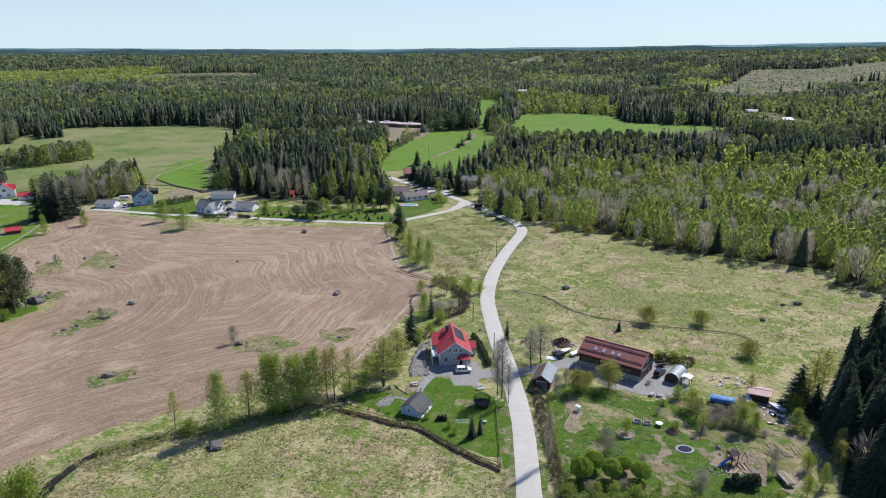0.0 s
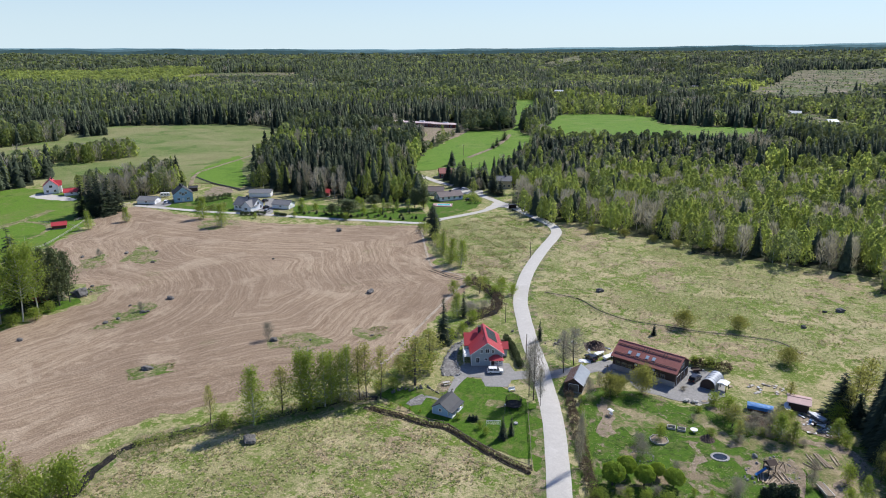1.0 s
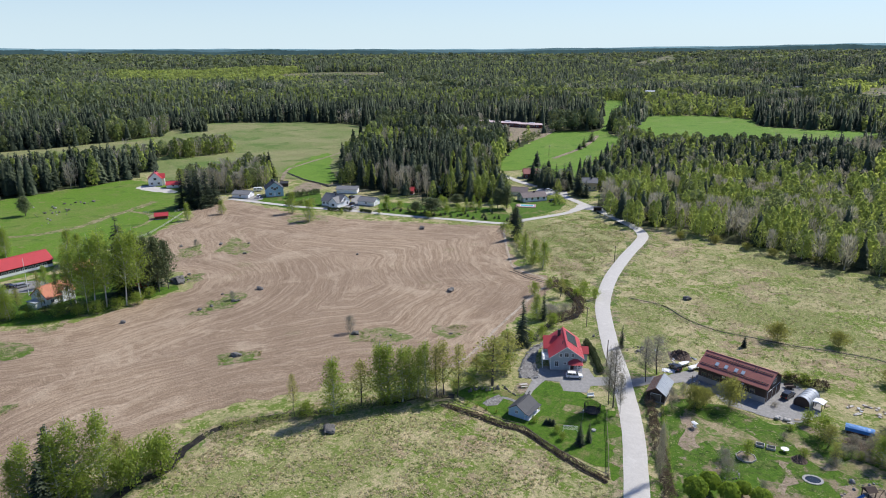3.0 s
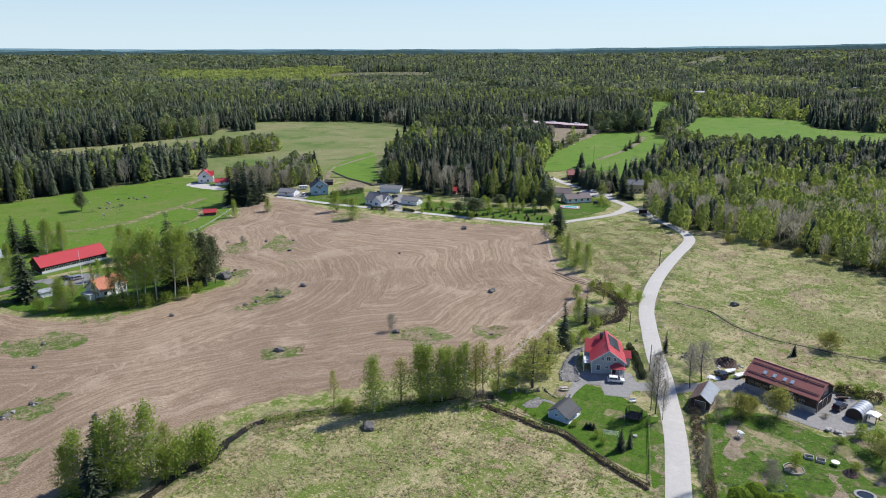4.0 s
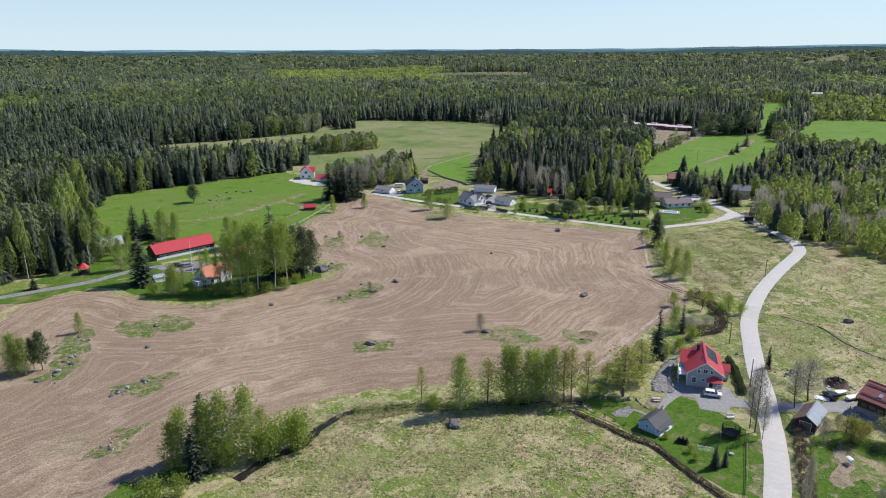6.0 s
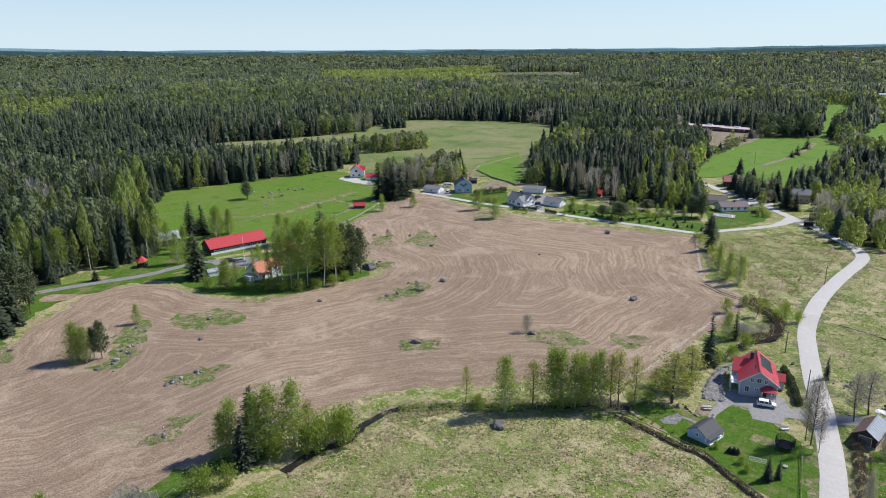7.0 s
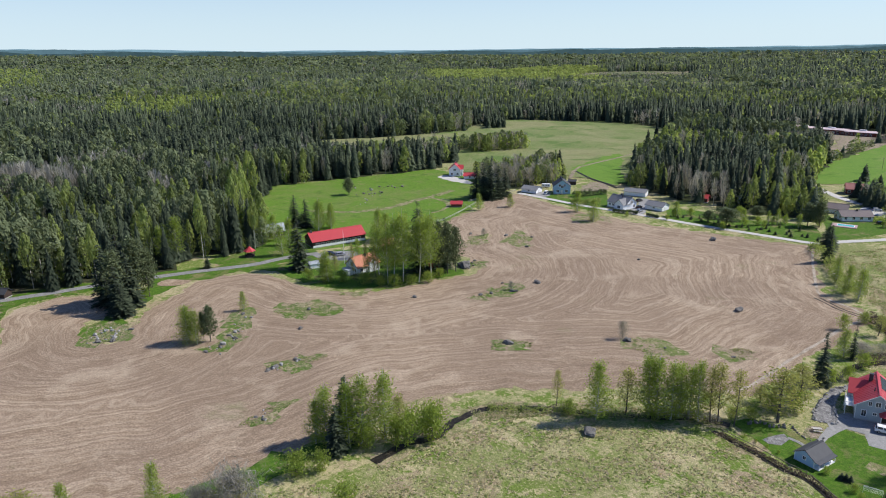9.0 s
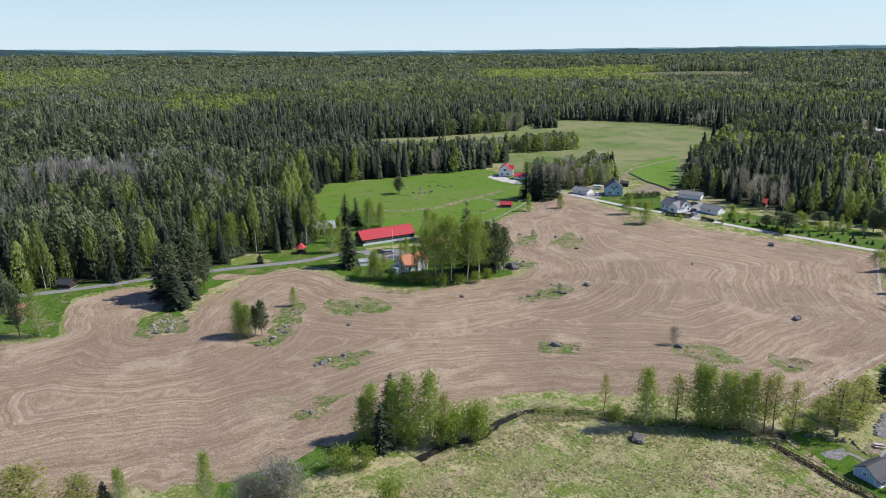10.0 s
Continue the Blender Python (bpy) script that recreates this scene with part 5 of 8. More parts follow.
    if species is not None:
        kind = rng.choice([0, 1, 2, 4], n, p=species)
    # more birches go dull with distance: haze put into their leaf colour
    kind[(kind == 0) & ~pure & (rng.uniform(size=n) < np.where(r > 1250, 0.85, np.where(r > 620, 0.6, np.where(young, 0.12, 0.2))))] = 6
    tall = {0: (13, 19), 1: (15, 23), 2: (12, 18), 4: (16, 22), 5: (20, 25), 6: (13, 19)}
    h, w = np.zeros(n), np.zeros(n)
    for k, (lo, hi) in tall.items():
        m = kind == k
        h[m] = rng.uniform(lo, hi, m.sum())
        w[m] = h[m] * {0: 0.42, 1: 0.38, 2: 0.46, 4: 0.46, 5: 0.3, 6: 0.48}[k] * rng.uniform(0.8, 1.2, m.sum())
    h[tallest & (kind == 2)] *= 1.3
    w[tallest & (kind == 2)] *= 1.3
    h[young] *= 0.8
    w[young] *= 1.0
    h[back] *= 0.8
    h[front & (kind != 2)] *= 0.8
    low = inside(x, y, [(-24, 400), (32, 400), (36, 520), (-20, 520)])
    h[low] *= 0.8
    h *= stand_height * height * (1 + 0.1 * wavy(x, y, 80, 19)) * np.where(r > 620, 1 + 0.16 * wavy(x, y, 300, 21), 1)
    if where is None:
        h = np.minimum(h, low_growth(x, y) * rng.uniform(0.7, 1.75, n) * np.where(r > 900, 0.55, 1))
        felled = cut_over(x, y)
        h[felled] = rng.uniform(1.5, 5.0, felled.sum())
        w = np.minimum(w, h * 0.9)
    w *= grow
    z = land(x, y)
    tone = np.clip(0.5 + 0.22 * wavy(x, y, 45, 15) + rng.normal(0, 0.24, n), 0, 1)
    tone = np.where((kind == 1) & (x < -150) & (r < 900), tone - 0.1, tone)
    # far birches outside pure stands toned down, also as painted haze
    tone = np.where((kind == 0) & (r > 620) & ~pure, tone * 0.7, tone)
    tone = np.where(dark & (kind == 1), tone - 0.12, tone)
    if detail == 4:
        tone = tone * 0.55
    tone[young] = np.clip(0.69 + 0.55 * (tone[young] - 0.5), 0, 1)
    shapes, pick = [], np.zeros(n, dtype=int)
    per = 5
    # boughs, leaf tufts, tuft size and twigs of one tree, from the nearest woods to the farthest
    boughs, leaves, size, twigs = ((320, 420, 0.15, 240), (80, 100, 0.29, 80), (8, 13, 0.66, 14), (26, 34, 0.46, 34), (1100, 400, 0.15, 240), (3, 8, 0.85, 8), (520, 500, 0.14, 300))[detail]
    sides = {2: 4, 3: 4, 5: 3}.get(detail, 6)
    close = detail in (0, 4, 6)
    for k in (0, 1, 2, 4, 5, 6):
        first = len(shapes)
        for _ in range(per):
            if k == 1:
                shapes.append(slot(spruce_shape(rng, boughs, 24 if close else 12, sides), 1))
            elif k == 2:
                shapes.append(twig_shape(rng, twigs))
            elif k == 5:
                shapes.append(leafy_shape(rng, leaves, size, 0.4, True))
            elif k == 6:
                shapes.append(slot(leafy_shape(rng, leaves, size, 0.1, close, flame=False), 5))
            elif k == 4:
                shapes.append(slot(leafy_shape(rng, leaves, size, 0.3, close, flame=False), 4))
            else:
                shapes.append(leafy_shape(rng, leaves, size, 0.05, close))
        m = kind == k
        pick[m] = first + rng.randint(0, per, m.sum())
    V, F, S, N = crowd(shapes, pick, x, y, z, h, w, rng, tone)
    ob = mesh_object("woodland", V, F, FOREST_MATS, S, tone=N)
    return tagged(ob, label, "woodland", kind="stuff")


CUT_OVER = [
    [(527, 1391), (912, 2066), (1129, 2162), (1016, 1749), (737, 1401), (580, 1279)],
    [(1129, 2162), (1570, 2480), (1081, 1700), (940, 1618)],
    [(271, 3200), (594, 4215), (468, 3222), (253, 2723)],
    [(395, 950), (450, 940), (440, 800), (395, 800)],
    [(-830, 1900), (-560, 2000), (-560, 2160), (-840, 2060)],
]


def cut_over(x, y):
    hit = np.zeros(np.shape(x), dtype=bool)
    for o in CUT_OVER:
        hit |= inside(x, y, o)
    return hit


# clearings with houses and low young growth among the woods: x, y of each
HOMES = [(420, 938), (412, 824), (425, 712), (371, 742), (444, 742), (157, 1380), (484, 1590), (400, 775)]


def low_growth(x, y):
    """How tall the trees grow: low in front of fields, clear-cuts and gardens, full elsewhere."""
    r, az = np.hypot(x, y), np.degrees(np.arctan2(y, x))
    most = np.full(len(x), 99.0)
    bins = np.arange(0, 180, 0.25)
    for o in [FAR_FIELD, FAR_STRIP, GREEN_FIELD, SCHOOL_FIELD, LANE_FIELD, SCHOOL_YARD] + CUT_OVER:
        pts = np.array([(ax + (bx - ax) * k / 80, ay + (by - ay) * k / 80) for (ax, ay), (bx, by) in zip(o, o[1:] + o[:1]) for k in range(80)])
        pr, pa = np.hypot(pts[:, 0], pts[:, 1]), np.degrees(np.arctan2(pts[:, 1], pts[:, 0]))
        near = np.full(len(bins), 1e9)
        np.minimum.at(near, np.clip((pa * 4).astype(int), 0, len(bins) - 1), pr)
        edge = near[np.clip((az * 4).astype(int), 0, len(bins) - 1)]
        most = np.where((r < edge) & (edge < 1e8), np.minimum(most, np.maximum(6.0, 85 * (1 - r / edge) + 4)), most)
    for hx, hy in HOMES:
        hr, ha = math.hypot(hx, hy), math.degrees(math.atan2(hy, hx))
        side = np.abs(az - ha) * math.pi / 180 * hr
        most = np.where((r < hr + 12) & (side < 13), np.minimum(most, np.maximum(4.0, 85 * (1 - r / hr) + 4)), most)
    return most


woodland("mixed spring wood of young birch and grey aspen", (90, 480), 5.9, 0, 21, east_of=-60)
woodland("tall forest of dark spruce, pine and birch", (90, 325), 6.2, 6, 25, west_of=-60, height=1.12)
woodland("tall forest of dark spruce, pine and birch", (325, 480), 6.5, 0, 27, west_of=-60, height=1.12)
woodland("dense mixed forest of spruce and birch", (480, 780), 7.3, 1, 22, grow=1.12)
woodland("mixed forest of spruce and birch stands", (780, 1250), 8.6, 3, 26, grow=1.25)
woodland("distant mixed forest", (1250, 2500), 12.0, 2, 23, grow=1.6)
woodland("forest on far ridges", (2500, 4420), 24.0, 5, 24, grow=2.9)
woodland("tall dark spruce stand", (60, 260), 3.7, 4, 31, where=WOOD_DARK_EAST, species=(0.02, 0.96, 0.02, 0.0), height=0.98, grow=1.15)
woodland("grove of budding birches", (60, 600), 5.0, 0, 32, where=WOOD_BIRCH_MID, species=(0.34, 0.04, 0.62, 0.0), height=0.85)
woodland("pale grove of budding birches", (60, 700), 4.5, 1, 33, where=WOOD_BIRCH_FAR, species=(0.5, 0.0, 0.5, 0.0), height=0.8)
woodland("dark spruce clump in a field", (60, 800), 5.0, 1, 34, where=WOOD_CLUMP_FAR, species=(0.0, 1.0, 0.0, 0.0), height=0.8)

for i, o in enumerate(CUT_OVER):
    patch("clear_cut_%d" % (i + 1), o, M["cut"], 1.0, 60.0, "pale brown clear-cut in the forest", "clearing", 12)

# bluish ridges behind one another, the last of the distance; haze is painted glow
bx = np.radians(np.linspace(44, 174, 900))
M["ridge"], nt, _ = nodes_of("ridge_haze_glow")
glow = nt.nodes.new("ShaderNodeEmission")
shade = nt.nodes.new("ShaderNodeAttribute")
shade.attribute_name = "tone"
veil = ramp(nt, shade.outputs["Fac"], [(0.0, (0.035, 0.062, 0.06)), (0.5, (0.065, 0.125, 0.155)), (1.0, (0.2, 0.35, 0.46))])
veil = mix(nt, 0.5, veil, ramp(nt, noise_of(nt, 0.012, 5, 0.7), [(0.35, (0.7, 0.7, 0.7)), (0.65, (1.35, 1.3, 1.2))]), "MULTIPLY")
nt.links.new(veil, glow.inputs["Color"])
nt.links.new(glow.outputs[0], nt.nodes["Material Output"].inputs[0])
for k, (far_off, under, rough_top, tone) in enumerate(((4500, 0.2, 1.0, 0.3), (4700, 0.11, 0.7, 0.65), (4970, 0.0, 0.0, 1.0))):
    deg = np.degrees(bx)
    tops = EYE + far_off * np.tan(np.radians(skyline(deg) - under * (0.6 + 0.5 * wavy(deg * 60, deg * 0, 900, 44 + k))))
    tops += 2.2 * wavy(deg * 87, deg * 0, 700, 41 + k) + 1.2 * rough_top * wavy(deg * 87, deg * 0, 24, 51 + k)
    n = len(bx)
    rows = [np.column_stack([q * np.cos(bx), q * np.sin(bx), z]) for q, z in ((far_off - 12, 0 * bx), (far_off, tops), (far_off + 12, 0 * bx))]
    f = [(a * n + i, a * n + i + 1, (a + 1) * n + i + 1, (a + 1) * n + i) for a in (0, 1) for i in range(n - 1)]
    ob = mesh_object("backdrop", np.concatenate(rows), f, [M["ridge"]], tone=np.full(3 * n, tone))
    tagged(ob, "wooded backdrop ridge on the horizon, blue haze painted as glow", "hills", kind="structure")
# ---- single trees ----


def stem_and_limbs(rng, h, w, thick, limbs, low, full=1.5):
    """A tapered, slightly bent stem with limbs; gives the bmesh and the limbs' paths."""
    bm = bmesh.new()
    bend = rng.uniform(-0.03, 0.03, 2) * h
    spine = lambda u: Vector((bend[0] * math.sin(u * 3), bend[1] * math.sin(u * 2.4), h * 0.95 * u))
    tube(bm, [spine(i / 7) for i in range(8)], [thick * (1 - 0.9 * i / 7) for i in range(8)], 7)
    paths = []
    for i in range(limbs):
        u = low + (0.92 - low) * (i + rng.uniform(0, 0.8)) / limbs
        a = i * 2.4 + rng.uniform(-0.5, 0.5)
        v = (u - low) / (1 - low)
        reach = w / 2 * min(1.0, 0.6 + 2.6 * v) * (1.06 - v ** full) * rng.uniform(0.7, 1.1)
        s = spine(u)
        rise = reach * rng.uniform(0.5, 1.1)
        p = [s, s + Vector((math.cos(a) * reach * 0.5, math.sin(a) * reach * 0.5, rise * 0.4)), s + Vector((math.cos(a) * reach, math.sin(a) * reach, min(rise, h - s.z)))]
        t = thick * (1 - 0.85 * u) * 0.5
        tube(bm, p, [t, t * 0.6, t * 0.2], 4)
        paths.append(p)
    return bm, paths


def tufts(rng, paths, count, spread, size, h, droop=0.0, slim=1.0):
    """Leaf quads scattered about limbs."""
    v, f = [], []
    for i in range(count):
        p = paths[rng.randint(len(paths))]
        u = rng.uniform(0.25, 1.05)
        c = p[0].lerp(p[1], u * 2) if u < 0.5 else p[1].lerp(p[2], u * 2 - 1)
        q = np.array(c) + rng.normal(0, spread, 3) * (1, 1, 0.8)
        q[2] = max(0.3, q[2] - droop * abs(rng.normal()))
        e1, e2 = rng.normal(size=3), rng.normal(size=3)
        e1 *= size * rng.uniform(0.6, 1.2) / np.linalg.norm(e1)
        e2 *= slim * size * rng.uniform(0.5, 1.0) / np.linalg.norm(e2)
        if slim < 0.5:
            e1[2] = abs(e1[2]) + size * 0.4
        b = len(v)
        v += [q - e1, q - e2 * 0.6, q + e1, q + e2]
        f.append((b, b + 1, b + 2, b + 3))
    return np.array(v), np.array(f)


def leafy_tree(name, seed, h, w, leaves, size, mat, bark, label, low=0.2, spread=0.5, thick=0.17, limbs=44, droop=0.3, category="tree", tone=0.5, slim=1.0, full=1.5):
    rng = np.random.RandomState(seed)
    ob = thing(name, pose(0, 0, 0), label, category)
    bm, paths = stem_and_limbs(rng, h, w, thick, limbs, low, full)
    part("trunk", bm, bark, ob)
    v, f = tufts(rng, paths, leaves, spread, size, h, droop, slim)
    mesh_object("crown", v, f, [mat], parent=ob, tone=np.repeat(np.clip(rng.normal(tone, 0.14, len(f)), 0, 1), 4))
    return ob


def spruce_tree(seed, h, w, label, tiers=22):
    rng = np.random.RandomState(seed)
    ob = thing("spruce_tree", pose(0, 0, 0), label, "tree")
    bm = bmesh.new()
    tube(bm, [(0, 0, 0), (0, 0, h * 0.5), (0, 0, h * 0.97)], [0.2, 0.12, 0.02], 7)
    part("trunk", bm, M["bark"], ob)
    v, f = [], []
    for i in range(tiers):
        u = 0.04 + 0.94 * (i / tiers) ** 0.95
        r = w / 2 * (1 - u) ** 0.8
        for k in range(max(5, int(13 * (1 - u)) + 3)):
            a = rng.uniform(0, 6.28)
            q = r * rng.uniform(0.7, 1.15) + 0.15
            z = h * u + rng.uniform(-0.3, 0.3)
            d = np.array([math.cos(a), math.sin(a), 0])
            side = np.array([-d[1], d[0], 0])
            for m in range(4):
                t = (0.3, 0.55, 0.78, 0.95)[m]
                c = d * q * t + side * rng.normal(0, 0.12 * q) + [0, 0, z + 0.1 * q - 0.28 * q * t * t]
                s = side * (0.16 + 0.09 * q) * (1.25 - 0.5 * t)
                b = len(v)
                v += [c - d * 0.3 * q + [0, 0, 0.05], c - s + [0, 0, -0.14], c + d * (0.16 * q + 0.1) + [0, 0, -0.06 * q], c + s + [0, 0, -0.14]]
                f.append((b, b + 1, b + 2, b + 3))
    mesh_object("crown", v, f, [M["spruce"]], parent=ob, tone=np.repeat(rng.uniform(0.05, 0.6, len(f)), 4))
    return ob


def plant(protos, places, h, w, seed, label="", group=""):
    """Copies of some trees at their places, each with its own height, width and turn."""
    rng = random.Random(seed)
    for i, (x, y, th, tw) in enumerate(places):
        src = protos[i % len(protos)]
        s = tw / w
        ob = copy_thing(src, pose(x, y, 0, 0, 0, rng.uniform(0, 360)) @ Matrix.Diagonal((s, s, th / h, 1)))
        tagged(ob, label, "", group)
    

def drop_thing(ob):
    for o in (*ob.children_recursive, ob):
        bpy.data.objects.remove(o)


birches = [leafy_tree("birch_tree", 50 + i, 16, 6, 3200, 0.185, M["birch_leaf"], M["birch_bark"], "slender birch with fresh light green leaves", tone=0.62 + 0.08 * (i % 3), low=0.05, limbs=66, spread=0.46, droop=0.6, full=0.95) for i in range(5)]
tall_birches = [leafy_tree("birch_tree", 56 + i, 16, 6, 2900, 0.185, M["birch_leaf"], M["birch_bark"], "tall birch with a bare white trunk and fresh green crown", tone=0.66 + 0.1 * i, low=0.26, limbs=56, spread=0.5, droop=0.6, thick=0.13, full=1.3) for i in range(3)]
OPEN_BIRCH = [(x, y, h, w * 1.35) for x, y, h, w in BIRCH_A[:7]] + BIRCH_A[7:] + BIRCH_B + GARDEN_BIRCH + FARM_BIRCH
plant(birches, [b for b in OPEN_BIRCH if b[2] < 18 or b[1] < 110], 16, 6, 1, group="birches in the open")
plant(tall_birches, [(x, y, h, w * 1.2) for x, y, h, w in OPEN_BIRCH if h >= 18 and y >= 110], 16, 6, 10, group="birches in the open")
sparse = [leafy_tree("budding_tree", 60 + i, 15, 6, 1250, 0.23, M["bud_leaf"], M["bark"], "thin budding tree with sparse yellowish leaves", tone=0.65, spread=0.45) for i in range(3)]
plant(sparse, [(x, y, h, w * (1.5 if w < 5 and x < 0 else 1)) for x, y, h, w in SPARSE], 15, 6, 2)
spruces = [spruce_tree(70 + i, 18, 5.5, "dark green spruce standing in the open") for i in range(4)]
plant(spruces, [(x, y, h, w * 1.25) for x, y, h, w in SPRUCE_A + SPRUCE_B], 18, 5.5, 3, group="spruces in the open")
pines = [leafy_tree("pine_tree", 80 + i, 17, 8, 3000, 0.36, M["pine"], M["bark"], "pine with dull green needles", low=0.16, spread=0.55, limbs=60, thick=0.22, droop=0.0, tone=0.45) for i in range(2)]
plant(pines, PINE + GARDEN_PINE, 17, 8, 4)
bares = [leafy_tree("bare_tree", 90 + i, 15, 5, 2200, 0.5, M["twigs"], M["bark"], "leafless grey roadside tree", low=0.2, spread=0.35, limbs=90, thick=0.13, droop=-0.2, slim=0.06) for i in range(2)]
plant(bares, [(x, y, h, w * 1.5) for x, y, h, w in BARE], 15, 5, 5)
bushes = [leafy_tree("bush", 100 + i, 6, 7, 1100, 0.27, M["birch_leaf"], M["bark"], "rounded green bush in fresh leaf", low=0.05, spread=0.55, thick=0.09, limbs=30, droop=0.4, category="bush", tone=0.6) for i in range(3)]
plant(bushes, BUSH + SCRUB + FARM_BUSH, 6, 7, 6)
meadow_bushes = [leafy_tree("bush", 104 + i, 6, 7, 3800, 0.165, M["bud_leaf"], M["bark"], "wide olive grey willow bush with buds", low=0.04, spread=0.5, thick=0.08, limbs=46, droop=0.1, category="bush", tone=0.22) for i in range(2)]
plant(meadow_bushes, MEADOW_BUSH, 5.6, 5.6, 12)
twiggy = [leafy_tree("bare_bush", 110 + i, 6, 6, 1600, 0.4, M["twigs"], M["bark"], "leafless grey brown bush", low=0.05, spread=0.45, thick=0.08, limbs=36, category="bush", slim=0.12) for i in range(2)]
plant(twiggy, [b for b in BAREBUSH if b[3] < 7], 6, 6, 7)
grey_twiggy = [leafy_tree("bare_bush", 115 + i, 6, 6, 2400, 0.4, M["twigs"], M["bark"], "large leafless grey willow bush", low=0.05, spread=0.5, thick=0.08, limbs=44, category="bush", slim=0.14) for i in range(2)]
plant(grey_twiggy, [b for b in BAREBUSH if b[3] >= 7], 6, 6, 9)


def round_willow(seed, h, w):
    """A pollarded willow: a short stem, rising rods and a close dome of leaves."""
    rng = np.random.RandomState(seed)
    ob = thing("round_willow", pose(0, 0, 0), "clipped round yellow green willow on a short stem", "bush")
    bm = bmesh.new()
    tube(bm, [(0, 0, 0), (0, 0, h * 0.3)], [0.22, 0.2], 8)
    for k in range(16):
        a, q = 0.393 * k, w * 0.4 * rng.uniform(0.5, 1.0)
        tube(bm, [(0, 0, h * 0.27), (0.5 * q * math.cos(a), 0.5 * q * math.sin(a), h * 0.5), (q * math.cos(a), q * math.sin(a), h * 0.72)], [0.05, 0.035, 0.01], 4)
    part("trunk", bm, M["bark"], ob)
    n = 3600
    d = rng.normal(size=(n, 3))
    d /= np.linalg.norm(d, axis=1)[:, None]
    d[:, 2] = np.where(d[:, 2] < -0.25, -d[:, 2], d[:, 2])
    lump = 1 + 0.06 * wavy(d[:, 0] * 3 + d[:, 2] * 2, d[:, 1] * 3, 3.0, seed)
    c = d * (rng.uniform(0.6, 1.0, n) ** 0.5 * lump)[:, None] * [w / 2, w / 2, h * 0.45] + [0, 0, h * 0.52]
    e1 = np.cross(d, rng.normal(size=(n, 3)))
    e1 *= 0.155 / np.linalg.norm(e1, axis=1)[:, None]
    e2 = np.cross(d, e1) * rng.uniform(0.6, 1.0, (n, 1)) + d * rng.uniform(-0.12, 0.12, (n, 1))
    v = np.stack([c - e1, c - e2, c + e1, c + e2], 1).reshape(-1, 3)
    mesh_object("crown", v, np.arange(4 * n).reshape(-1, 4), [M["willow"]], parent=ob, tone=np.repeat(np.clip(rng.normal(0.6, 0.22, n), 0, 1), 4))
    return ob


rounds = [round_willow(120 + i, 4, 5) for i in range(3)]
plant(rounds, ROUND, 4, 5, 8)
garden_spruce = tagged(copy_thing(spruces[0], pose(0, 0, 0)), "small dark conifer in a garden", "tree", "garden conifers")
garden_spruce.scale = (0.3, 0.3, 0.12)
for c in garden_spruce.children:
    c.scale = (1, 1, 1)
garden_bush = tagged(copy_thing(bushes[0], pose(0, 0, 0)), "small rounded garden shrub in leaf", "bush", "garden shrubs")
for o in birches + tall_birches + sparse + spruces + pines + bares + bushes + meadow_bushes + twiggy + grey_twiggy + rounds:
    drop_thing(o)


def boulder(x, y, size, seed):
    """A split, angular boulder: a rough ball cut by a few planes."""
    rng = random.Random(seed)
    bm = bmesh.new()
    bmesh.ops.create_icosphere(bm, subdivisions=3, radius=0.5)
    off = Vector((rng.uniform(0, 99), rng.uniform(0, 99), 0))
    cuts = [Vector((rng.gauss(0, 1), rng.gauss(0, 1), rng.gauss(0.2, 0.7))).normalized() for _ in range(6)]
    for v in bm.verts:
        for c in cuts:
            over = v.co.dot(c) - 0.34
            if over > 0:
                v.co -= c * over * 0.9
        v.co *= 1 + 0.32 * noise.noise(v.co * 3.5 + off) + 0.14 * noise.noise(v.co * 11 + off)
        v.co = Vector((v.co.x * size * 1.1, v.co.y * size * 0.8, (v.co.z + 0.2) * size * 0.62))
    ob = part("boulder", bm, M["boulder_rock"], None)
    ob.matrix_basis = pose(x, y, 0, 0, 0, rng.uniform(0, 360))
    tagged(ob, "grey granite boulder on the open ground", "boulder", "boulders in the fields")


for i, (x, y, s) in enumerate(ROCKS_A + ROCKS_B):
    boulder(x, y, s * (0.72 if s < 5.5 else 0.92), i)

# ---- buildings ----


def window(parent, at, w, h, mat="white"):
    """A framed window set into a wall; at: its centre, with local -y pointing out."""
    bm = bmesh.new()
    t = 0.12
    for a in ((-w / 2 - t, -h / 2 - t, w / 2 + t, -h / 2), (-w / 2 - t, h / 2, w / 2 + t, h / 2 + t), (-w / 2 - t, -h / 2, -w / 2, h / 2), (w / 2, -h / 2, w / 2 + t, h / 2), (-0.03, -h / 2, 0.03, h / 2)):
        box(bm, a[0], -0.09, a[1], a[2], 0.02, a[3])
    ob = part("window", bm, M[mat], parent, at=at)
    part("pane", box(bmesh.new(), -w / 2, -0.04, -h / 2, w / 2, 0.01, h / 2), M["glass"], ob)
    return ob


def door(parent, at, w, h, mat="white"):
    bm = bmesh.new()
    box(bm, -w / 2 - 0.1, -0.08, 0, w / 2 + 0.1, 0.02, h + 0.1)
    ob = part("door_frame", bm, M["white"], parent, at=at)
    part("door_leaf", box(bmesh.new(), -w / 2, -0.11, 0.05, w / 2, -0.06, h), M[mat], ob)
    return ob


def wall_pose(side, u, z, L, W):
    """A place on a wall: sides -x, +x, -y, +y of the house."""
    return {"-y": pose(u, -W / 2, z), "+y": pose(u, W / 2, z, 0, 0, 180), "-x": pose(-L / 2, u, z, 0, 0, -90), "+x": pose(L / 2, u, z, 0, 0, 90)}[side]


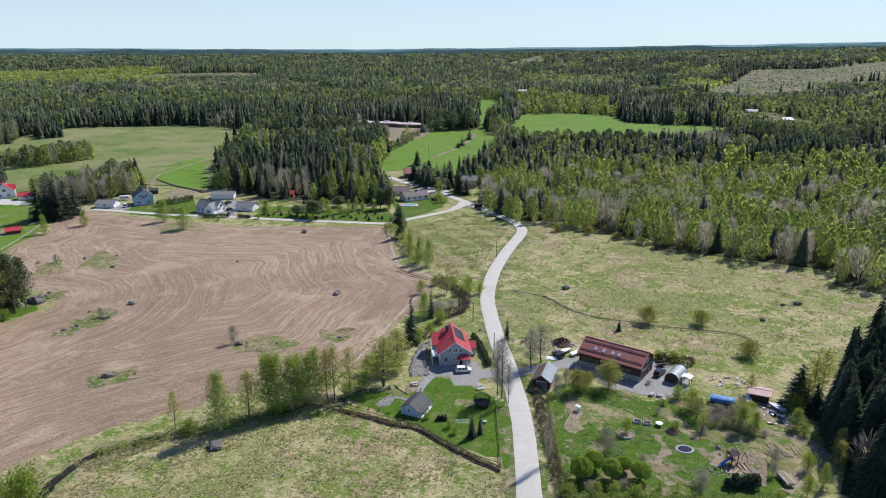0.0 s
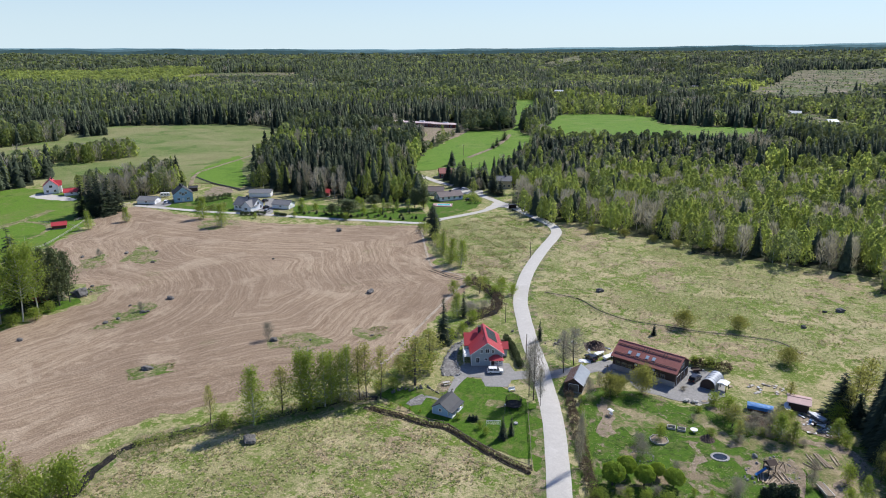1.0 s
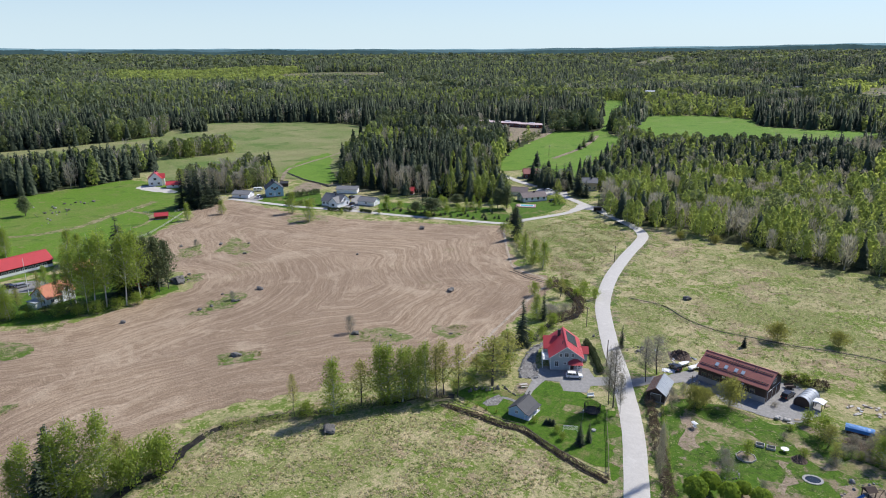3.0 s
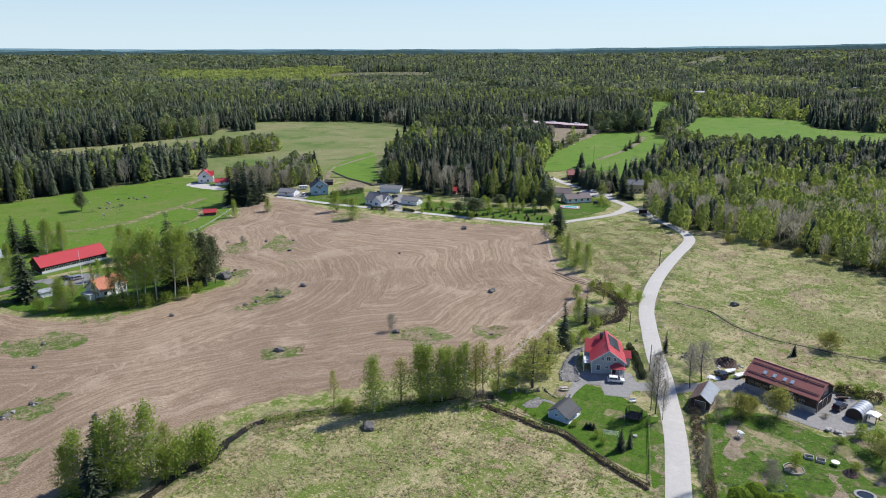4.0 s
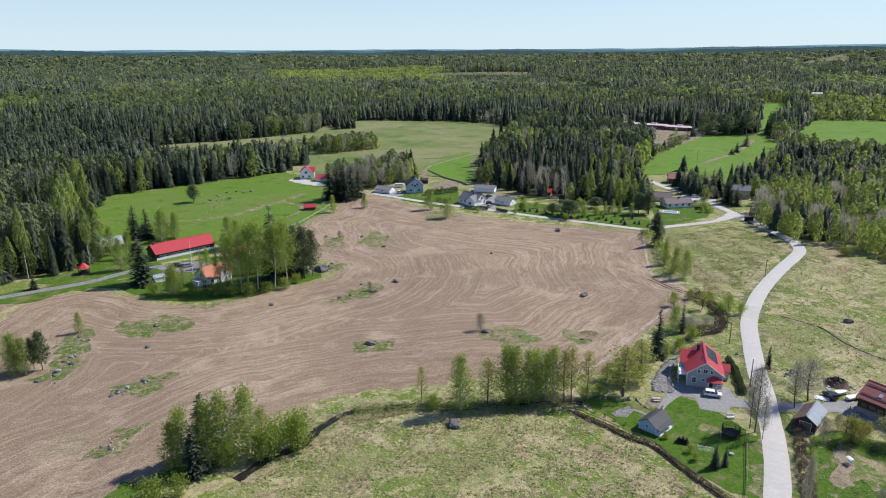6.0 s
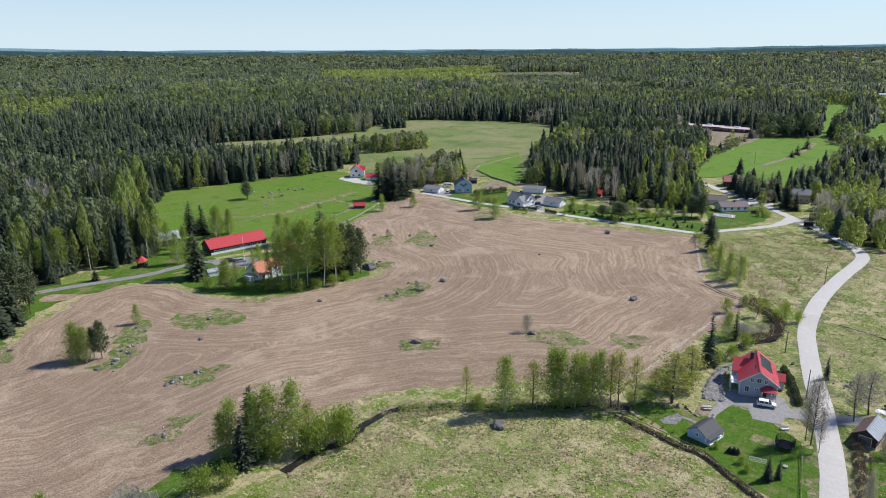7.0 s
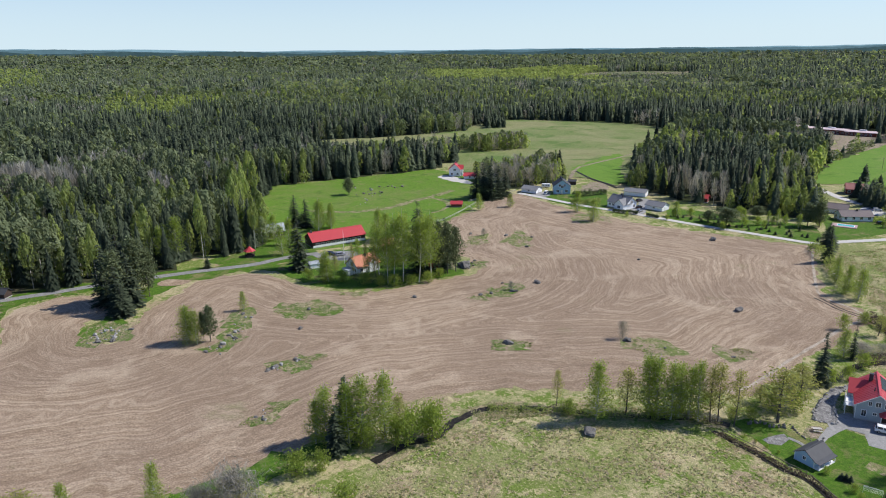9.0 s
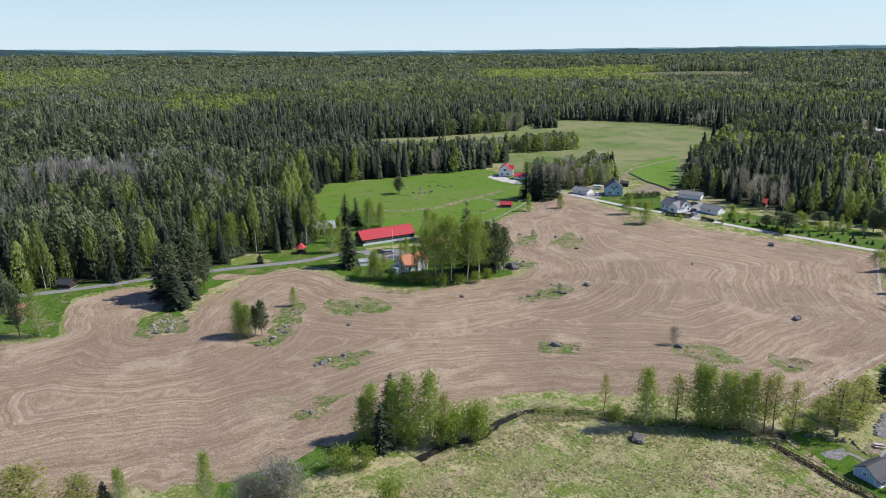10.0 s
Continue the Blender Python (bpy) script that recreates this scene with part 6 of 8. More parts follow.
def house(name, x, y, turn, L, W, eave, ridge, wall, roof, label, windows=(), doors=(), over=0.5, chimneys=(), gable=None, category="house", base=0.35, group=""):
    """A gabled building; the ridge runs along its own x."""
    ob = thing(name, pose(x, y, 0, 0, 0, turn), label, category, group)
    part("foundation", box(bmesh.new(), -L / 2 - 0.04, -W / 2 - 0.04, -0.3, L / 2 + 0.04, W / 2 + 0.04, base), M["concrete"], ob)
    out = [(-W / 2, base), (W / 2, base), (W / 2, eave), (0, ridge - 0.08), (-W / 2, eave)]
    part("wall", prism(bmesh.new(), out, -L / 2, L / 2), M[wall], ob)
    slope = (ridge - eave) / (W / 2)
    for s in (-1, 1):
        o = [(0, ridge + 0.1), (s * (W / 2 + over), eave - slope * over + 0.1), (s * (W / 2 + over), eave - slope * over - 0.05), (0, ridge - 0.07)]
        slope_ = part("roof_slope", prism(bmesh.new(), o, -L / 2 - over, L / 2 + over), M[roof], ob)
        if roof in ("red_roof", "brown_roof", "tin_roof", "dull_tin") and math.hypot(x, y) < 320:
            # standing seams between the metal sheets
            seam = None
            for k in range(1, int((L + 2 * over) / 0.9)):
                if seam is None:
                    seam = part("seam", prism(bmesh.new(), [(u, v + 0.06) for u, v in o[:2]] + [(u, v - 0.01) for u, v in (o[1], o[0])], 0, 0.06), M[roof], slope_)
                else:
                    seam = new("seam", seam.data)
                    seam.parent = slope_
                seam.matrix_basis = pose(-L / 2 - over + 0.9 * k, 0, 0)
    part("ridge_cap", box(bmesh.new(), -L / 2 - over, -0.18, ridge + 0.04, L / 2 + over, 0.18, ridge + 0.15), M[roof], ob)
    for side, u, z, w, h in windows:
        window(ob, wall_pose(side, u, z, L, W), w, h)
    for side, u, w, h, mat in doors:
        door(ob, wall_pose(side, u, base, L, W), w, h, mat)
    for cx, cy, cw, ch in chimneys:
        bm = box(bmesh.new(), cx - cw / 2, cy - cw / 2, eave, cx + cw / 2, cy + cw / 2, ch)
        box(bm, cx - cw / 2 - 0.08, cy - cw / 2 - 0.08, ch, cx + cw / 2 + 0.08, cy + cw / 2 + 0.08, ch + 0.15)
        part("chimney", bm, M["dark_roof"], ob)
    return ob


home = house("house", 2.9, 178.3, 95.5, 13, 8.6, 4.1, 7.2, "grey_blue", "red_roof", "grey blue wooden house with red metal roof and white trim",
    [("-x", 2.6, 2.0, 0.9, 1.5), ("-x", 0, 4.7, 1.0, 1.1), ("-x", 1.6, 4.6, 0.6, 1.0), ("-x", -1.6, 4.6, 0.6, 1.0)], [], 0.5, [(3.0, 1.4, 0.8, 8.0)])
house("barn", 48.0, 171.2, -36.0, 17.5, 9.6, 4.3, 7.0, "dark_wall", "brown_roof", "long dark barn with red brown metal roof and skylights", category="barn")
house("garage", 27.0, 162.1, 70.0, 8.2, 4.4, 2.6, 4.1, "dark_wall", "dull_tin", "dark wooden garage with dull tin and rusty roof", over=0.4, category="garage")
house("playhouse", -6.8, 147.6, 66.0, 6.0, 4.2, 2.0, 3.4, "blue_wall", "dark_roof", "small pale blue garden house with dark roof", over=0.35, category="shed", base=0.15)
house("stable", -211.5, 219.8, 65.8, 25.5, 10.0, 3.2, 6.2, "dark_wall", "red_roof", "long dark stable with bright red metal roof", category="barn")
house("farmhouse", -173.0, 194.5, 77.0, 10.5, 8.0, 3.4, 6.6, "white_wall", "orange_roof", "pale farmhouse with weathered orange tile roof")
house("village_house", -170.0, 375.0, 119.0, 10, 10, 5.0, 8.8, "blue_wall", "dark_roof", "pale blue two-storey house with dark roof",
    [("-x", -2.6, 2.0, 1.5, 1.3), ("-x", 2.6, 2.0, 1.5, 1.3), ("-x", -1.4, 5.3, 1.1, 1.3), ("-x", 1.4, 5.3, 1.1, 1.3)], [("-x", 0.2, 1.0, 2.1, "white")], chimneys=[(1.5, 0.8, 0.9, 9.6)])
house("village_garage", -186.0, 367.0, 0.0, 10, 8, 2.5, 4.0, "white_wall", "grey_roof", "pale grey garage with low roof", category="garage")
house("village_house", -124.8, 355.5, -20.0, 12.7, 9, 3.3, 6.6, "white_wall", "grey_roof", "white house with grey roof",
    [("-y", -4.6, 1.9, 1.3, 1.2), ("-y", -2.2, 1.9, 1.3, 1.2), ("-x", -1.8, 1.9, 1.2, 1.2), ("-x", 1.8, 1.9, 1.2, 1.2)], chimneys=[(-1.0, 0.6, 0.8, 7.4)])
house("carport", -128.7, 390.0, 4.0, 12.5, 7, 2.8, 4.2, "white_wall", "grey_roof", "low white carport with grey roof", category="carport")
house("outbuilding", -184.7, 223.6, 66.0, 7.0, 5.0, 2.6, 4.6, "dark_wall", "orange_roof", "small dark outbuilding with tiled roof among birches", over=0.35, category="shed", base=0.2)
house("garden_shed", -175.0, 402.0, 20.0, 5.0, 4.0, 2.3, 3.2, "dark_wall", "dark_roof", "small dark shed behind a pale blue house", over=0.25, category="shed", base=0.1)
house("village_garage", -107.0, 360.5, -12.0, 10, 7, 2.7, 4.4, "white_wall", "grey_roof", "white garage with grey roof", category="garage")
house("pool_house", -17.0, 388.5, 29.0, 14.7, 8.5, 2.8, 5.0, "white_wall", "taupe_roof", "low white house with grey brown roof by a pool")
house("pool_house_wing", -26.0, 402.0, 0.0, 11, 7.5, 2.8, 4.8, "white_wall", "taupe_roof", "low wing with grey brown roof")
house("brown_house", -22.0, 460.0, 10.0, 9, 9, 3.5, 6.2, "red_wall", "brown_roof", "brown house with brown roof")
house("hill_house", -258.0, 391.0, 119.0, 9, 8, 5.0, 8.6, "white_wall", "red_roof", "white house with red roof at the edge of the pasture")
house("hill_garage", -242.6, 386.0, 29.0, 8, 6, 2.4, 4.0, "white_wall", "red_roof", "white garage with red roof", category="garage")
house("pasture_shelter", -203.7, 310.0, 30.0, 6, 4, 2.0, 3.2, "red_wall", "red_roof", "small red animal shelter with red roof", category="shed")
house("tin_barn", -243.0, 211.0, 60.0, 9, 7, 3.5, 6.2, "dark_wall", "tin_roof", "dark outbuilding with pale tin roof", category="barn")
house("green_house_far", 16.7, 426.0, 0.0, 9, 8, 5.0, 7.4, "cream_wall", "grey_roof", "two-storey beige house with grey roof")
for sx, sy, st, sl, se, wall in ((-37.0, 765.0, -12, 27, 4.0, "red_wall"), (-64.0, 772.0, -12, 28, 4.5, "red_wall"), (-89.0, 782.0, -12, 20, 4.2, "white_wall")):
    school = house("school", sx, sy, st, sl, 15, se, se + 0.9, wall, "pale_pink_roof", "low red brown building block with pale pink roof", over=1.0, category="school", group="blocks of a long school")
    for k in range(int(sl / 4)):
        window(school, wall_pose("-y", -sl / 2 + 2 + 4 * k, 2.2, sl, 15), 2.2, 1.5)
    part("roof_vent", box(bmesh.new(), -3, -1.5, se + 0.7, 3, 1.5, se + 1.7), M["white"], school)
# ---- the grey blue house: porch, wings, balcony, panels ----
gable = lambda w, e, r: [(-w / 2, 0.3), (w / 2, 0.3), (w / 2, e), (0, r), (-w / 2, e)]


def wing(parent, x, y0, y1, w, eave, ridge, wall, roof, over=0.35):
    """A cross wing whose ridge runs along the house's y."""
    part("wing_wall", prism(bmesh.new(), [(x + u, v) for u, v in gable(w, eave, ridge - 0.08)], y0, y1, "y"), M[wall], parent)
    slope = (ridge - eave) / (w / 2)
    for s in (-1, 1):
        o = [(x, ridge + 0.1), (x + s * (w / 2 + over), eave - slope * over + 0.1), (x + s * (w / 2 + over), eave - slope * over - 0.05), (x, ridge - 0.07)]
        part("wing_roof", prism(bmesh.new(), o, min(y0, y1) - (over if y0 < 0 else 0), max(y0, y1) + (over if y1 > 0 else 0), "y"), M[roof], parent)


wing(home, 2.6, 2.0, 5.6, 6.0, 4.0, 6.3, "grey_blue", "red_roof")
wing(home, 0.8, -6.4, -4.0, 3.4, 2.9, 4.1, "grey_blue", "red_roof")
# porch
bm = box(bmesh.new(), -8.3, -4.1, 0.0, -6.5, -0.7, 0.4)
box(bm, -8.7, -2.2, 0.0, -8.3, -1.0, 0.2)
part("porch_floor", bm, M["concrete"], home)
for px_, py_ in ((-8.2, -4.0), (-8.2, -2.9), (-8.2, -0.8)):
    part("porch_post", box(bmesh.new(), px_ - 0.08, py_ - 0.08, 0.4, px_ + 0.08, py_ + 0.08, 2.65), M["white"], home)
for py_ in (-3.9, -2.8):
    bm = bmesh.new()
    for k in range(7):
        box(bm, -8.22, py_ + k * 0.15, 0.5, -8.18, py_ + k * 0.15 + 0.05, 1.3)
    box(bm, -8.25, py_, 1.3, -8.15, py_ + 1.0, 1.38)
    part("porch_rail", bm, M["white"], home)
bm = bmesh.new()
lo = [bm.verts.new(p) for p in ((-8.6, -4.4, 2.65), (-8.6, -0.4, 2.65), (-6.5, -0.4, 2.65), (-6.5, -4.4, 2.65))]
up = [bm.verts.new(p) for p in ((-7.2, -3.0, 3.5), (-7.2, -1.8, 3.5), (-6.5, -1.8, 3.6), (-6.5, -3.0, 3.6))]
bm.faces.new(lo)
bm.faces.new(up)
for k in range(4):
    bm.faces.new((lo[k], lo[(k + 1) % 4], up[(k + 1) % 4], up[k]))
part("porch_roof", bm, M["red_roof"], home)
door(home, wall_pose("-x", -1.6, 0.4, 13, 8.6), 0.95, 2.0, "dark_wall")
window(home, wall_pose("-x", 0.4, 2.2, 13, 8.6), 0.7, 0.6)
window(home, wall_pose("-x", -3.2, 1.9, 13, 8.6), 1.1, 1.2)
for u in (-4.6, -1.4, 4.6):
    window(home, wall_pose("+y", u, 2.0, 13, 8.6), 1.0, 1.3)
for u in (-5.0, 3.8, 5.4):
    window(home, wall_pose("-y", u, 2.0, 13, 8.6), 1.0, 1.3)
window(home, pose(2.6, 5.6, 2.0, 0, 0, 180), 1.6, 1.3)
window(home, pose(2.6, 5.6, 4.6, 0, 0, 180), 1.0, 0.9)
for y_ in (-4.3, 4.3):
    part("corner_board", box(bmesh.new(), -6.56, y_ - 0.09, 0.35, -6.4, y_ + 0.09, 4.05), M["white"], home)
for s in (-1, 1):
    part("verge_board", prism(bmesh.new(), [(0, 7.3), (s * 4.82, 3.82), (s * 4.82, 3.6), (0, 7.08)], -7.06, -6.99), M["white"], home)
# balcony on the shaded side
bm = box(bmesh.new(), -5.4, 4.3, 2.5, -0.6, 6.4, 2.65)
part("balcony_floor", bm, M["white"], home)
for a in (-5.3, -3.0, -0.7):
    part("balcony_post", box(bmesh.new(), a - 0.07, 6.26, 0.0, a + 0.07, 6.4, 3.6), M["white"], home)
bm = bmesh.new()
for k in range(24):
    box(bm, -5.35 + 0.2 * k, 6.3, 2.65, -5.3 + 0.2 * k, 6.34, 3.5)
for k in range(10):
    box(bm, -5.4, 4.35 + 0.2 * k, 2.65, -5.36, 4.4 + 0.2 * k, 3.5)
box(bm, -5.42, 6.27, 3.5, -0.6, 6.37, 3.58)
box(bm, -5.44, 4.3, 3.5, -5.34, 6.37, 3.58)
part("balcony_rail", bm, M["white"], home)
# solar panels on the sunny slope
pitch = math.atan2(3.1, 4.3)
for i in range(7):
    for j in range(2):
        m = Matrix.Translation((-2.0 + 1.06 * i, -0.55, 7.2 - 0.55 * math.tan(pitch) + 0.16)) @ Matrix.Rotation(pitch, 4, "X")
        part("solar_panel", box(bmesh.new(), 0, -1.72 * (j + 1), 0, 1.0, -1.72 * j - 0.05, 0.05, m), M["solar"], home, "dark glass solar panel")
part("vent_pipe", tube(bmesh.new(), [(-3.6, 0.9, 6.3), (-3.6, 0.9, 7.6)], [0.12, 0.12], 8), M["dark_roof"], home)
part("ladder", box(box(bmesh.new(), 2.6, 0.9, 7.0, 2.65, 1.0, 8.1), 3.3, 0.9, 7.0, 3.35, 1.0, 8.1), M["metal"], home)

# ---- the long barn: skylights, snow guards, openings ----
barn = bpy.data.objects["barn"]
bp = math.atan2(2.7, 4.8)
for u in (-4.8, -2.4, 0.2, 2.0):
    m = Matrix.Translation((u, -3.0, 7.0 - 3.0 * math.tan(bp) + 0.12)) @ Matrix.Rotation(bp, 4, "X")
    ob = part("skylight", box(bmesh.new(), -0.45, -0.6, 0, 0.45, 0.6, 0.1, m), M["metal"], barn)
    part("pane", box(bmesh.new(), -0.36, -0.5, 0.1, 0.36, 0.5, 0.12, m), M["pale_glass"], ob)
for v in (1.2, 3.9):
    m = Matrix.Translation((0, -v, 7.0 - v * math.tan(bp) + 0.12)) @ Matrix.Rotation(bp, 4, "X")
    part("snow_guard", box(bmesh.new(), -8.8, -0.05, 0.05, 8.8, 0.05, 0.2, m), M["dark_roof"], barn)
for u in (-1.6, -0.9, -0.2, 4.0, 4.7):
    m = Matrix.Translation((u, -0.3, 7.0 - 0.3 * math.tan(bp) + 0.12)) @ Matrix.Rotation(bp, 4, "X")
    part("roof_ladder", box(bmesh.new(), -0.06, -1.7, 0.03, 0.06, 0, 0.14, m), M["dark_roof"], barn)
for u in (-7.2, -5.4, -3.6, 1.4, 3.4, 5.4):
    window(barn, wall_pose("-y", u, 2.4, 17.5, 9.6), 1.1, 0.9, "wood")
for u in (-2.0, 0.8, 3.0):
    part("wall_lamp", box(bmesh.new(), u - 0.3, -5.15, 3.3, u + 0.3, -4.8, 3.6), M["white"], barn)
part("lower_wall", box(bmesh.new(), -8.76, -4.84, 0.3, 8.76, -4.7, 1.6), M["concrete"], barn)
for u in (-2.6, 0.4, 3.0):
    door(barn, wall_pose("+x", u, 0.35, 17.5, 9.6), 2.0, 2.4, "dark_wall")
window(barn, wall_pose("+x", 0.0, 4.6, 17.5, 9.6), 1.4, 1.0)
part("wall_panel", box(bmesh.new(), 8.74, -1.6, 3.6, 8.8, 1.6, 5.4), M["wood"], barn)

# ---- windows and doors of the other buildings ----
for ob in [o for o in scene.objects if o.parent is None]:
    kind = ob.name.split(".")[0]
    if kind in ("village_house", "pool_house", "farmhouse", "hill_house", "brown_house", "green_house_far"):
        x0 = [o for o in ob.children if o.name.startswith("wall")][0]
        L, W, E = x0.dimensions.x, x0.dimensions.y, x0.dimensions.z
        n = max(2, int(L / 3))
        for k in range(n):
            u = -L / 2 + L * (k + 0.5) / n
            for side in ("-y", "+y"):
                window(ob, wall_pose(side, u, 1.8, L, W), 1.2, 1.3)
        for side in ("-x", "+x"):
            for u in (-W / 4, W / 4):
                window(ob, wall_pose(side, u, 1.8, L, W), 1.2, 1.3)
            if E > 5.5:
                window(ob, wall_pose(side, 0, min(4.6, E - 2.2), L, W), 1.6, 1.3)
        part("chimney", box(bmesh.new(), 0.6, -0.9, E - 1.2, 1.3, -0.2, E + 1.0), M["dark_roof"], ob)
    elif kind in ("village_garage", "hill_garage", "garage"):
        L, W = [o for o in ob.children if o.name.startswith("wall")][0].dimensions[:2]
        door(ob, wall_pose("+x" if kind != "garage" else "-x", 0, 0.3, L, W), 2.4, 2.0, "white" if kind != "garage" else "wood")
        window(ob, wall_pose("-y", 0, 1.6, L, W), 1.0, 0.8)
shed = bpy.data.objects["playhouse"]
window(shed, wall_pose("-x", 0.0, 1.5, 6.0, 4.2), 0.6, 0.7)
window(shed, wall_pose("-y", 1.2, 1.2, 6.0, 4.2), 1.0, 0.7)
for y_ in (-2.1, 2.1):
    part("corner_board", box(bmesh.new(), -3.04, y_ - 0.07, 0.15, -2.92, y_ + 0.07, 2.0), M["white"], shed)
for a in (-2.9, -0.9, 1.1, 2.9):
    part("veranda_post", box(bmesh.new(), a - 0.06, -3.3, 0.0, a + 0.06, -3.18, 1.55), M["white"], shed)
part("veranda_floor", box(bmesh.new(), -3.0, -3.3, 0.0, 3.0, -2.1, 0.2), M["white"], shed)
part("veranda_roof", prism(bmesh.new(), [(-2.3, 1.75), (-3.5, 1.52), (-3.5, 1.62), (-2.3, 1.85)], -3.3, 3.3), M["dark_roof"], shed)
stable = bpy.data.objects["stable"]
for k in range(9):
    window(stable, wall_pose("-y", -10.5 + 2.5 * k, 1.7, 25.5, 10.0), 1.7, 0.8)
part("lower_wall", box(bmesh.new(), -12.74, -5.06, 0.3, 12.74, -4.9, 1.2), M["white_wall"], stable)
door(stable, wall_pose("+x", -1.5, 0.3, 25.5, 10.0), 2.6, 2.4, "white")
window(stable, wall_pose("+x", 2.2, 2.0, 25.5, 10.0), 1.4, 1.0)
part("chimney", box(bmesh.new(), -12.0, -0.4, 5.8, -11.2, 0.4, 7.0), M["dark_roof"], stable)
farm = bpy.data.objects["farmhouse"]
wing(farm, 1.8, -4.6, -0.5, 3.4, 4.6, 5.9, "white_wall", "orange_roof", 0.3)
window(farm, pose(1.8, -4.6, 4.1), 1.0, 1.1)
part("porch", box(bmesh.new(), -8.4, -2.0, 0, -5.0, 2.0, 2.3), M["white_wall"], farm)
part("porch_roof", box(bmesh.new(), -8.7, -2.3, 2.3, -5.0, 2.3, 2.45), M["tin_roof"], farm)
white = [o for o in scene.objects if o.name.startswith("village_house") and o.get("label", "").startswith("white")][0]
wing(white, 3.4, -6.6, 0.0, 6.0, 3.3, 5.9, "white_wall", "grey_roof", 0.4)
window(white, pose(3.4, -6.6, 1.8), 1.8, 1.3)
wing(bpy.data.objects["hill_house"], 0.0, -5.5, 0.0, 5.0, 5.0, 7.4, "white_wall", "red_roof", 0.4)

# far houses among the trees on the right
for fx, fy, L, W, wall, roof, t in ((420, 938, 15, 9, "white_wall", "tin_roof", -20), (412, 824, 13, 9, "white_wall", "tin_roof", 12), (425, 712, 11, 8, "white_wall", "grey_roof", 5), (371, 742, 9, 7, "cream_wall", "grey_roof", -10), (444, 742, 12, 8, "white_wall", "tin_roof", 20), (157, 1380, 18, 10, "white_wall", "tin_roof", 10), (484, 1590, 20, 12, "white_wall", "grey_roof", 30)):
    ob = house("far_house", fx, fy, t, L, W, 4.0, 6.5, wall, roof, "distant pale house among the trees")
    for k in range(4):
        window(ob, wall_pose("-y", -L / 2 + L * (k + 0.5) / 4, 2.0, L, W), 1.6, 1.4)

gar = bpy.data.objects["garage"]
[o for o in gar.children if o.name.startswith("roof_slope")][1].data.materials[0] = M["rusty_roof"]

# ---- vehicles ----


def car(x, y, turn, paint, label, long=4.4, tall=1.6):
    ob = thing("car", pose(x, y, 0.12, 0, 0, turn), label, "car")
    k = long / 4.4
    bm = bmesh.new()
    prism(bm, [(-2.2 * k, 0.35), (2.2 * k, 0.35), (2.2 * k, 0.75), (2.1 * k, 0.9), (1.1 * k, 1.0), (-2.1 * k, 1.02), (-2.2 * k, 0.8)], -0.88, 0.88, "y")
    bmesh.ops.bevel(bm, geom=[e for e in bm.edges], offset=0.07, segments=2, affect="EDGES")
    part("body", bm, M[paint], ob)
    bm = bmesh.new()
    prism(bm, [(-2.0 * k, 1.0), (1.1 * k, 1.0), (0.4 * k, tall - 0.08), (-1.7 * k, tall - 0.06)], -0.78, 0.78, "y")
    part("cabin", bm, M["glass"], ob)
    bm = box(bmesh.new(), -1.75 * k, -0.74, tall - 0.1, 0.42 * k, 0.74, tall)
    for a in (-1.75, -0.6, 0.38):
        box(bm, a * k - 0.05, -0.8, 1.0, a * k + 0.05, 0.8, tall - 0.05)
    part("roof", bm, M[paint], ob)
    for a in (-1.35, 1.35):
        for s in (-1, 1):
            w = part("wheel", tube(bmesh.new(), [(a * k, s * 0.72, 0.32), (a * k, s * 0.92, 0.32)], [0.33, 0.33], 14), M["black"], ob)
            part("rim", tube(bmesh.new(), [(a * k, s * 0.9, 0.32), (a * k, s * 0.935, 0.32)], [0.2, 0.2], 10), M["metal"], w)
    for s in (-0.62, 0.62):
        part("headlight", box(bmesh.new(), 2.14 * k, s - 0.18, 0.66, 2.22 * k, s + 0.18, 0.8), M["white"], ob)
        part("tail_light", box(bmesh.new(), -2.22 * k, s - 0.16, 0.7, -2.13 * k, s + 0.16, 0.9), M["red_paint"], ob)
    return ob


car(5.7, 167.9, 4, "white", "white car parked on the gravel by the house")
car(58.9, 166.6, 48, "car_black", "black estate car in the farmyard", 4.6, 1.7)
car(33.1, 177.8, 120, "car_black", "dark car between boats", 4.0, 1.5)
car(-194.4, 204.7, 60, "car_silver", "silver car in the farmyard")
car(-198.6, 203.0, 20, "car_black", "dark car in the farmyard")
car(-176.0, 366.5, 100, "white", "white van by a garage", 5.2, 2.0)
car(-116.0, 358.0, 80, "car_black", "dark car on a drive")
car(-113.0, 350.0, 80, "car_silver", "silver car on a drive")
car(-121.5, 374.5, 70, "car_black", "dark car before a carport")
car(-8.0, 416.0, 30, "white", "white car on a gravel yard")
car(-5.0, 384.5, 30, "car_black", "dark car by the low house", 4.2)



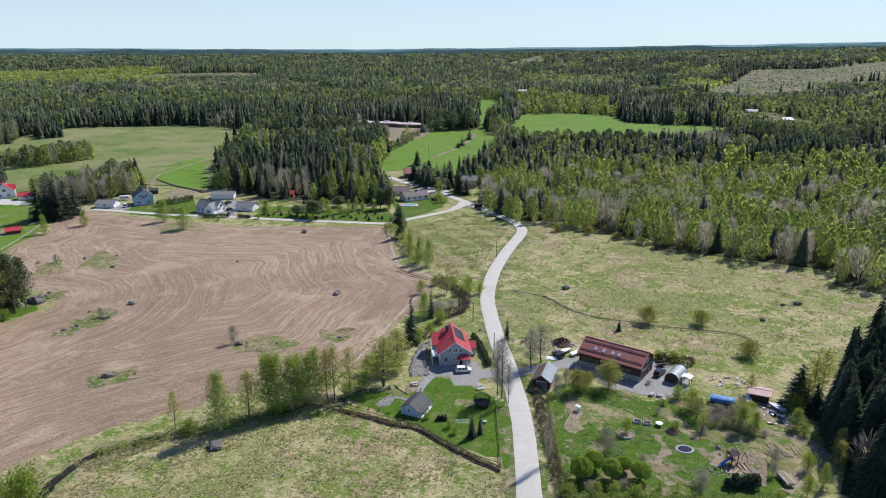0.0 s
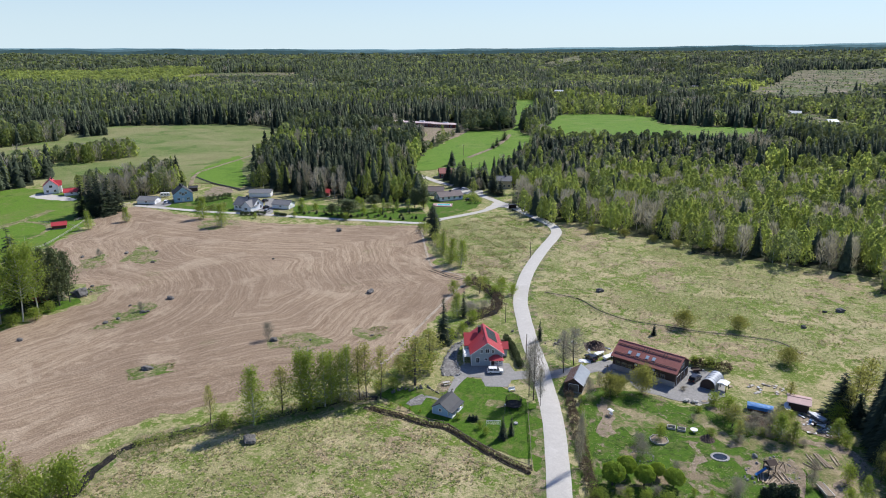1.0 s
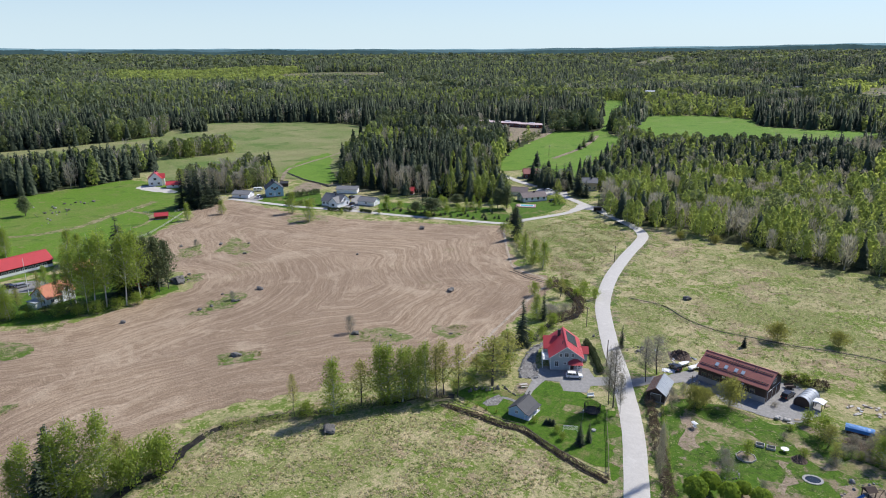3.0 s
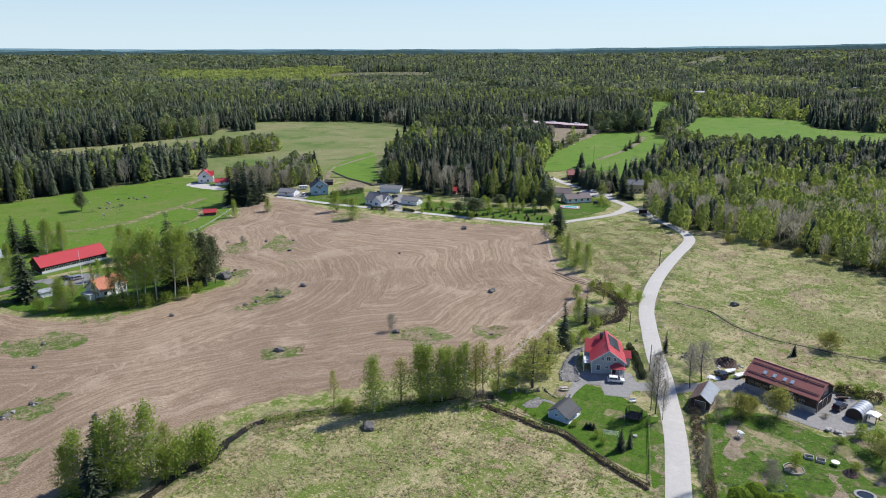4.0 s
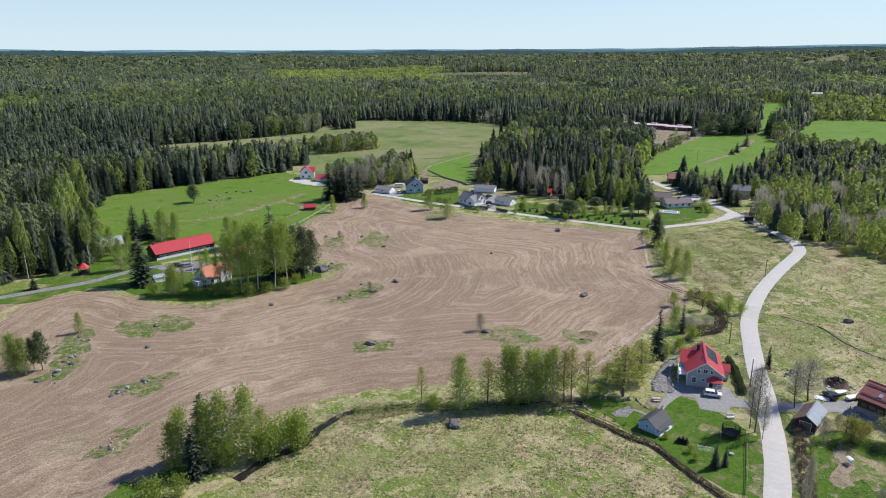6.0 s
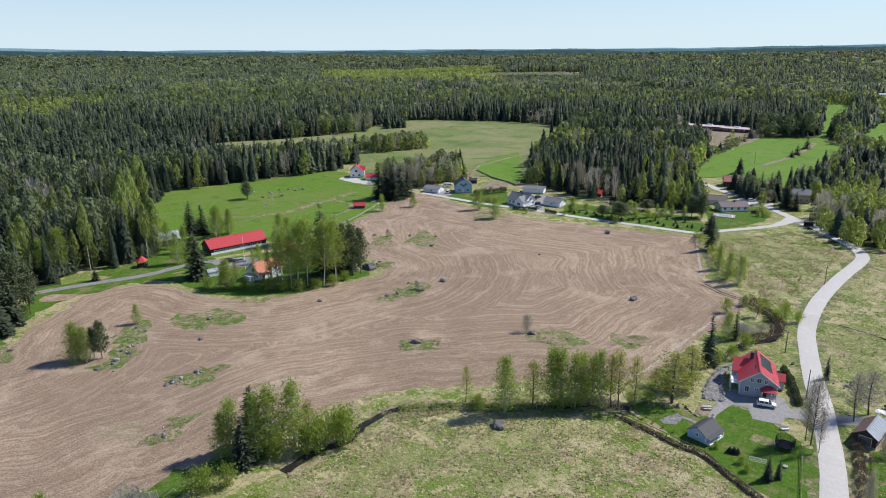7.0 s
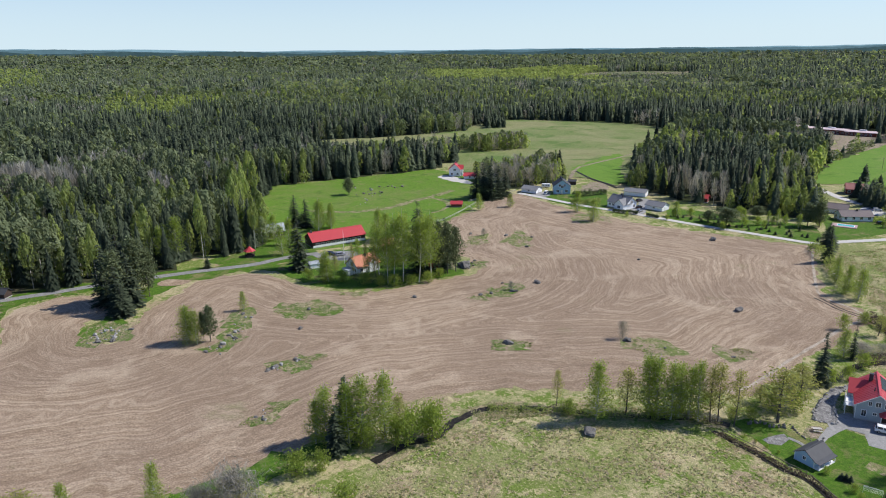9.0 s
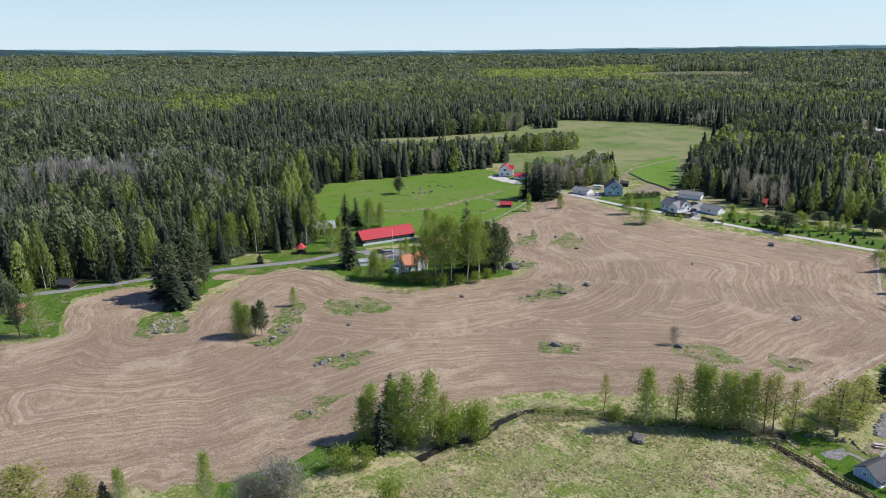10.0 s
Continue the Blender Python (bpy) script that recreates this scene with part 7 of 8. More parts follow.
def caravan(x, y, turn):
    """A touring caravan with a rounded shell, a drawbar and one axle."""
    ob = thing("caravan", pose(x, y, 0.12, 0, 0, turn), "white touring caravan parked by a garage", "caravan")
    bm = bmesh.new()
    prism(bm, [(-2.7, 0.5), (2.5, 0.5), (2.9, 1.2), (2.5, 2.45), (-2.5, 2.55), (-2.8, 1.2)], -1.1, 1.1, "y")
    bmesh.ops.bevel(bm, geom=bm.edges[:], offset=0.12, segments=2, affect="EDGES")
    part("shell", bm, M["white"], ob)
    for a in (-1.6, 0.2, 1.5):
        for s in (-1, 1):
            part("window_pane", box(bmesh.new(), a - 0.45, s * 1.11 - 0.02, 1.45, a + 0.45, s * 1.11 + 0.02, 2.0), M["glass"], ob)
    for s in (-0.95, 0.95):
        part("wheel", tube(bmesh.new(), [(-0.1, s - 0.1, 0.32), (-0.1, s + 0.1, 0.32)], [0.32, 0.32], 12), M["black"], ob)
    part("drawbar", tube(bmesh.new(), [(2.5, 0, 0.5), (4.0, 0, 0.45)], [0.06, 0.06], 6), M["metal"], ob)
    part("jockey_wheel", tube(bmesh.new(), [(3.8, 0, 0.0), (3.8, 0, 0.6)], [0.06, 0.05], 6), M["metal"], ob)


caravan(-184.5, 383.5, 25)

# ---- fences, hedges, poles ----


def fence(points, step, tall, rails, mat, label, group="", solid=False):
    line = curve(points, step)
    ob = thing("fence", pose(line[0][0], line[0][1], 0), label, "fence", group)
    ox, oy = line[0]
    post = None
    for (ax, ay), (bx, by) in zip(line, line[1:] + [line[-1]]):
        if post is None:
            post = part("post", box(bmesh.new(), -0.05, -0.05, 0, 0.05, 0.05, tall), M[mat], ob)
        else:
            post = new("post", post.data)
            post.parent = ob
        post.matrix_basis = pose(ax - ox, ay - oy, 0, 0, 0, 20)
        d = math.hypot(bx - ax, by - ay)
        if d > 0.1:
            for z in rails:
                m = pose(ax - ox, ay - oy, 0, 0, 0, math.degrees(math.atan2(by - ay, bx - ax)))
                part("rail", box(bmesh.new(), 0, -0.03, z - 0.06, d, 0.03, z + 0.06, m), M[mat], ob)
    return ob


fence([(-25, 147.8), (-18, 145.2), (-11, 142), (-7, 140.9), (-1, 134.7), (4, 130.2), (8.2, 126.6), (12.2, 124.4)], 3.2, 1.0, (0.85,), "wood", "weathered wooden rail fence along the lawn")
fence([(12.4, 124.4), (12.9, 134.3), (13.1, 144), (13.4, 150.8)], 2.6, 1.1, (0.5, 0.95), "wood", "weathered wooden rail fence beside the road")
fence([(-204, 323), (-199, 343), (-195.5, 364)], 4, 1.2, (0.6, 1.1), "white_wood", "pale rail fence round the pasture", "pasture fences")
fence([(-196, 264), (-191.6, 278), (-195, 305), (-198.5, 322)], 4, 1.2, (0.6, 1.1), "white_wood", "pale rail fence round the pasture", "pasture fences")
fence([(-220, 319), (-201, 314), (-191, 307)], 4, 1.2, (0.6, 1.1), "white_wood", "pale rail fence round the pasture", "pasture fences")


def hedge(points, wide, tall, mat, leaf, count, seed, label, tone=0.5):
    """A hedge: leaf tufts packed in an uneven band, along a line."""
    rng = np.random.RandomState(seed)
    line = np.array(curve(points, 0.6))
    ox, oy = line[0]
    ob = thing("hedge", pose(ox, oy, 0), label, "hedge")
    k = rng.randint(len(line), size=count)
    ang, rad = rng.uniform(0, math.pi, count), np.sqrt(rng.uniform(0.3, 1, count))
    lump = 1 + 0.22 * wavy(line[k, 0] * 1.0, line[k, 1] * 1.0, 3.2, seed)
    d = np.gradient(line, axis=0)[k]
    d /= np.linalg.norm(d, axis=1)[:, None] + 1e-9
    off = np.cos(ang) * rad * wide / 2 * lump
    along = rng.uniform(-0.5, 0.5, count)
    c = np.column_stack([line[k, 0] - ox - d[:, 1] * off + d[:, 0] * along, line[k, 1] - oy + d[:, 0] * off + d[:, 1] * along, np.maximum(0.1, np.sin(ang) ** 0.6 * rad * tall * lump)])
    e1, e2 = rng.normal(size=(count, 3)), rng.normal(size=(count, 3))
    e1 *= leaf / np.linalg.norm(e1, axis=1)[:, None]
    e2 *= leaf * 0.8 / np.linalg.norm(e2, axis=1)[:, None]
    v = np.stack([c - e1, c - e2, c + e1, c + e2], 1).reshape(-1, 3)
    v[:, 2] = np.maximum(v[:, 2], 0.02)
    mesh_object("foliage", v, np.arange(4 * count).reshape(-1, 4), [M[mat]], parent=ob, tone=np.repeat(np.clip(rng.normal(tone, 0.2, count), 0, 1), 4))
    return ob


hedge([(9.4, 190.5), (10.9, 184.9), (11.9, 178.8), (12.9, 172)], 1.8, 1.6, "pine", 0.15, 10000, 201, "clipped dark green hedge beside the house", 0.15)
hedge([(24.2, 160), (24.1, 150), (24, 140), (24, 130), (24, 121), (24.3, 114)], 2.8, 2.0, "brown_twigs", 0.14, 7500, 202, "brown leafless scrub along the road", 0.6)
hedge([(27, 156), (26.3, 146), (25.6, 134), (24.9, 122)], 0.9, 0.8, "birch", 0.16, 900, 203, "low green hedge at the garden's edge", 0.3)
hedge([(24.3, 112.5), (31, 112), (38, 112), (46, 112), (56, 111.5), (66, 112)], 3.0, 2.2, "birch", 0.2, 5200, 204, "ragged hedge at the foot of the garden", 0.2)
hedge([(57.6, 117.6), (60, 117.6), (63.4, 117.6)], 2.2, 2.6, "spruce", 0.22, 4200, 205, "clipped dark hedge by the stone circle", 0.55)
hedge([(-25, 147), (-18, 144.4), (-11, 141), (-6, 139.6), (0, 133.6), (5, 129), (12, 123.4)], 1.7, 0.6, "brown_twigs", 0.17, 2400, 206, "brownish dry scrub along the garden fence", 0.5)
hedge([(-27, 320), (-19, 300), (-14, 280), (-8, 262)], 5.0, 4.5, "birch", 0.3, 3000, 207, "budding scrub along the field edge", 0.3)
hedge([(-2, 243), (5, 232), (8, 222), (6, 212), (0, 206)], 4.0, 2.6, "brown_twigs", 0.22, 3000, 208, "reddish brown scrub along the stream", 0.3)
hedge([(-124.3, 341.8), (-118.5, 342.4), (-112.1, 343.5)], 1.6, 1.8, "pine", 0.2, 2600, 209, "clipped dark hedge before a white house", 0.1)
hedge([(-106.4, 342.5), (-103, 341.8), (-100.4, 341.0)], 1.6, 1.8, "pine", 0.2, 1500, 216, "clipped dark hedge beside a drive", 0.1)
hedge([(-8, 388), (-3, 397), (-1, 392), (1, 378)], 3.0, 2.6, "birch", 0.3, 1300, 210, "rounded green hedge in a garden", 0.55)
hedge([(-75, 128), (-66, 133), (-58, 137), (-48, 142), (-40, 146)], 2.6, 1.2, "birch", 0.22, 1500, 211, "green scrub along the ditch", 0.5)
hedge([(-42, 147), (-34, 151), (-27, 153)], 2.6, 1.6, "twigs", 0.24, 1000, 212, "leafless scrub along the ditch", 0.35)
hedge([(61, 176), (66, 175), (70, 172.5)], 2.4, 2.0, "brown_twigs", 0.2, 1600, 213, "leafless brown shrubs behind the yard", 0.4)
hedge([(-158.8, 367), (-154, 372), (-149.5, 378), (-145, 383.5)], 3.2, 3.4, "pine", 0.32, 1700, 217, "row of dark green garden shrubs", 0.2)
hedge([(-169, 185.2), (-163, 187.2), (-157, 191), (-151, 196)], 2.2, 2.2, "pine", 0.24, 1500, 218, "dark green shrubs under the birches", 0.25)
hedge([(-152, 349), (-146, 352), (-138, 356)], 3.0, 3.0, "birch", 0.35, 900, 215, "green shrubs in a garden", 0.45)
for i in range(26):
    u = i / 25
    rr = random.Random(300 + i)
    hx, hy = -92 + 65 * u + rr.uniform(-1.5, 1.5), 346 - 9 * u + rr.uniform(-2, 4)
    if rr.random() < 0.7:
        ob = copy_thing(garden_spruce, pose(hx, hy, 0, 0, 0, rr.uniform(0, 360)) @ Matrix.Diagonal((rr.uniform(0.7, 1.3), rr.uniform(0.7, 1.3), rr.uniform(0.5, 1.3), 1)))
for hx, hy, k in ((-0.9, 142.9, 0.8), (-0.1, 143.0, 0.85), (0.7, 142.9, 0.8), (-75, 352, 1.6), (-70, 356, 1.8), (-82, 350, 1.5), (-50, 347, 1.4), (-45, 352, 1.7), (-40, 346, 1.2), (-36, 350, 1.9)):
    copy_thing(garden_spruce, pose(hx, hy, 0, 0, 0, hx * 50) @ Matrix.Diagonal((0.9, 0.9, k, 1)))
for hx, hy, hw in ((-3.7, 143.4, 2.0), (1.6, 139.5, 2.2), (2.9, 137.0, 2.2), (-18, 148, 1.0), (-15.5, 147, 1.0), (-13, 146, 1.0), (-20.5, 149, 1.0), (-55, 352, 5), (-60, 348, 4.5), (-88, 356, 4.5), (-95, 350, 4), (-66, 366, 6), (-30, 366, 5), (-115, 336, 3)):
    copy_thing(garden_bush, pose(hx, hy, 0, 0, 0, hx * 70) @ Matrix.Diagonal((hw / 7, hw / 7, hw / 6.5, 1)))
drop_thing(garden_spruce)
drop_thing(garden_bush)


def utility_pole(x, y, h, arm=True):
    ob = thing("utility_pole", pose(x, y, 0), "grey wooden utility pole beside the road", "pole", "utility poles")
    part("pole", tube(bmesh.new(), [(0, 0, 0), (0, 0, h)], [0.14, 0.1], 8), M["wood"], ob)
    if arm:
        part("crossarm", box(bmesh.new(), -0.7, -0.06, h - 0.6, 0.7, 0.06, h - 0.48), M["wood"], ob)
        for a in (-0.6, 0, 0.6):
            part("insulator", tube(bmesh.new(), [(a, 0, h - 0.48), (a, 0, h - 0.25)], [0.05, 0.04], 6), M["white"], ob)


utility_pole(14.6, 176.5, 8.0, False)
for px_, py_, h in ((9.8, 203.9, 6.8), (22.7, 274.3, 7.2), (33.8, 158.5, 8.0), (34.8, 158.0, 7.0), (23.5, 372, 8), (-45, 488, 9), (-12, 556, 9)):
    utility_pole(px_, py_, h)
ob = thing("flagpole", pose(-184.8, 196.6, 0), "tall white flagpole in the farmyard", "flagpole")
part("pole", tube(bmesh.new(), [(0, 0, 0), (0, 0, 14.2)], [0.12, 0.06], 8), M["white"], ob)
part("knob", tube(bmesh.new(), [(0, 0, 14.2), (0, 0, 14.4)], [0.12, 0.05], 8), M["metal"], ob)
ob = thing("garden_lamp", pose(7.6, 146.6, 0), "slender garden lamp on the lawn", "lamp")
part("pole", tube(bmesh.new(), [(0, 0, 0), (0, 0, 2.4)], [0.05, 0.05], 6), M["metal"], ob)
part("shade", tube(bmesh.new(), [(0, 0, 2.4), (0, 0, 2.7)], [0.18, 0.1], 8), M["white"], ob)

# ---- garden things ----


def stones(name, line, step, size, label, seed, rows=1, mat="rock"):
    """A dry wall or border of stones; each stone is a part."""
    rng = random.Random(seed)
    pts = curve(line, step)
    ob = thing(name, pose(pts[0][0], pts[0][1], 0), label, "stone wall")
    protos = []
    for k in range(3):
        bm = bmesh.new()
        bmesh.ops.create_icosphere(bm, subdivisions=1, radius=0.5)
        for v in bm.verts:
            v.co *= 1 + 0.5 * noise.noise(v.co * 2.5 + Vector((seed, k * 7, 0)))
        me = bpy.data.meshes.new("stone")
        bm.to_mesh(me)
        bm.free()
        me.materials.append(M[mat])
        protos.append(me)
    loose = name in ("rock_pile", "stone_circle")
    for x, y in pts:
        for r in range(rows):
            s = size * (rng.uniform(0.6, 1.3) if not loose else 0.45 * math.exp(rng.gauss(0.25, 0.45)))
            o = new("stone", protos[rng.randrange(3)])
            o.parent = ob
            far = (0.3, 0.3) if not loose else (1.3 if name == "rock_pile" else 0.7, 0.6)
            dx, dy = (rng.gauss(0, far[0]) * size, rng.gauss(0, far[0]) * size) if loose else (rng.uniform(-0.3, 0.3) * size, rng.uniform(-0.3, 0.3) * size)
            o.matrix_basis = pose(x - pts[0][0] + dx, y - pts[0][1] + dy, 0.2 * s + (0.6 * size * r if not loose else 0.0) + 0.05, rng.uniform(-20, 20), rng.uniform(-20, 20), rng.uniform(0, 360)) @ Matrix.Diagonal((s, s * rng.uniform(0.55, 1.0), s * rng.uniform(0.45, 0.8), 1))
    return ob


stones("stone_wall", [(-2.9, 189.4), (-6.1, 184.8), (-8.2, 177.1), (-8.9, 168.8), (-8.1, 165.4), (-6, 165.6), (-3.8, 166.4)], 0.8, 0.85, "wall of grey boulders round the slope", 1, mat="pale_rock")
stones("stone_wall", [(-3.6, 186.3), (-5.0, 181.9), (-5.3, 176), (-4.0, 169.3), (-3.8, 167)], 0.8, 0.8, "inner row of grey boulders beside the house", 2, mat="pale_rock")
stones("stone_wall", [(-12.6, 160), (-11, 157.5), (-9, 155.6), (-6.6, 156), (-5.6, 158)], 0.6, 0.7, "low wall of dark stones round the patio", 3)
stones("stone_wall", [(-21, 155), (-18.7, 157), (-16.5, 156.7), (-14, 158)], 0.8, 0.8, "heap of dark stones under trees", 4, 2)
stones("stone_circle", [(58.6, 129.2), (60.4, 130.3), (64.0, 131.3), (67.4, 130.2), (67.6, 127.1), (65.9, 123.9), (62.3, 121.3), (59.1, 120.8), (56.8, 122.8), (57.6, 127)], 0.55, 0.8, "rough circle of stones in the garden", 5, mat="pale_rock")
stones("rock_pile", [(23.5, 188), (25, 186.5), (26, 188), (24.5, 189.5), (25.5, 190)], 0.5, 1.0, "heap of grey stones beside the road", 6, 2)
stones("rock_pile", [(-196, 97), (-199, 98), (-203, 101), (-200, 105), (-196, 103), (-198, 100)], 0.9, 1.2, "heap of grey stones in the field", 7, 2, "pale_rock")
stones("rock_pile", [(-161, 112), (-163, 116), (-164, 122), (-168, 128), (-172, 136)], 1.3, 1.3, "stones along a green island", 8, mat="pale_rock")
stones("rock_pile", [(-138, 113), (-137, 116), (-136, 121)], 0.9, 1.2, "stones on a green island", 9, mat="pale_rock")
stones("rock_pile", [(-120, 92), (-119, 95), (-118.5, 97)], 0.9, 1.1, "stones on a green island", 10, mat="pale_rock")
stones("rock_pile", [(-271, 307), (-269, 309), (-266, 312), (-263, 314)], 0.9, 2.2, "heap of grey boulders under a pine in the pasture", 11)
stones("rock_pile", [(-273, 332), (-270, 334), (-267, 337)], 0.9, 2.4, "heap of boulders in the pasture", 12)
stones("rock_pile", [(-292, 312), (-290, 314), (-276, 322), (-252, 286)], 6.0, 1.6, "loose boulders scattered in the pasture", 15, mat="pale_rock")
stones("rock_pile", [(-142, 217), (-140, 221), (-139, 226)], 1.6, 2.0, "boulders at the field corner", 13)
stones("stone_border", [(36.5, 128), (34.5, 129), (34.5, 131), (36.5, 132), (38.8, 131), (38.8, 129), (36.8, 128)], 0.6, 0.45, "stone border round a shrub", 14, mat="pale_rock")


def trampoline(x, y):
    ob = thing("trampoline", pose(x, y, 0), "round black trampoline with safety net on the lawn", "trampoline")
    R, n = 1.9, 24
    ring = [(R * math.cos(2 * math.pi * k / n), R * math.sin(2 * math.pi * k / n)) for k in range(n)]
    part("mat", prism(bmesh.new(), [(a * 0.88, b * 0.88) for a, b in ring], 0.86, 0.9, "z"), M["black"], ob)
    part("frame", tube(bmesh.new(), [(a, b, 0.88) for a, b in ring + ring[:1]], [0.14] * (n + 1), 6), M["black"], ob)
    for k in range(0, n, 4):
        a, b = ring[k]
        part("net_pole", tube(bmesh.new(), [(a * 1.03, b * 1.03, 0), (a * 1.03, b * 1.03, 2.7)], [0.035, 0.035], 6), M["black"], ob)
    bm = bmesh.new()
    for k in range(72):
        a = 2 * math.pi * k / 72
        tube(bm, [(R * math.cos(a), R * math.sin(a), 0.95), (R * math.cos(a), R * math.sin(a), 2.65)], [0.022, 0.022], 3)
    for z in (1.2, 1.5, 1.8, 2.1, 2.4, 2.65):
        tube(bm, [(a, b, z) for a, b in ring + ring[:1]], [0.022] * (n + 1), 3)
    part("net", bm, M["black"], ob, "fine black safety net")


trampoline(9.8, 149.9)

ob = thing("football_goal", pose(3.0, 140.2, 0.06), "white football goal on the lawn", "goal")
part("frame", tube(bmesh.new(), [(0, 0, 0), (0, 0, 1.8), (3.3, 0, 1.8), (3.3, 0, 0)], [0.05] * 4, 6), M["white"], ob)
bm = bmesh.new()
for k in range(15):
    tube(bm, [(3.3 * k / 14, 0, 1.8), (3.3 * k / 14, 1.1, 0)], [0.012, 0.012], 3)
for k in range(7):
    tube(bm, [(0, 1.1 * k / 7, 1.8 - 1.8 * k / 7), (3.3, 1.1 * k / 7, 1.8 - 1.8 * k / 7)], [0.012, 0.012], 3)
part("net", bm, M["white"], ob)


def picnic_table(x, y, turn):
    ob = thing("picnic_table", pose(x, y, 0.1, 0, 0, turn), "grey wooden picnic table with benches", "table")
    for k in range(5):
        part("table_board", box(bmesh.new(), -1.0, -0.4 + 0.16 * k, 0.7, 1.0, -0.26 + 0.16 * k, 0.75), M["white_wood"], ob)
    for s in (-1, 1):
        part("bench", box(bmesh.new(), -1.0, s * 0.75 - 0.15, 0.42, 1.0, s * 0.75 + 0.15, 0.47), M["white_wood"], ob)
        part("leg_frame", box(box(bmesh.new(), s * 0.75 - 0.05, -0.85, 0.36, s * 0.75 + 0.05, 0.85, 0.44), s * 0.75 - 0.05, -0.1, 0, s * 0.75 + 0.05, 0.1, 0.7), M["wood"], ob)


picnic_table(-7.3, 160.4, 25)
ob = thing("garden_bench", pose(9.8, 158.0, 0.05, 0, 0, 20), "white garden bench on the lawn", "bench")
part("seat", box(bmesh.new(), -0.9, -0.3, 0.42, 0.9, 0.3, 0.5), M["white"], ob)
part("backrest", box(bmesh.new(), -0.9, 0.25, 0.5, 0.9, 0.33, 1.05), M["white"], ob)
for s in (-0.8, 0.8):
    part("leg", box(bmesh.new(), s - 0.05, -0.28, 0, s + 0.05, 0.3, 0.42), M["white"], ob)

ob = thing("garden_swing", pose(33.1, 147.3, 0.05, 0, 0, -60) @ Matrix.Diagonal((0.7, 0.7, 0.7, 1)), "white garden swing seat with canopy", "swing")
for s in (-0.9, 0.9):
    part("leg_frame", tube(bmesh.new(), [(s, -0.8, 0), (s, 0, 2.0), (s, 0.8, 0)], [0.05] * 3, 6), M["white"], ob)
part("seat", box(box(bmesh.new(), -0.8, -0.3, 0.5, 0.8, 0.3, 0.6), -0.8, 0.25, 0.6, 0.8, 0.35, 1.1), M["white"], ob)
part("canopy", prism(bmesh.new(), [(-0.75, 1.9), (0, 2.15), (0.75, 1.9), (0.75, 1.95), (0, 2.2), (-0.75, 1.95)], -1.1, 1.1), M["white"], ob)


def ring_planter(x, y, r):
    ob = thing("planter", pose(x, y, 0.08), "eight-sided bed edged with pale boards", "planter")
    for k in range(8):
        m = pose(0, 0, 0, 0, 0, 45 * k)
        part("edge_board", box(bmesh.new(), -0.42 * r, -r - 0.06, 0, 0.42 * r, -r + 0.06, 0.35, m), M["white_wood"], ob)
    part("soil", prism(bmesh.new(), [(r * 0.95 * math.cos(a), r * 0.95 * math.sin(a)) for a in (math.pi / 8 + math.pi / 4 * k for k in range(8))], 0, 0.2, "z"), M["bare_soil"], ob)


ring_planter(42.0, 136.8, 1.9)
for px_, py_ in ((46.2, 142.2), (48.3, 141.4)):
    ob = thing("cold_frame", pose(px_, py_, 0.08, 0, 0, -15), "pale wooden garden frame", "frame")
    for a in ((-0.9, -0.7, 0.9, -0.6), (-0.9, 0.6, 0.9, 0.7), (-0.9, -0.6, -0.8, 0.6), (0.8, -0.6, 0.9, 0.6)):
        part("board", box(bmesh.new(), a[0], a[1], 0, a[2], a[3], 0.5), M["white_wood"], ob)
ob = thing("pond", pose(53.6, 130.9, 0.08), "small garden pond edged with slabs", "pond")
part("water", prism(bmesh.new(), [(1.5 * math.cos(a), 1.2 * math.sin(a)) for a in (2 * math.pi * k / 20 for k in range(20))], 0, 0.05, "z"), M["dark_water"], ob)
for k in range(14):
    a = 2 * math.pi * k / 14
    part("slab", box(bmesh.new(), -0.35, -0.25, 0, 0.35, 0.25, 0.12, pose(1.75 * math.cos(a), 1.45 * math.sin(a), 0, 0, 0, math.degrees(a) + 90)), M["concrete"], ob)
ob = thing("round_table", pose(50.9, 140.7, 0.08), "round white garden table", "table")
part("tabletop", tube(bmesh.new(), [(0, 0, 0.7), (0, 0, 0.75)], [0.85, 0.85], 20), M["white"], ob)
part("foot", tube(bmesh.new(), [(0, 0, 0), (0, 0, 0.7)], [0.25, 0.08], 8), M["metal"], ob)
ob = thing("well", pose(10.0, 142.0, 0.05), "low concrete well ring on the lawn", "well")
part("ring", tube(bmesh.new(), [(0, 0, 0), (0, 0, 0.3)], [0.5, 0.5], 14), M["concrete"], ob)
part("lid", tube(bmesh.new(), [(0, 0, 0.3), (0, 0, 0.36)], [0.55, 0.52], 14), M["concrete"], ob)

# play structure in the stone circle
ob = thing("play_structure", pose(61.8, 125.6, 0.08, 0, 0, 20), "dark wooden play tower with slide and beams", "playground")
for a, b in ((-0.8, -0.8), (0.8, -0.8), (-0.8, 0.8), (0.8, 0.8)):
    part("post", box(bmesh.new(), a - 0.07, b - 0.07, 0, a + 0.07, b + 0.07, 2.6), M["dark_wall"], ob)
part("platform", box(bmesh.new(), -0.9, -0.9, 1.3, 0.9, 0.9, 1.4), M["wood"], ob)
part("roof", prism(bmesh.new(), [(-1.1, 2.5), (0, 3.2), (1.1, 2.5)], -1.1, 1.1), M["dark_wall"], ob)
part("slide", prism(bmesh.new(), [(-0.9, 1.35), (-3.4, 0.2), (-3.4, 0.3), (-0.9, 1.45)], -0.3, 0.3, "y"), M["blue_sheet"], ob)
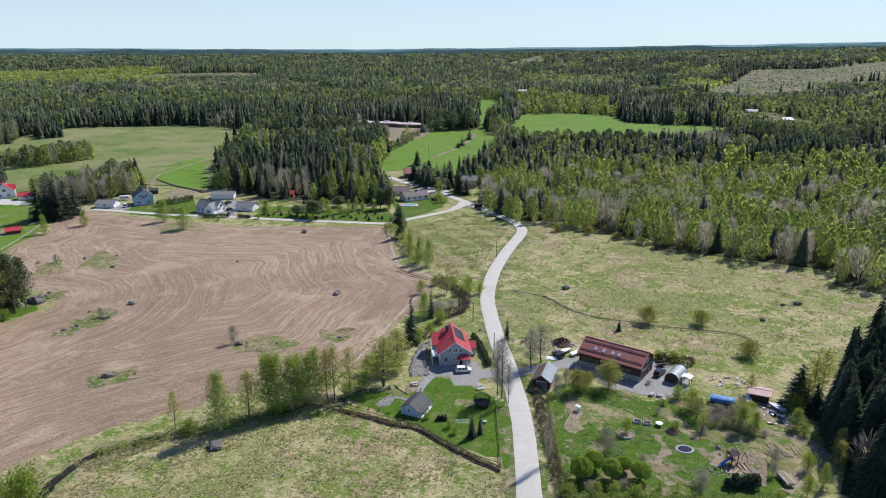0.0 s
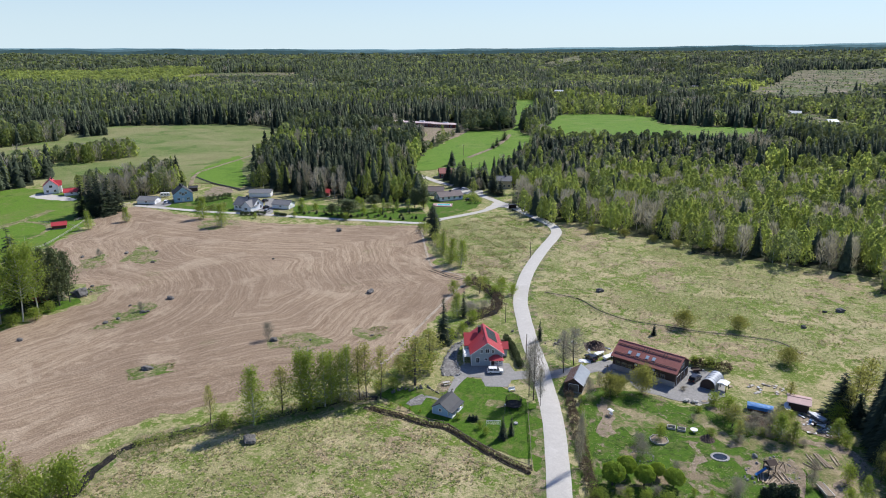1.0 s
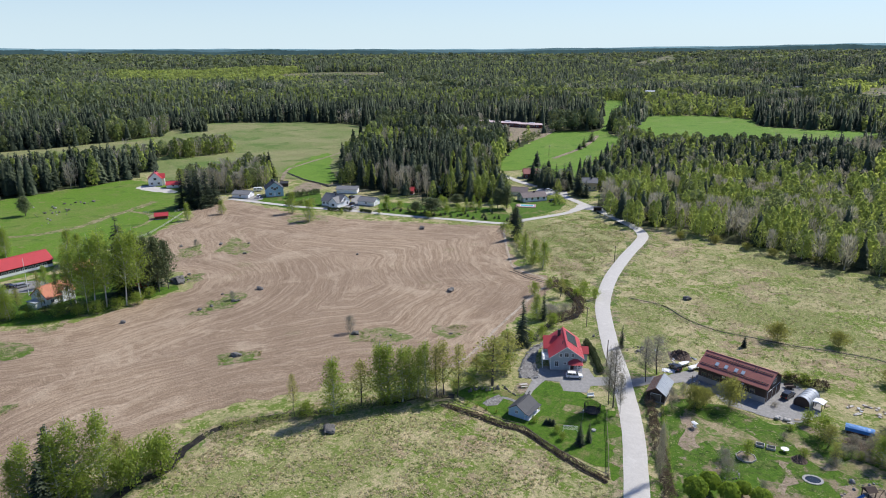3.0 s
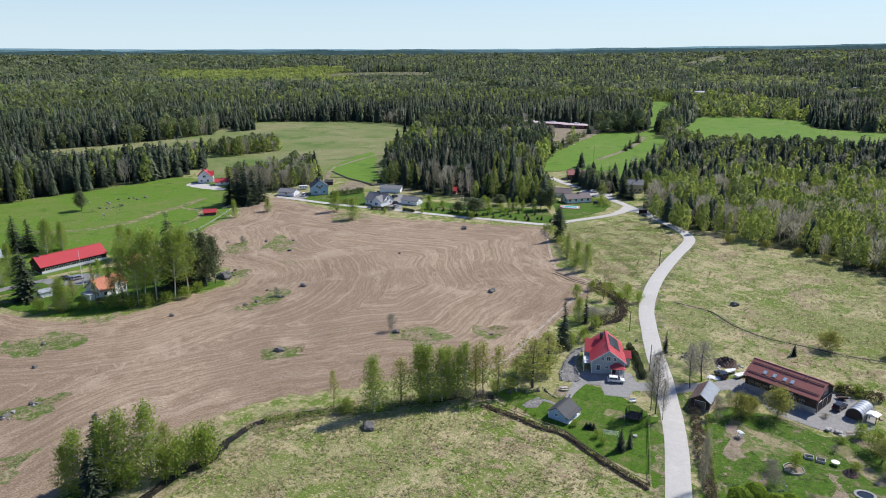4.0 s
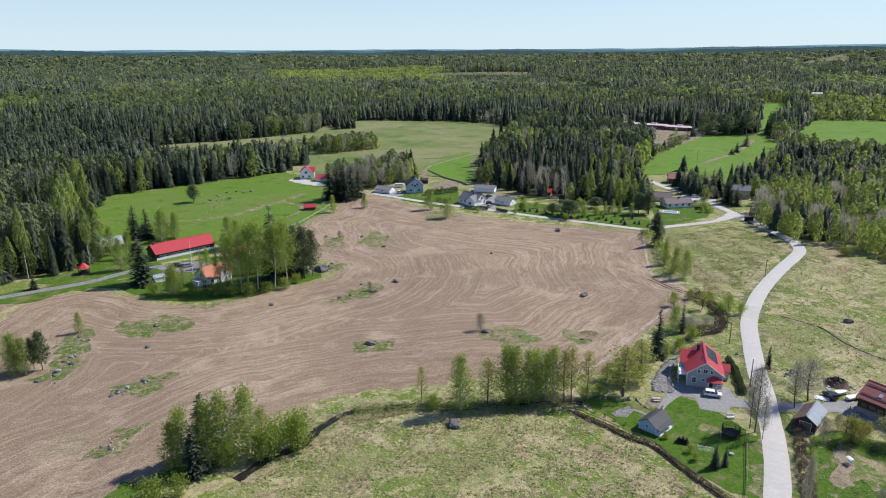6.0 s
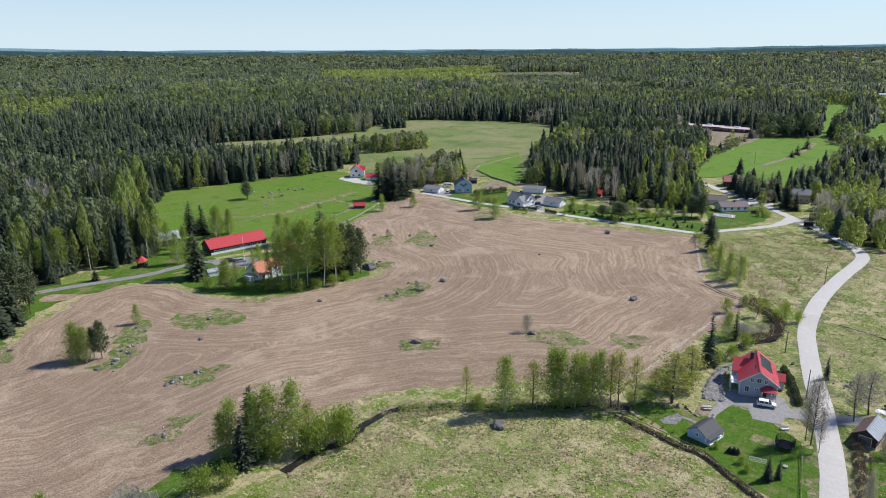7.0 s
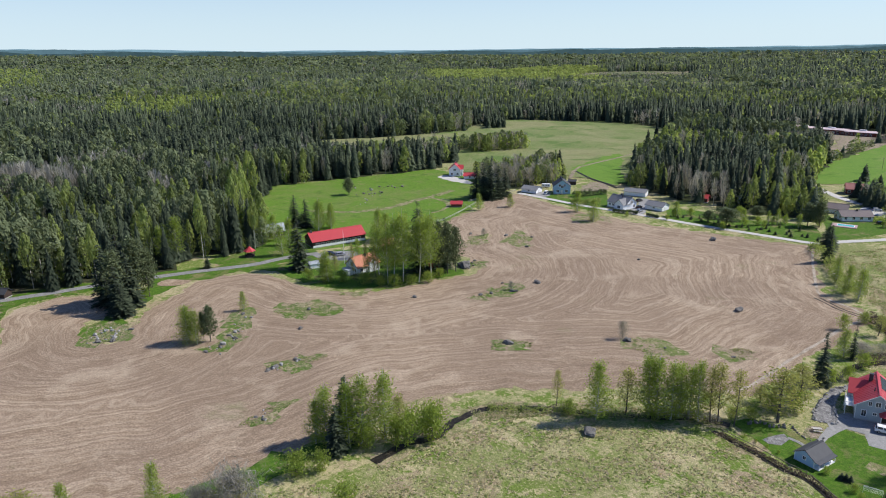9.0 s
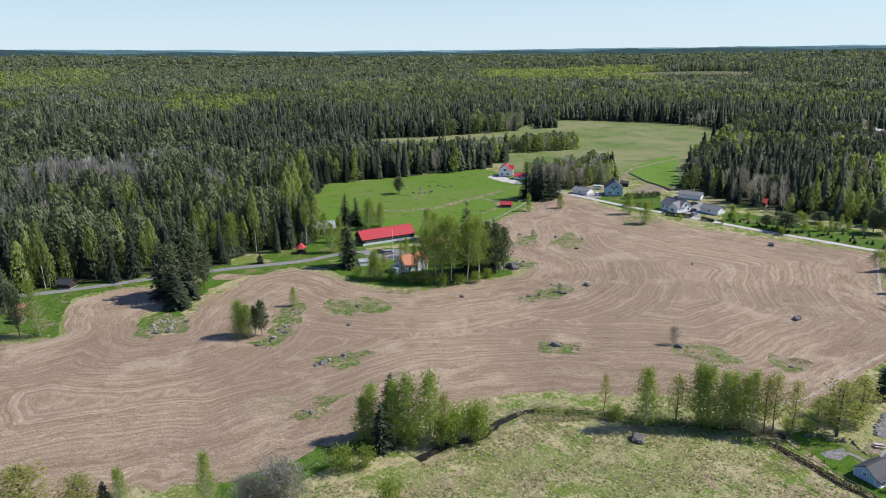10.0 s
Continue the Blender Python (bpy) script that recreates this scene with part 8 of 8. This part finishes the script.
part("beam", tube(bmesh.new(), [(0.9, 0, 2.2), (3.4, 0, 2.0)], [0.08, 0.08], 6), M["wood"], ob)
for s in (-0.9, 0.9):
    part("brace", tube(bmesh.new(), [(3.4, 0, 2.0), (3.6, s, 0)], [0.07, 0.07], 6), M["wood"], ob)


def log_row(x, y, turn, count, long, label, seed, thick=0.16):
    rng = random.Random(seed)
    ob = thing("log_pile", pose(x, y, 0.08, 0, 0, turn), label, "logs")
    for k in range(count):
        w = thick * rng.uniform(0.7, 1.2)
        y0 = k * thick * 3 * rng.uniform(0.8, 1.2)
        part("log", tube(bmesh.new(), [(-long / 2 + rng.uniform(-0.5, 0.5), y0, w), (long / 2 + rng.uniform(-0.5, 0.5), y0 + rng.uniform(-0.6, 0.6), w)], [w, w * 0.8], 7), M["pale_wood"], ob)


for lx, ly, lt, ln, ll, ls in ((73.5, 130.0, 95, 4, 5.6, 1), (75.8, 130.8, 96, 4, 5.2, 2), (78.0, 131.0, 92, 3, 3.6, 4), (71.9, 128.6, 120, 2, 3.4, 6)):
    log_row(lx, ly, lt, ln, ll, "loose pale logs lying on sand", ls, 0.13)
log_row(64.5, 124.0, 100, 5, 3.4, "loose boards and timber in a stone circle", 8, 0.17)
log_row(60.5, 123.4, 65, 4, 2.8, "loose boards and timber in a stone circle", 9, 0.17)
log_row(62.0, 121.6, 40, 4, 3.0, "loose timber in a stone circle", 3)


def trailer(x, y, turn, long, mat, label, load=True):
    ob = thing("trailer", pose(x, y, 0.05, 0, 0, turn), label, "trailer")
    part("bed", box(bmesh.new(), -long / 2, -0.8, 0.55, long / 2, 0.8, 0.7), M[mat], ob)
    for s in (-0.8, 0.74):
        part("side_board", box(bmesh.new(), -long / 2, s, 0.7, long / 2, s + 0.06, 1.05), M[mat], ob)
    part("drawbar", box(bmesh.new(), long / 2, -0.06, 0.5, long / 2 + 1.2, 0.06, 0.6), M["metal"], ob)
    for s in (-0.9, 0.78):
        part("wheel", tube(bmesh.new(), [(0, s, 0.32), (0, s + 0.14, 0.32)], [0.32, 0.32], 12), M["black"], ob)
    if load:
        for k in range(4):
            part("load", tube(bmesh.new(), [(-long / 2, -0.5 + 0.32 * k, 0.9), (long / 2 + 0.4, -0.5 + 0.3 * k, 0.95)], [0.14, 0.12], 6), M["pale_wood"], ob)


trailer(70.2, 119.4, 94, 4.2, "metal", "old trailer loaded with timber")
trailer(60.8, 171.8, 10, 2.4, "dark_wall", "small dark trailer in the farmyard", False)
trailer(40.6, 180.9, 48, 5.0, "white", "long white trailer beside the barn", False)


def boat(x, y, turn, long, mat, label):
    ob = thing("boat", pose(x, y, 0.25, 0, 0, turn), label, "boat")
    bm = bmesh.new()
    rings = []
    for k in range(7):
        u = k / 6
        w = 0.8 * math.sin(math.pi * (0.18 + 0.82 * (1 - u)) * 0.62) * (1 if u < 0.98 else 0.1)
        xx = -long / 2 + long * u
        rings.append([bm.verts.new(p) for p in ((xx, -w, 0.75 + 0.1 * u), (xx, -w * 0.6, 0.15), (xx, 0, 0.0 + 0.25 * u * u), (xx, w * 0.6, 0.15), (xx, w, 0.75 + 0.1 * u))])
    for r, s in zip(rings, rings[1:]):
        for k in range(4):
            bm.faces.new((r[k], r[k + 1], s[k + 1], s[k]))
        bm.faces.new((r[0], s[0], s[4], r[4]))
    bm.faces.new(rings[0])
    bm.faces.new(rings[-1][::-1])
    part("hull", bm, M[mat], ob)
    for cx in (-1.0, 0.8):
        part("cradle", box(bmesh.new(), cx, -0.6, -0.25, cx + 0.2, 0.6, 0.16), M["wood"], ob)


boat(36.0, 180.6, 35, 3.4, "white", "white boat laid up on the ground")
boat(38.3, 178.8, 40, 3.8, "white", "white boat laid up beside the barn")
boat(76.9, 152.6, 70, 4.2, "white", "white upturned boat beside a shed")
boat(82.0, 148.4, 120, 4.6, "tin_roof", "grey boat among scrap")

ob = thing("tarpaulin", pose(31.2, 176.6, 0.04, 0, 0, -10), "white tarpaulin spread over boards", "tarpaulin")
bm = bmesh.new()
bmesh.ops.create_grid(bm, x_segments=14, y_segments=10, size=1)
for v in bm.verts:
    v.co = Vector((v.co.x * 1.7, v.co.y * 1.1, 0.3 + 0.18 * noise.noise(v.co * 2.6) - 0.22 * max(abs(v.co.x), abs(v.co.y)) ** 4))
part("sheet", bm, M["white"], ob)


def heap(x, y, wide, tall, mat, label, seed, name="heap"):
    bm = bmesh.new()
    bmesh.ops.create_grid(bm, x_segments=22, y_segments=22, size=1)
    for v in bm.verts:
        r = v.co.xy.length
        k = max(0.0, 1 - r**1.6)
        v.co = Vector((v.co.x * wide / 2, v.co.y * wide / 2, tall * k * (1 + 0.8 * noise.noise(v.co * 4 + Vector((seed, 0, 0)))) + 0.5 * tall * k * noise.noise(v.co * 9) - 0.05))
    ob = part(name, bm, M[mat], None)
    ob.matrix_basis = pose(x, y, 0.08)
    tagged(ob, label, "heap")


heap(35.6, 186.6, 6.0, 1.7, "heap_soil", "heap of dark brown soil", 3, "soil_heap")
heap(53.0, 137.8, 3.4, 0.9, "heap_soil", "heap of brown brushwood", 5, "brush_heap")
heap(-8.5, 151.0, 1.6, 0.4, "crushed", "small heap of gravel", 6, "gravel_heap")
heap(67.5, 146.5, 6.0, 0.8, "heap_soil", "brown compost heap in the garden", 8, "compost_heap")

# greenhouse tunnel with its lean-to
ob = thing("greenhouse_tunnel", pose(62.6, 164.4, 0.08, 0, 0, 52), "silver arched greenhouse tunnel with dark end wall", "greenhouse")
arc = [(1.9 * math.cos(math.pi * k / 14), 0.9 + 1.9 * math.sin(math.pi * k / 14)) for k in range(15)]
outer = [(1.9, 0.0)] + arc + [(-1.9, 0.0)]
inner = [(a * 0.97, b * 0.98) for a, b in outer]
part("cover", prism(bmesh.new(), outer + inner[::-1], -3.2, 3.2), M["tin_roof"], ob)
part("end_wall", prism(bmesh.new(), inner, -3.1, -3.0), M["dark_wall"], ob)
part("end_wall", prism(bmesh.new(), inner, 3.0, 3.1), M["dark_wall"], ob)
for k in range(6):
    part("rib", tube(bmesh.new(), [(-3.2 + 1.28 * k, a * 1.01, b * 1.01) for a, b in outer], [0.05] * len(outer), 5), M["metal"], ob)
ob = thing("canopy_shelter", pose(64.6, 161.8, 0.08, 0, 0, 52), "white canopy on posts beside the greenhouse", "shelter")
for a, b in ((-1, -1), (1, -1), (-1, 1), (1, 1)):
    part("post", box(bmesh.new(), a - 0.06, b - 0.06, 0, a + 0.06, b + 0.06, 2.0), M["dark_wall"], ob)
part("roof", prism(bmesh.new(), [(-1.3, 2.0), (1.3, 2.0), (1.3, 2.08), (0, 2.4), (-1.3, 2.08)], -1.3, 1.3), M["white"], ob)

# blue covered store and pink roofed shed
ob = thing("firewood_store", pose(69.8, 151.2, 0.08, 0, 0, -22), "firewood store under a blue tarpaulin", "store")
part("logs", box(bmesh.new(), -2.5, -1.0, 0, 2.5, 1.0, 1.5), M["dark_wall"], ob)
bm = bmesh.new()
bmesh.ops.create_grid(bm, x_segments=20, y_segments=10, size=1)
for v in bm.verts:
    x, y = v.co.x, v.co.y
    v.co = Vector((x * 2.9, y * 1.4, 1.95 - 0.55 * abs(y) ** 1.5 - (0.5 if abs(y) > 0.95 else 0) + 0.08 * noise.noise(Vector((x * 5, y * 3, 1)))))
part("cover", bm, M["blue_sheet"], ob, "wrinkled blue tarpaulin")
house("tool_shed", 80.0, 153.4, -24, 4.4, 4.0, 2.4, 2.9, "dark_wall", "pink_roof", "dark open shed with faded pink tin roof", over=0.5, category="shed", base=0.1)
rs = random.Random(77)
for k in range(20):
    jx, jy = 78 + rs.uniform(0, 6.5), 141 + rs.uniform(0, 10)
    ob = thing("scrap_board", pose(jx, jy, 0.1, 0, 0, rs.uniform(0, 180)), "discarded boards and sheets on bare soil", "scrap", "scrap by the shed")
    part("board", box(bmesh.new(), -1.0, -0.3, 0, 1.0, 0.3, 0.12), M[rs.choice(["white", "tin_roof", "wood", "dark_wall"])], ob)
    part("board", box(bmesh.new(), -0.7, -0.1, 0.12, 0.9, 0.35, 0.2, pose(0, 0, 0, 0, 0, 30)), M[rs.choice(["white", "wood", "car_black"])], ob)
for k, (jx, jy) in enumerate(((79.6, 146.2), (80.3, 145.2))):
    ob = thing("barrel", pose(jx, jy, 0.09), "blue plastic barrel on bare soil", "barrel")
    part("drum", tube(bmesh.new(), [(0, 0, 0), (0, 0, 0.45), (0, 0, 0.9)], [0.28, 0.31, 0.28], 12), M["blue_sheet" if k == 0 else "black"], ob)
for k in range(10):
    jx, jy = 27 + rs.uniform(0, 14), 181 + rs.uniform(0, 9)
    ob = thing("scrap_board", pose(jx, jy, 0.06, 0, 0, rs.uniform(0, 180)), "weathered boards lying on the grass", "scrap", "boards by the barn")
    part("board", box(bmesh.new(), -0.9, -0.25, 0, 0.9, 0.25, 0.12), M[rs.choice(["white_wood", "tin_roof", "wood"])], ob)
for k, (jx, jy) in enumerate(((72.6, 164.2), (78.9, 164.2), (80.2, 162.6), (76.9, 165.1), (74.4, 163.0), (78.0, 160.8), (81.2, 160.0), (73.0, 160.6), (55.9, 153.6))):
    ob = thing("scrap_board", pose(jx, jy, 0.06, 0, 0, rs.uniform(0, 180)), "greyed boards and sheets lying in dry grass", "scrap", "boards behind the garden")
    part("board", box(bmesh.new(), -1.1, -0.3, 0, 1.1, 0.3, 0.14), M[rs.choice(["white_wood", "tin_roof", "white_wood"])], ob)
    part("board", box(bmesh.new(), -0.8, 0.0, 0.14, 0.8, 0.4, 0.22, pose(0, 0, 0, 0, 0, rs.uniform(10, 80))), M[rs.choice(["white_wood", "wood"])], ob)
for jx, jy, t in ((55.3, 154.5, 160), (60.2, 155.3, 10), (53.4, 155.2, 40)):
    ob = thing("filled_sacks", pose(jx, jy, 0.1, 0, 0, t), "off-white filled sacks at the edge of the yard", "sacks")
    for k in range(2):
        bm = bmesh.new()
        bmesh.ops.create_icosphere(bm, subdivisions=2, radius=0.5)
        for v in bm.verts:
            v.co = Vector((v.co.x * 1.1 + 0.7 * k - 0.35, v.co.y * 1.2, (v.co.z + 0.42) * 0.75 * (1 + 0.2 * noise.noise(v.co * 3))))
        part("sack", bm, M["white_wood"], ob)
for jx, jy, t in ((54.2, 166.6, 20), (55.4, 168.4, 70), (52.2, 164.6, 10), (59.6, 155.6, 5), (61.2, 155.8, 5), (57.8, 155.2, 15), (65.8, 164.8, 60), (67.2, 163.6, 30)):
    ob = thing("pallet", pose(jx, jy, 0.1, 0, 0, t), "pale wooden pallet on the gravel", "pallet", "pallets in the farmyard")
    for k in range(5):
        part("slat", box(bmesh.new(), -0.6, -0.4 + 0.18 * k, 0.1, 0.6, -0.28 + 0.18 * k, 0.13), M["pale_wood"], ob)
    for k in range(3):
        part("runner", box(bmesh.new(), -0.6 + 0.55 * k, -0.4, 0, -0.5 + 0.55 * k, 0.44, 0.1), M["pale_wood"], ob)

# ---- the farm and the village ----
ob = thing("gazebo", pose(-226.9, 182.9, 0), "small open gazebo with red roof", "gazebo")
for k in range(6):
    a = math.pi / 3 * k
    part("post", box(bmesh.new(), -0.08, -0.08, 0, 0.08, 0.08, 2.6, pose(1.9 * math.cos(a), 1.9 * math.sin(a), 0)), M["dark_wall"], ob)
part("floor", prism(bmesh.new(), [(2.1 * math.cos(math.pi / 3 * k), 2.1 * math.sin(math.pi / 3 * k)) for k in range(6)], 0, 0.2, "z"), M["wood"], ob)
part("lower_wall", tube(bmesh.new(), [(0, 0, 0.2), (0, 0, 1.1)], [1.95, 1.95], 6), M["dark_wall"], ob)
part("roof", tube(bmesh.new(), [(0, 0, 2.6), (0, 0, 4.6)], [2.7, 0.1], 6), M["red_roof"], ob)
house("farm_shed", -192.4, 186.5, 60, 4.0, 3.0, 2.0, 2.8, "white_wall", "tin_roof", "small grey shed under a tree", over=0.2, category="shed", base=0.1)
house("cottage", -151, 214, 40, 6, 5, 2.6, 4.4, "red_wall", "orange_roof", "small red cottage behind birches", category="cottage")
house("forest_hut", -264.2, 100.0, 30, 5, 4, 2.2, 3.6, "dark_wall", "dark_roof", "dark hut at the forest edge", category="hut")
house("cabin", -91.3, 393.0, 0, 6, 5, 2.6, 4.2, "red_wall", "red_roof", "small red cabin among trees", category="cabin")
house("cabin", -72.0, 400.0, 0, 7, 5, 2.6, 4.4, "white_wall", "tin_roof", "pale cabin among trees", category="cabin")
house("red_cottage", -318, 262, 40, 7, 6, 2.6, 4.4, "red_wall", "red_roof", "red cottage at the forest edge", category="cottage")
ob = thing("play_tower", pose(-244, 77, 0, 0, 0, 20), "wooden play tower with orange roof", "playground")
for a, b in ((-0.9, -0.9), (0.9, -0.9), (-0.9, 0.9), (0.9, 0.9)):
    part("post", box(bmesh.new(), a - 0.1, b - 0.1, 0, a + 0.1, b + 0.1, 4.2), M["wood"], ob)
part("platform", box(bmesh.new(), -1, -1, 2.0, 1, 1, 2.15), M["wood"], ob)
part("roof", prism(bmesh.new(), [(-1.3, 4.1), (0, 5.0), (1.3, 4.1)], -1.3, 1.3), M["orange_roof"], ob)
house("log_shed", -240.5, 74.5, 20, 3.5, 2.5, 2.6, 3.4, "wood", "orange_roof", "small log shelter with orange roof on the verge", over=0.3, category="shed", base=0.1)
ob = thing("swimming_pool", pose(-19.4, 372.0, 0.08, 0, 0, 0), "small turquoise pool with pale deck", "pool")
part("deck", box(bmesh.new(), -5.4, -3.6, 0, 5.4, 3.6, 0.3), M["pink_roof"], ob)
part("rim", box(bmesh.new(), -3.2, -1.9, 0.3, 4.4, 1.9, 0.4), M["white"], ob)
part("water", box(bmesh.new(), -2.9, -1.6, 0.4, 4.1, 1.6, 0.42), M["water"], ob)
ob = thing("bus_shelter", pose(19.5, 366.5, 0, 0, 0, 10), "dark bus shelter at the junction", "shelter")
part("wall", box(bmesh.new(), -2.0, 0.8, 0, 2.0, 0.95, 2.3), M["dark_wall"], ob)
for s in (-2.0, 1.9):
    part("side_wall", box(bmesh.new(), s, -0.6, 0, s + 0.1, 0.8, 2.3), M["dark_wall"], ob)
part("roof", prism(bmesh.new(), [(-1.1, 2.3), (1.2, 2.3), (1.2, 2.6), (-1.1, 2.4)], -2.3, 2.3), M["dark_roof"], ob)

# ---- meadow tufts ----


def grass_tufts(label, outline, count, mats, seed, size=0.5, keep_off=()):
    """Uneven tufts of grass over a stretch of open ground."""
    rng = np.random.RandomState(seed)
    xs, ys = [p[0] for p in outline], [p[1] for p in outline]
    x, y = rng.uniform(min(xs), max(xs), count * 3), rng.uniform(min(ys), max(ys), count * 3)
    ok = inside(x, y, outline) & (wavy(x, y, 14, seed) + rng.normal(0, 0.5, len(x)) > -0.2)
    for o in keep_off:
        ok &= ~inside(x, y, o)
    ok &= edge_distance(x, y, ROAD, False) > 3.2
    x, y = x[ok][:count], y[ok][:count]
    n, blades = len(x), 5
    V, F, S = [], [], []
    slot_of = rng.randint(0, len(mats), n)
    a = rng.uniform(0, 6.28, (n, blades))
    reach = rng.uniform(0.3, 1.0, (n, blades)) * size
    h = rng.uniform(0.1, 0.4, (n, blades)) * size
    wx, wy = -np.sin(a) * 0.16 * size, np.cos(a) * 0.16 * size
    c = np.stack([x[:, None] + 0 * a, y[:, None] + 0 * a, 0 * a + 0.02], -1)
    p0 = c + np.stack([wx, wy, 0 * a], -1)
    p1 = c - np.stack([wx, wy, 0 * a], -1)
    p2 = c + np.stack([np.cos(a) * reach, np.sin(a) * reach, h], -1)
    v = np.stack([p0, p1, p2], 2).reshape(-1, 3)
    ob = mesh_object("meadow_grass", v, np.arange(len(v)).reshape(-1, 3), mats, np.repeat(slot_of, blades), tone=np.repeat(rng.uniform(0, 1, n), blades * 3))
    tagged(ob, label, "grass", kind="stuff")


FRONT_MEADOW = [(-105, 60), (-84, 92), (-76, 122), (-60, 134), (-40, 142), (-25, 148), (-10, 139), (4, 128), (13, 121), (14, 60)]
EAST_MEADOW = [(22, 200), (22, 260), (38, 318), (57, 325), (114, 277), (155, 255), (150, 235), (165, 228), (120, 180), (92, 180), (64, 178), (40, 188)]
SMALL_MEADOW = [(-18, 320), (10, 352), (28, 340), (32, 320), (20, 280), (10, 240), (2, 250), (-8, 275)]
grass_tufts("dry straw and green tufts on the meadow", FRONT_MEADOW, 9000, [M["straw"], M["straw"], M["straw"], M["grass"]], 61, 0.7)
grass_tufts("dry straw and green tufts on the meadow", EAST_MEADOW, 5000, [M["straw"], M["straw"], M["grass"]], 62, 0.8)
grass_tufts("dry straw and green tufts on the meadow", SMALL_MEADOW, 4000, [M["straw"], M["grass"]], 63, 0.8)
grass_tufts("green tufts in the garden", LAWN_BARN, 2500, [M["grass"], M["grass"], M["straw"]], 64, 0.45)
grass_tufts("dry reeds and tufts along the ditch", [(-80, 126), (-74, 133), (-60, 141), (-48, 147), (-30, 156), (-25, 152), (-40, 144), (-60, 135), (-74, 122)], 3500, [M["straw"], M["straw"], M["grass"]], 65, 0.9)
for k, o in enumerate(ISLANDS + MORE_ISLANDS):
    grass_tufts("rough tufts on a green island", o, 260, [M["grass"], M["straw"]], 70 + k, 0.7)
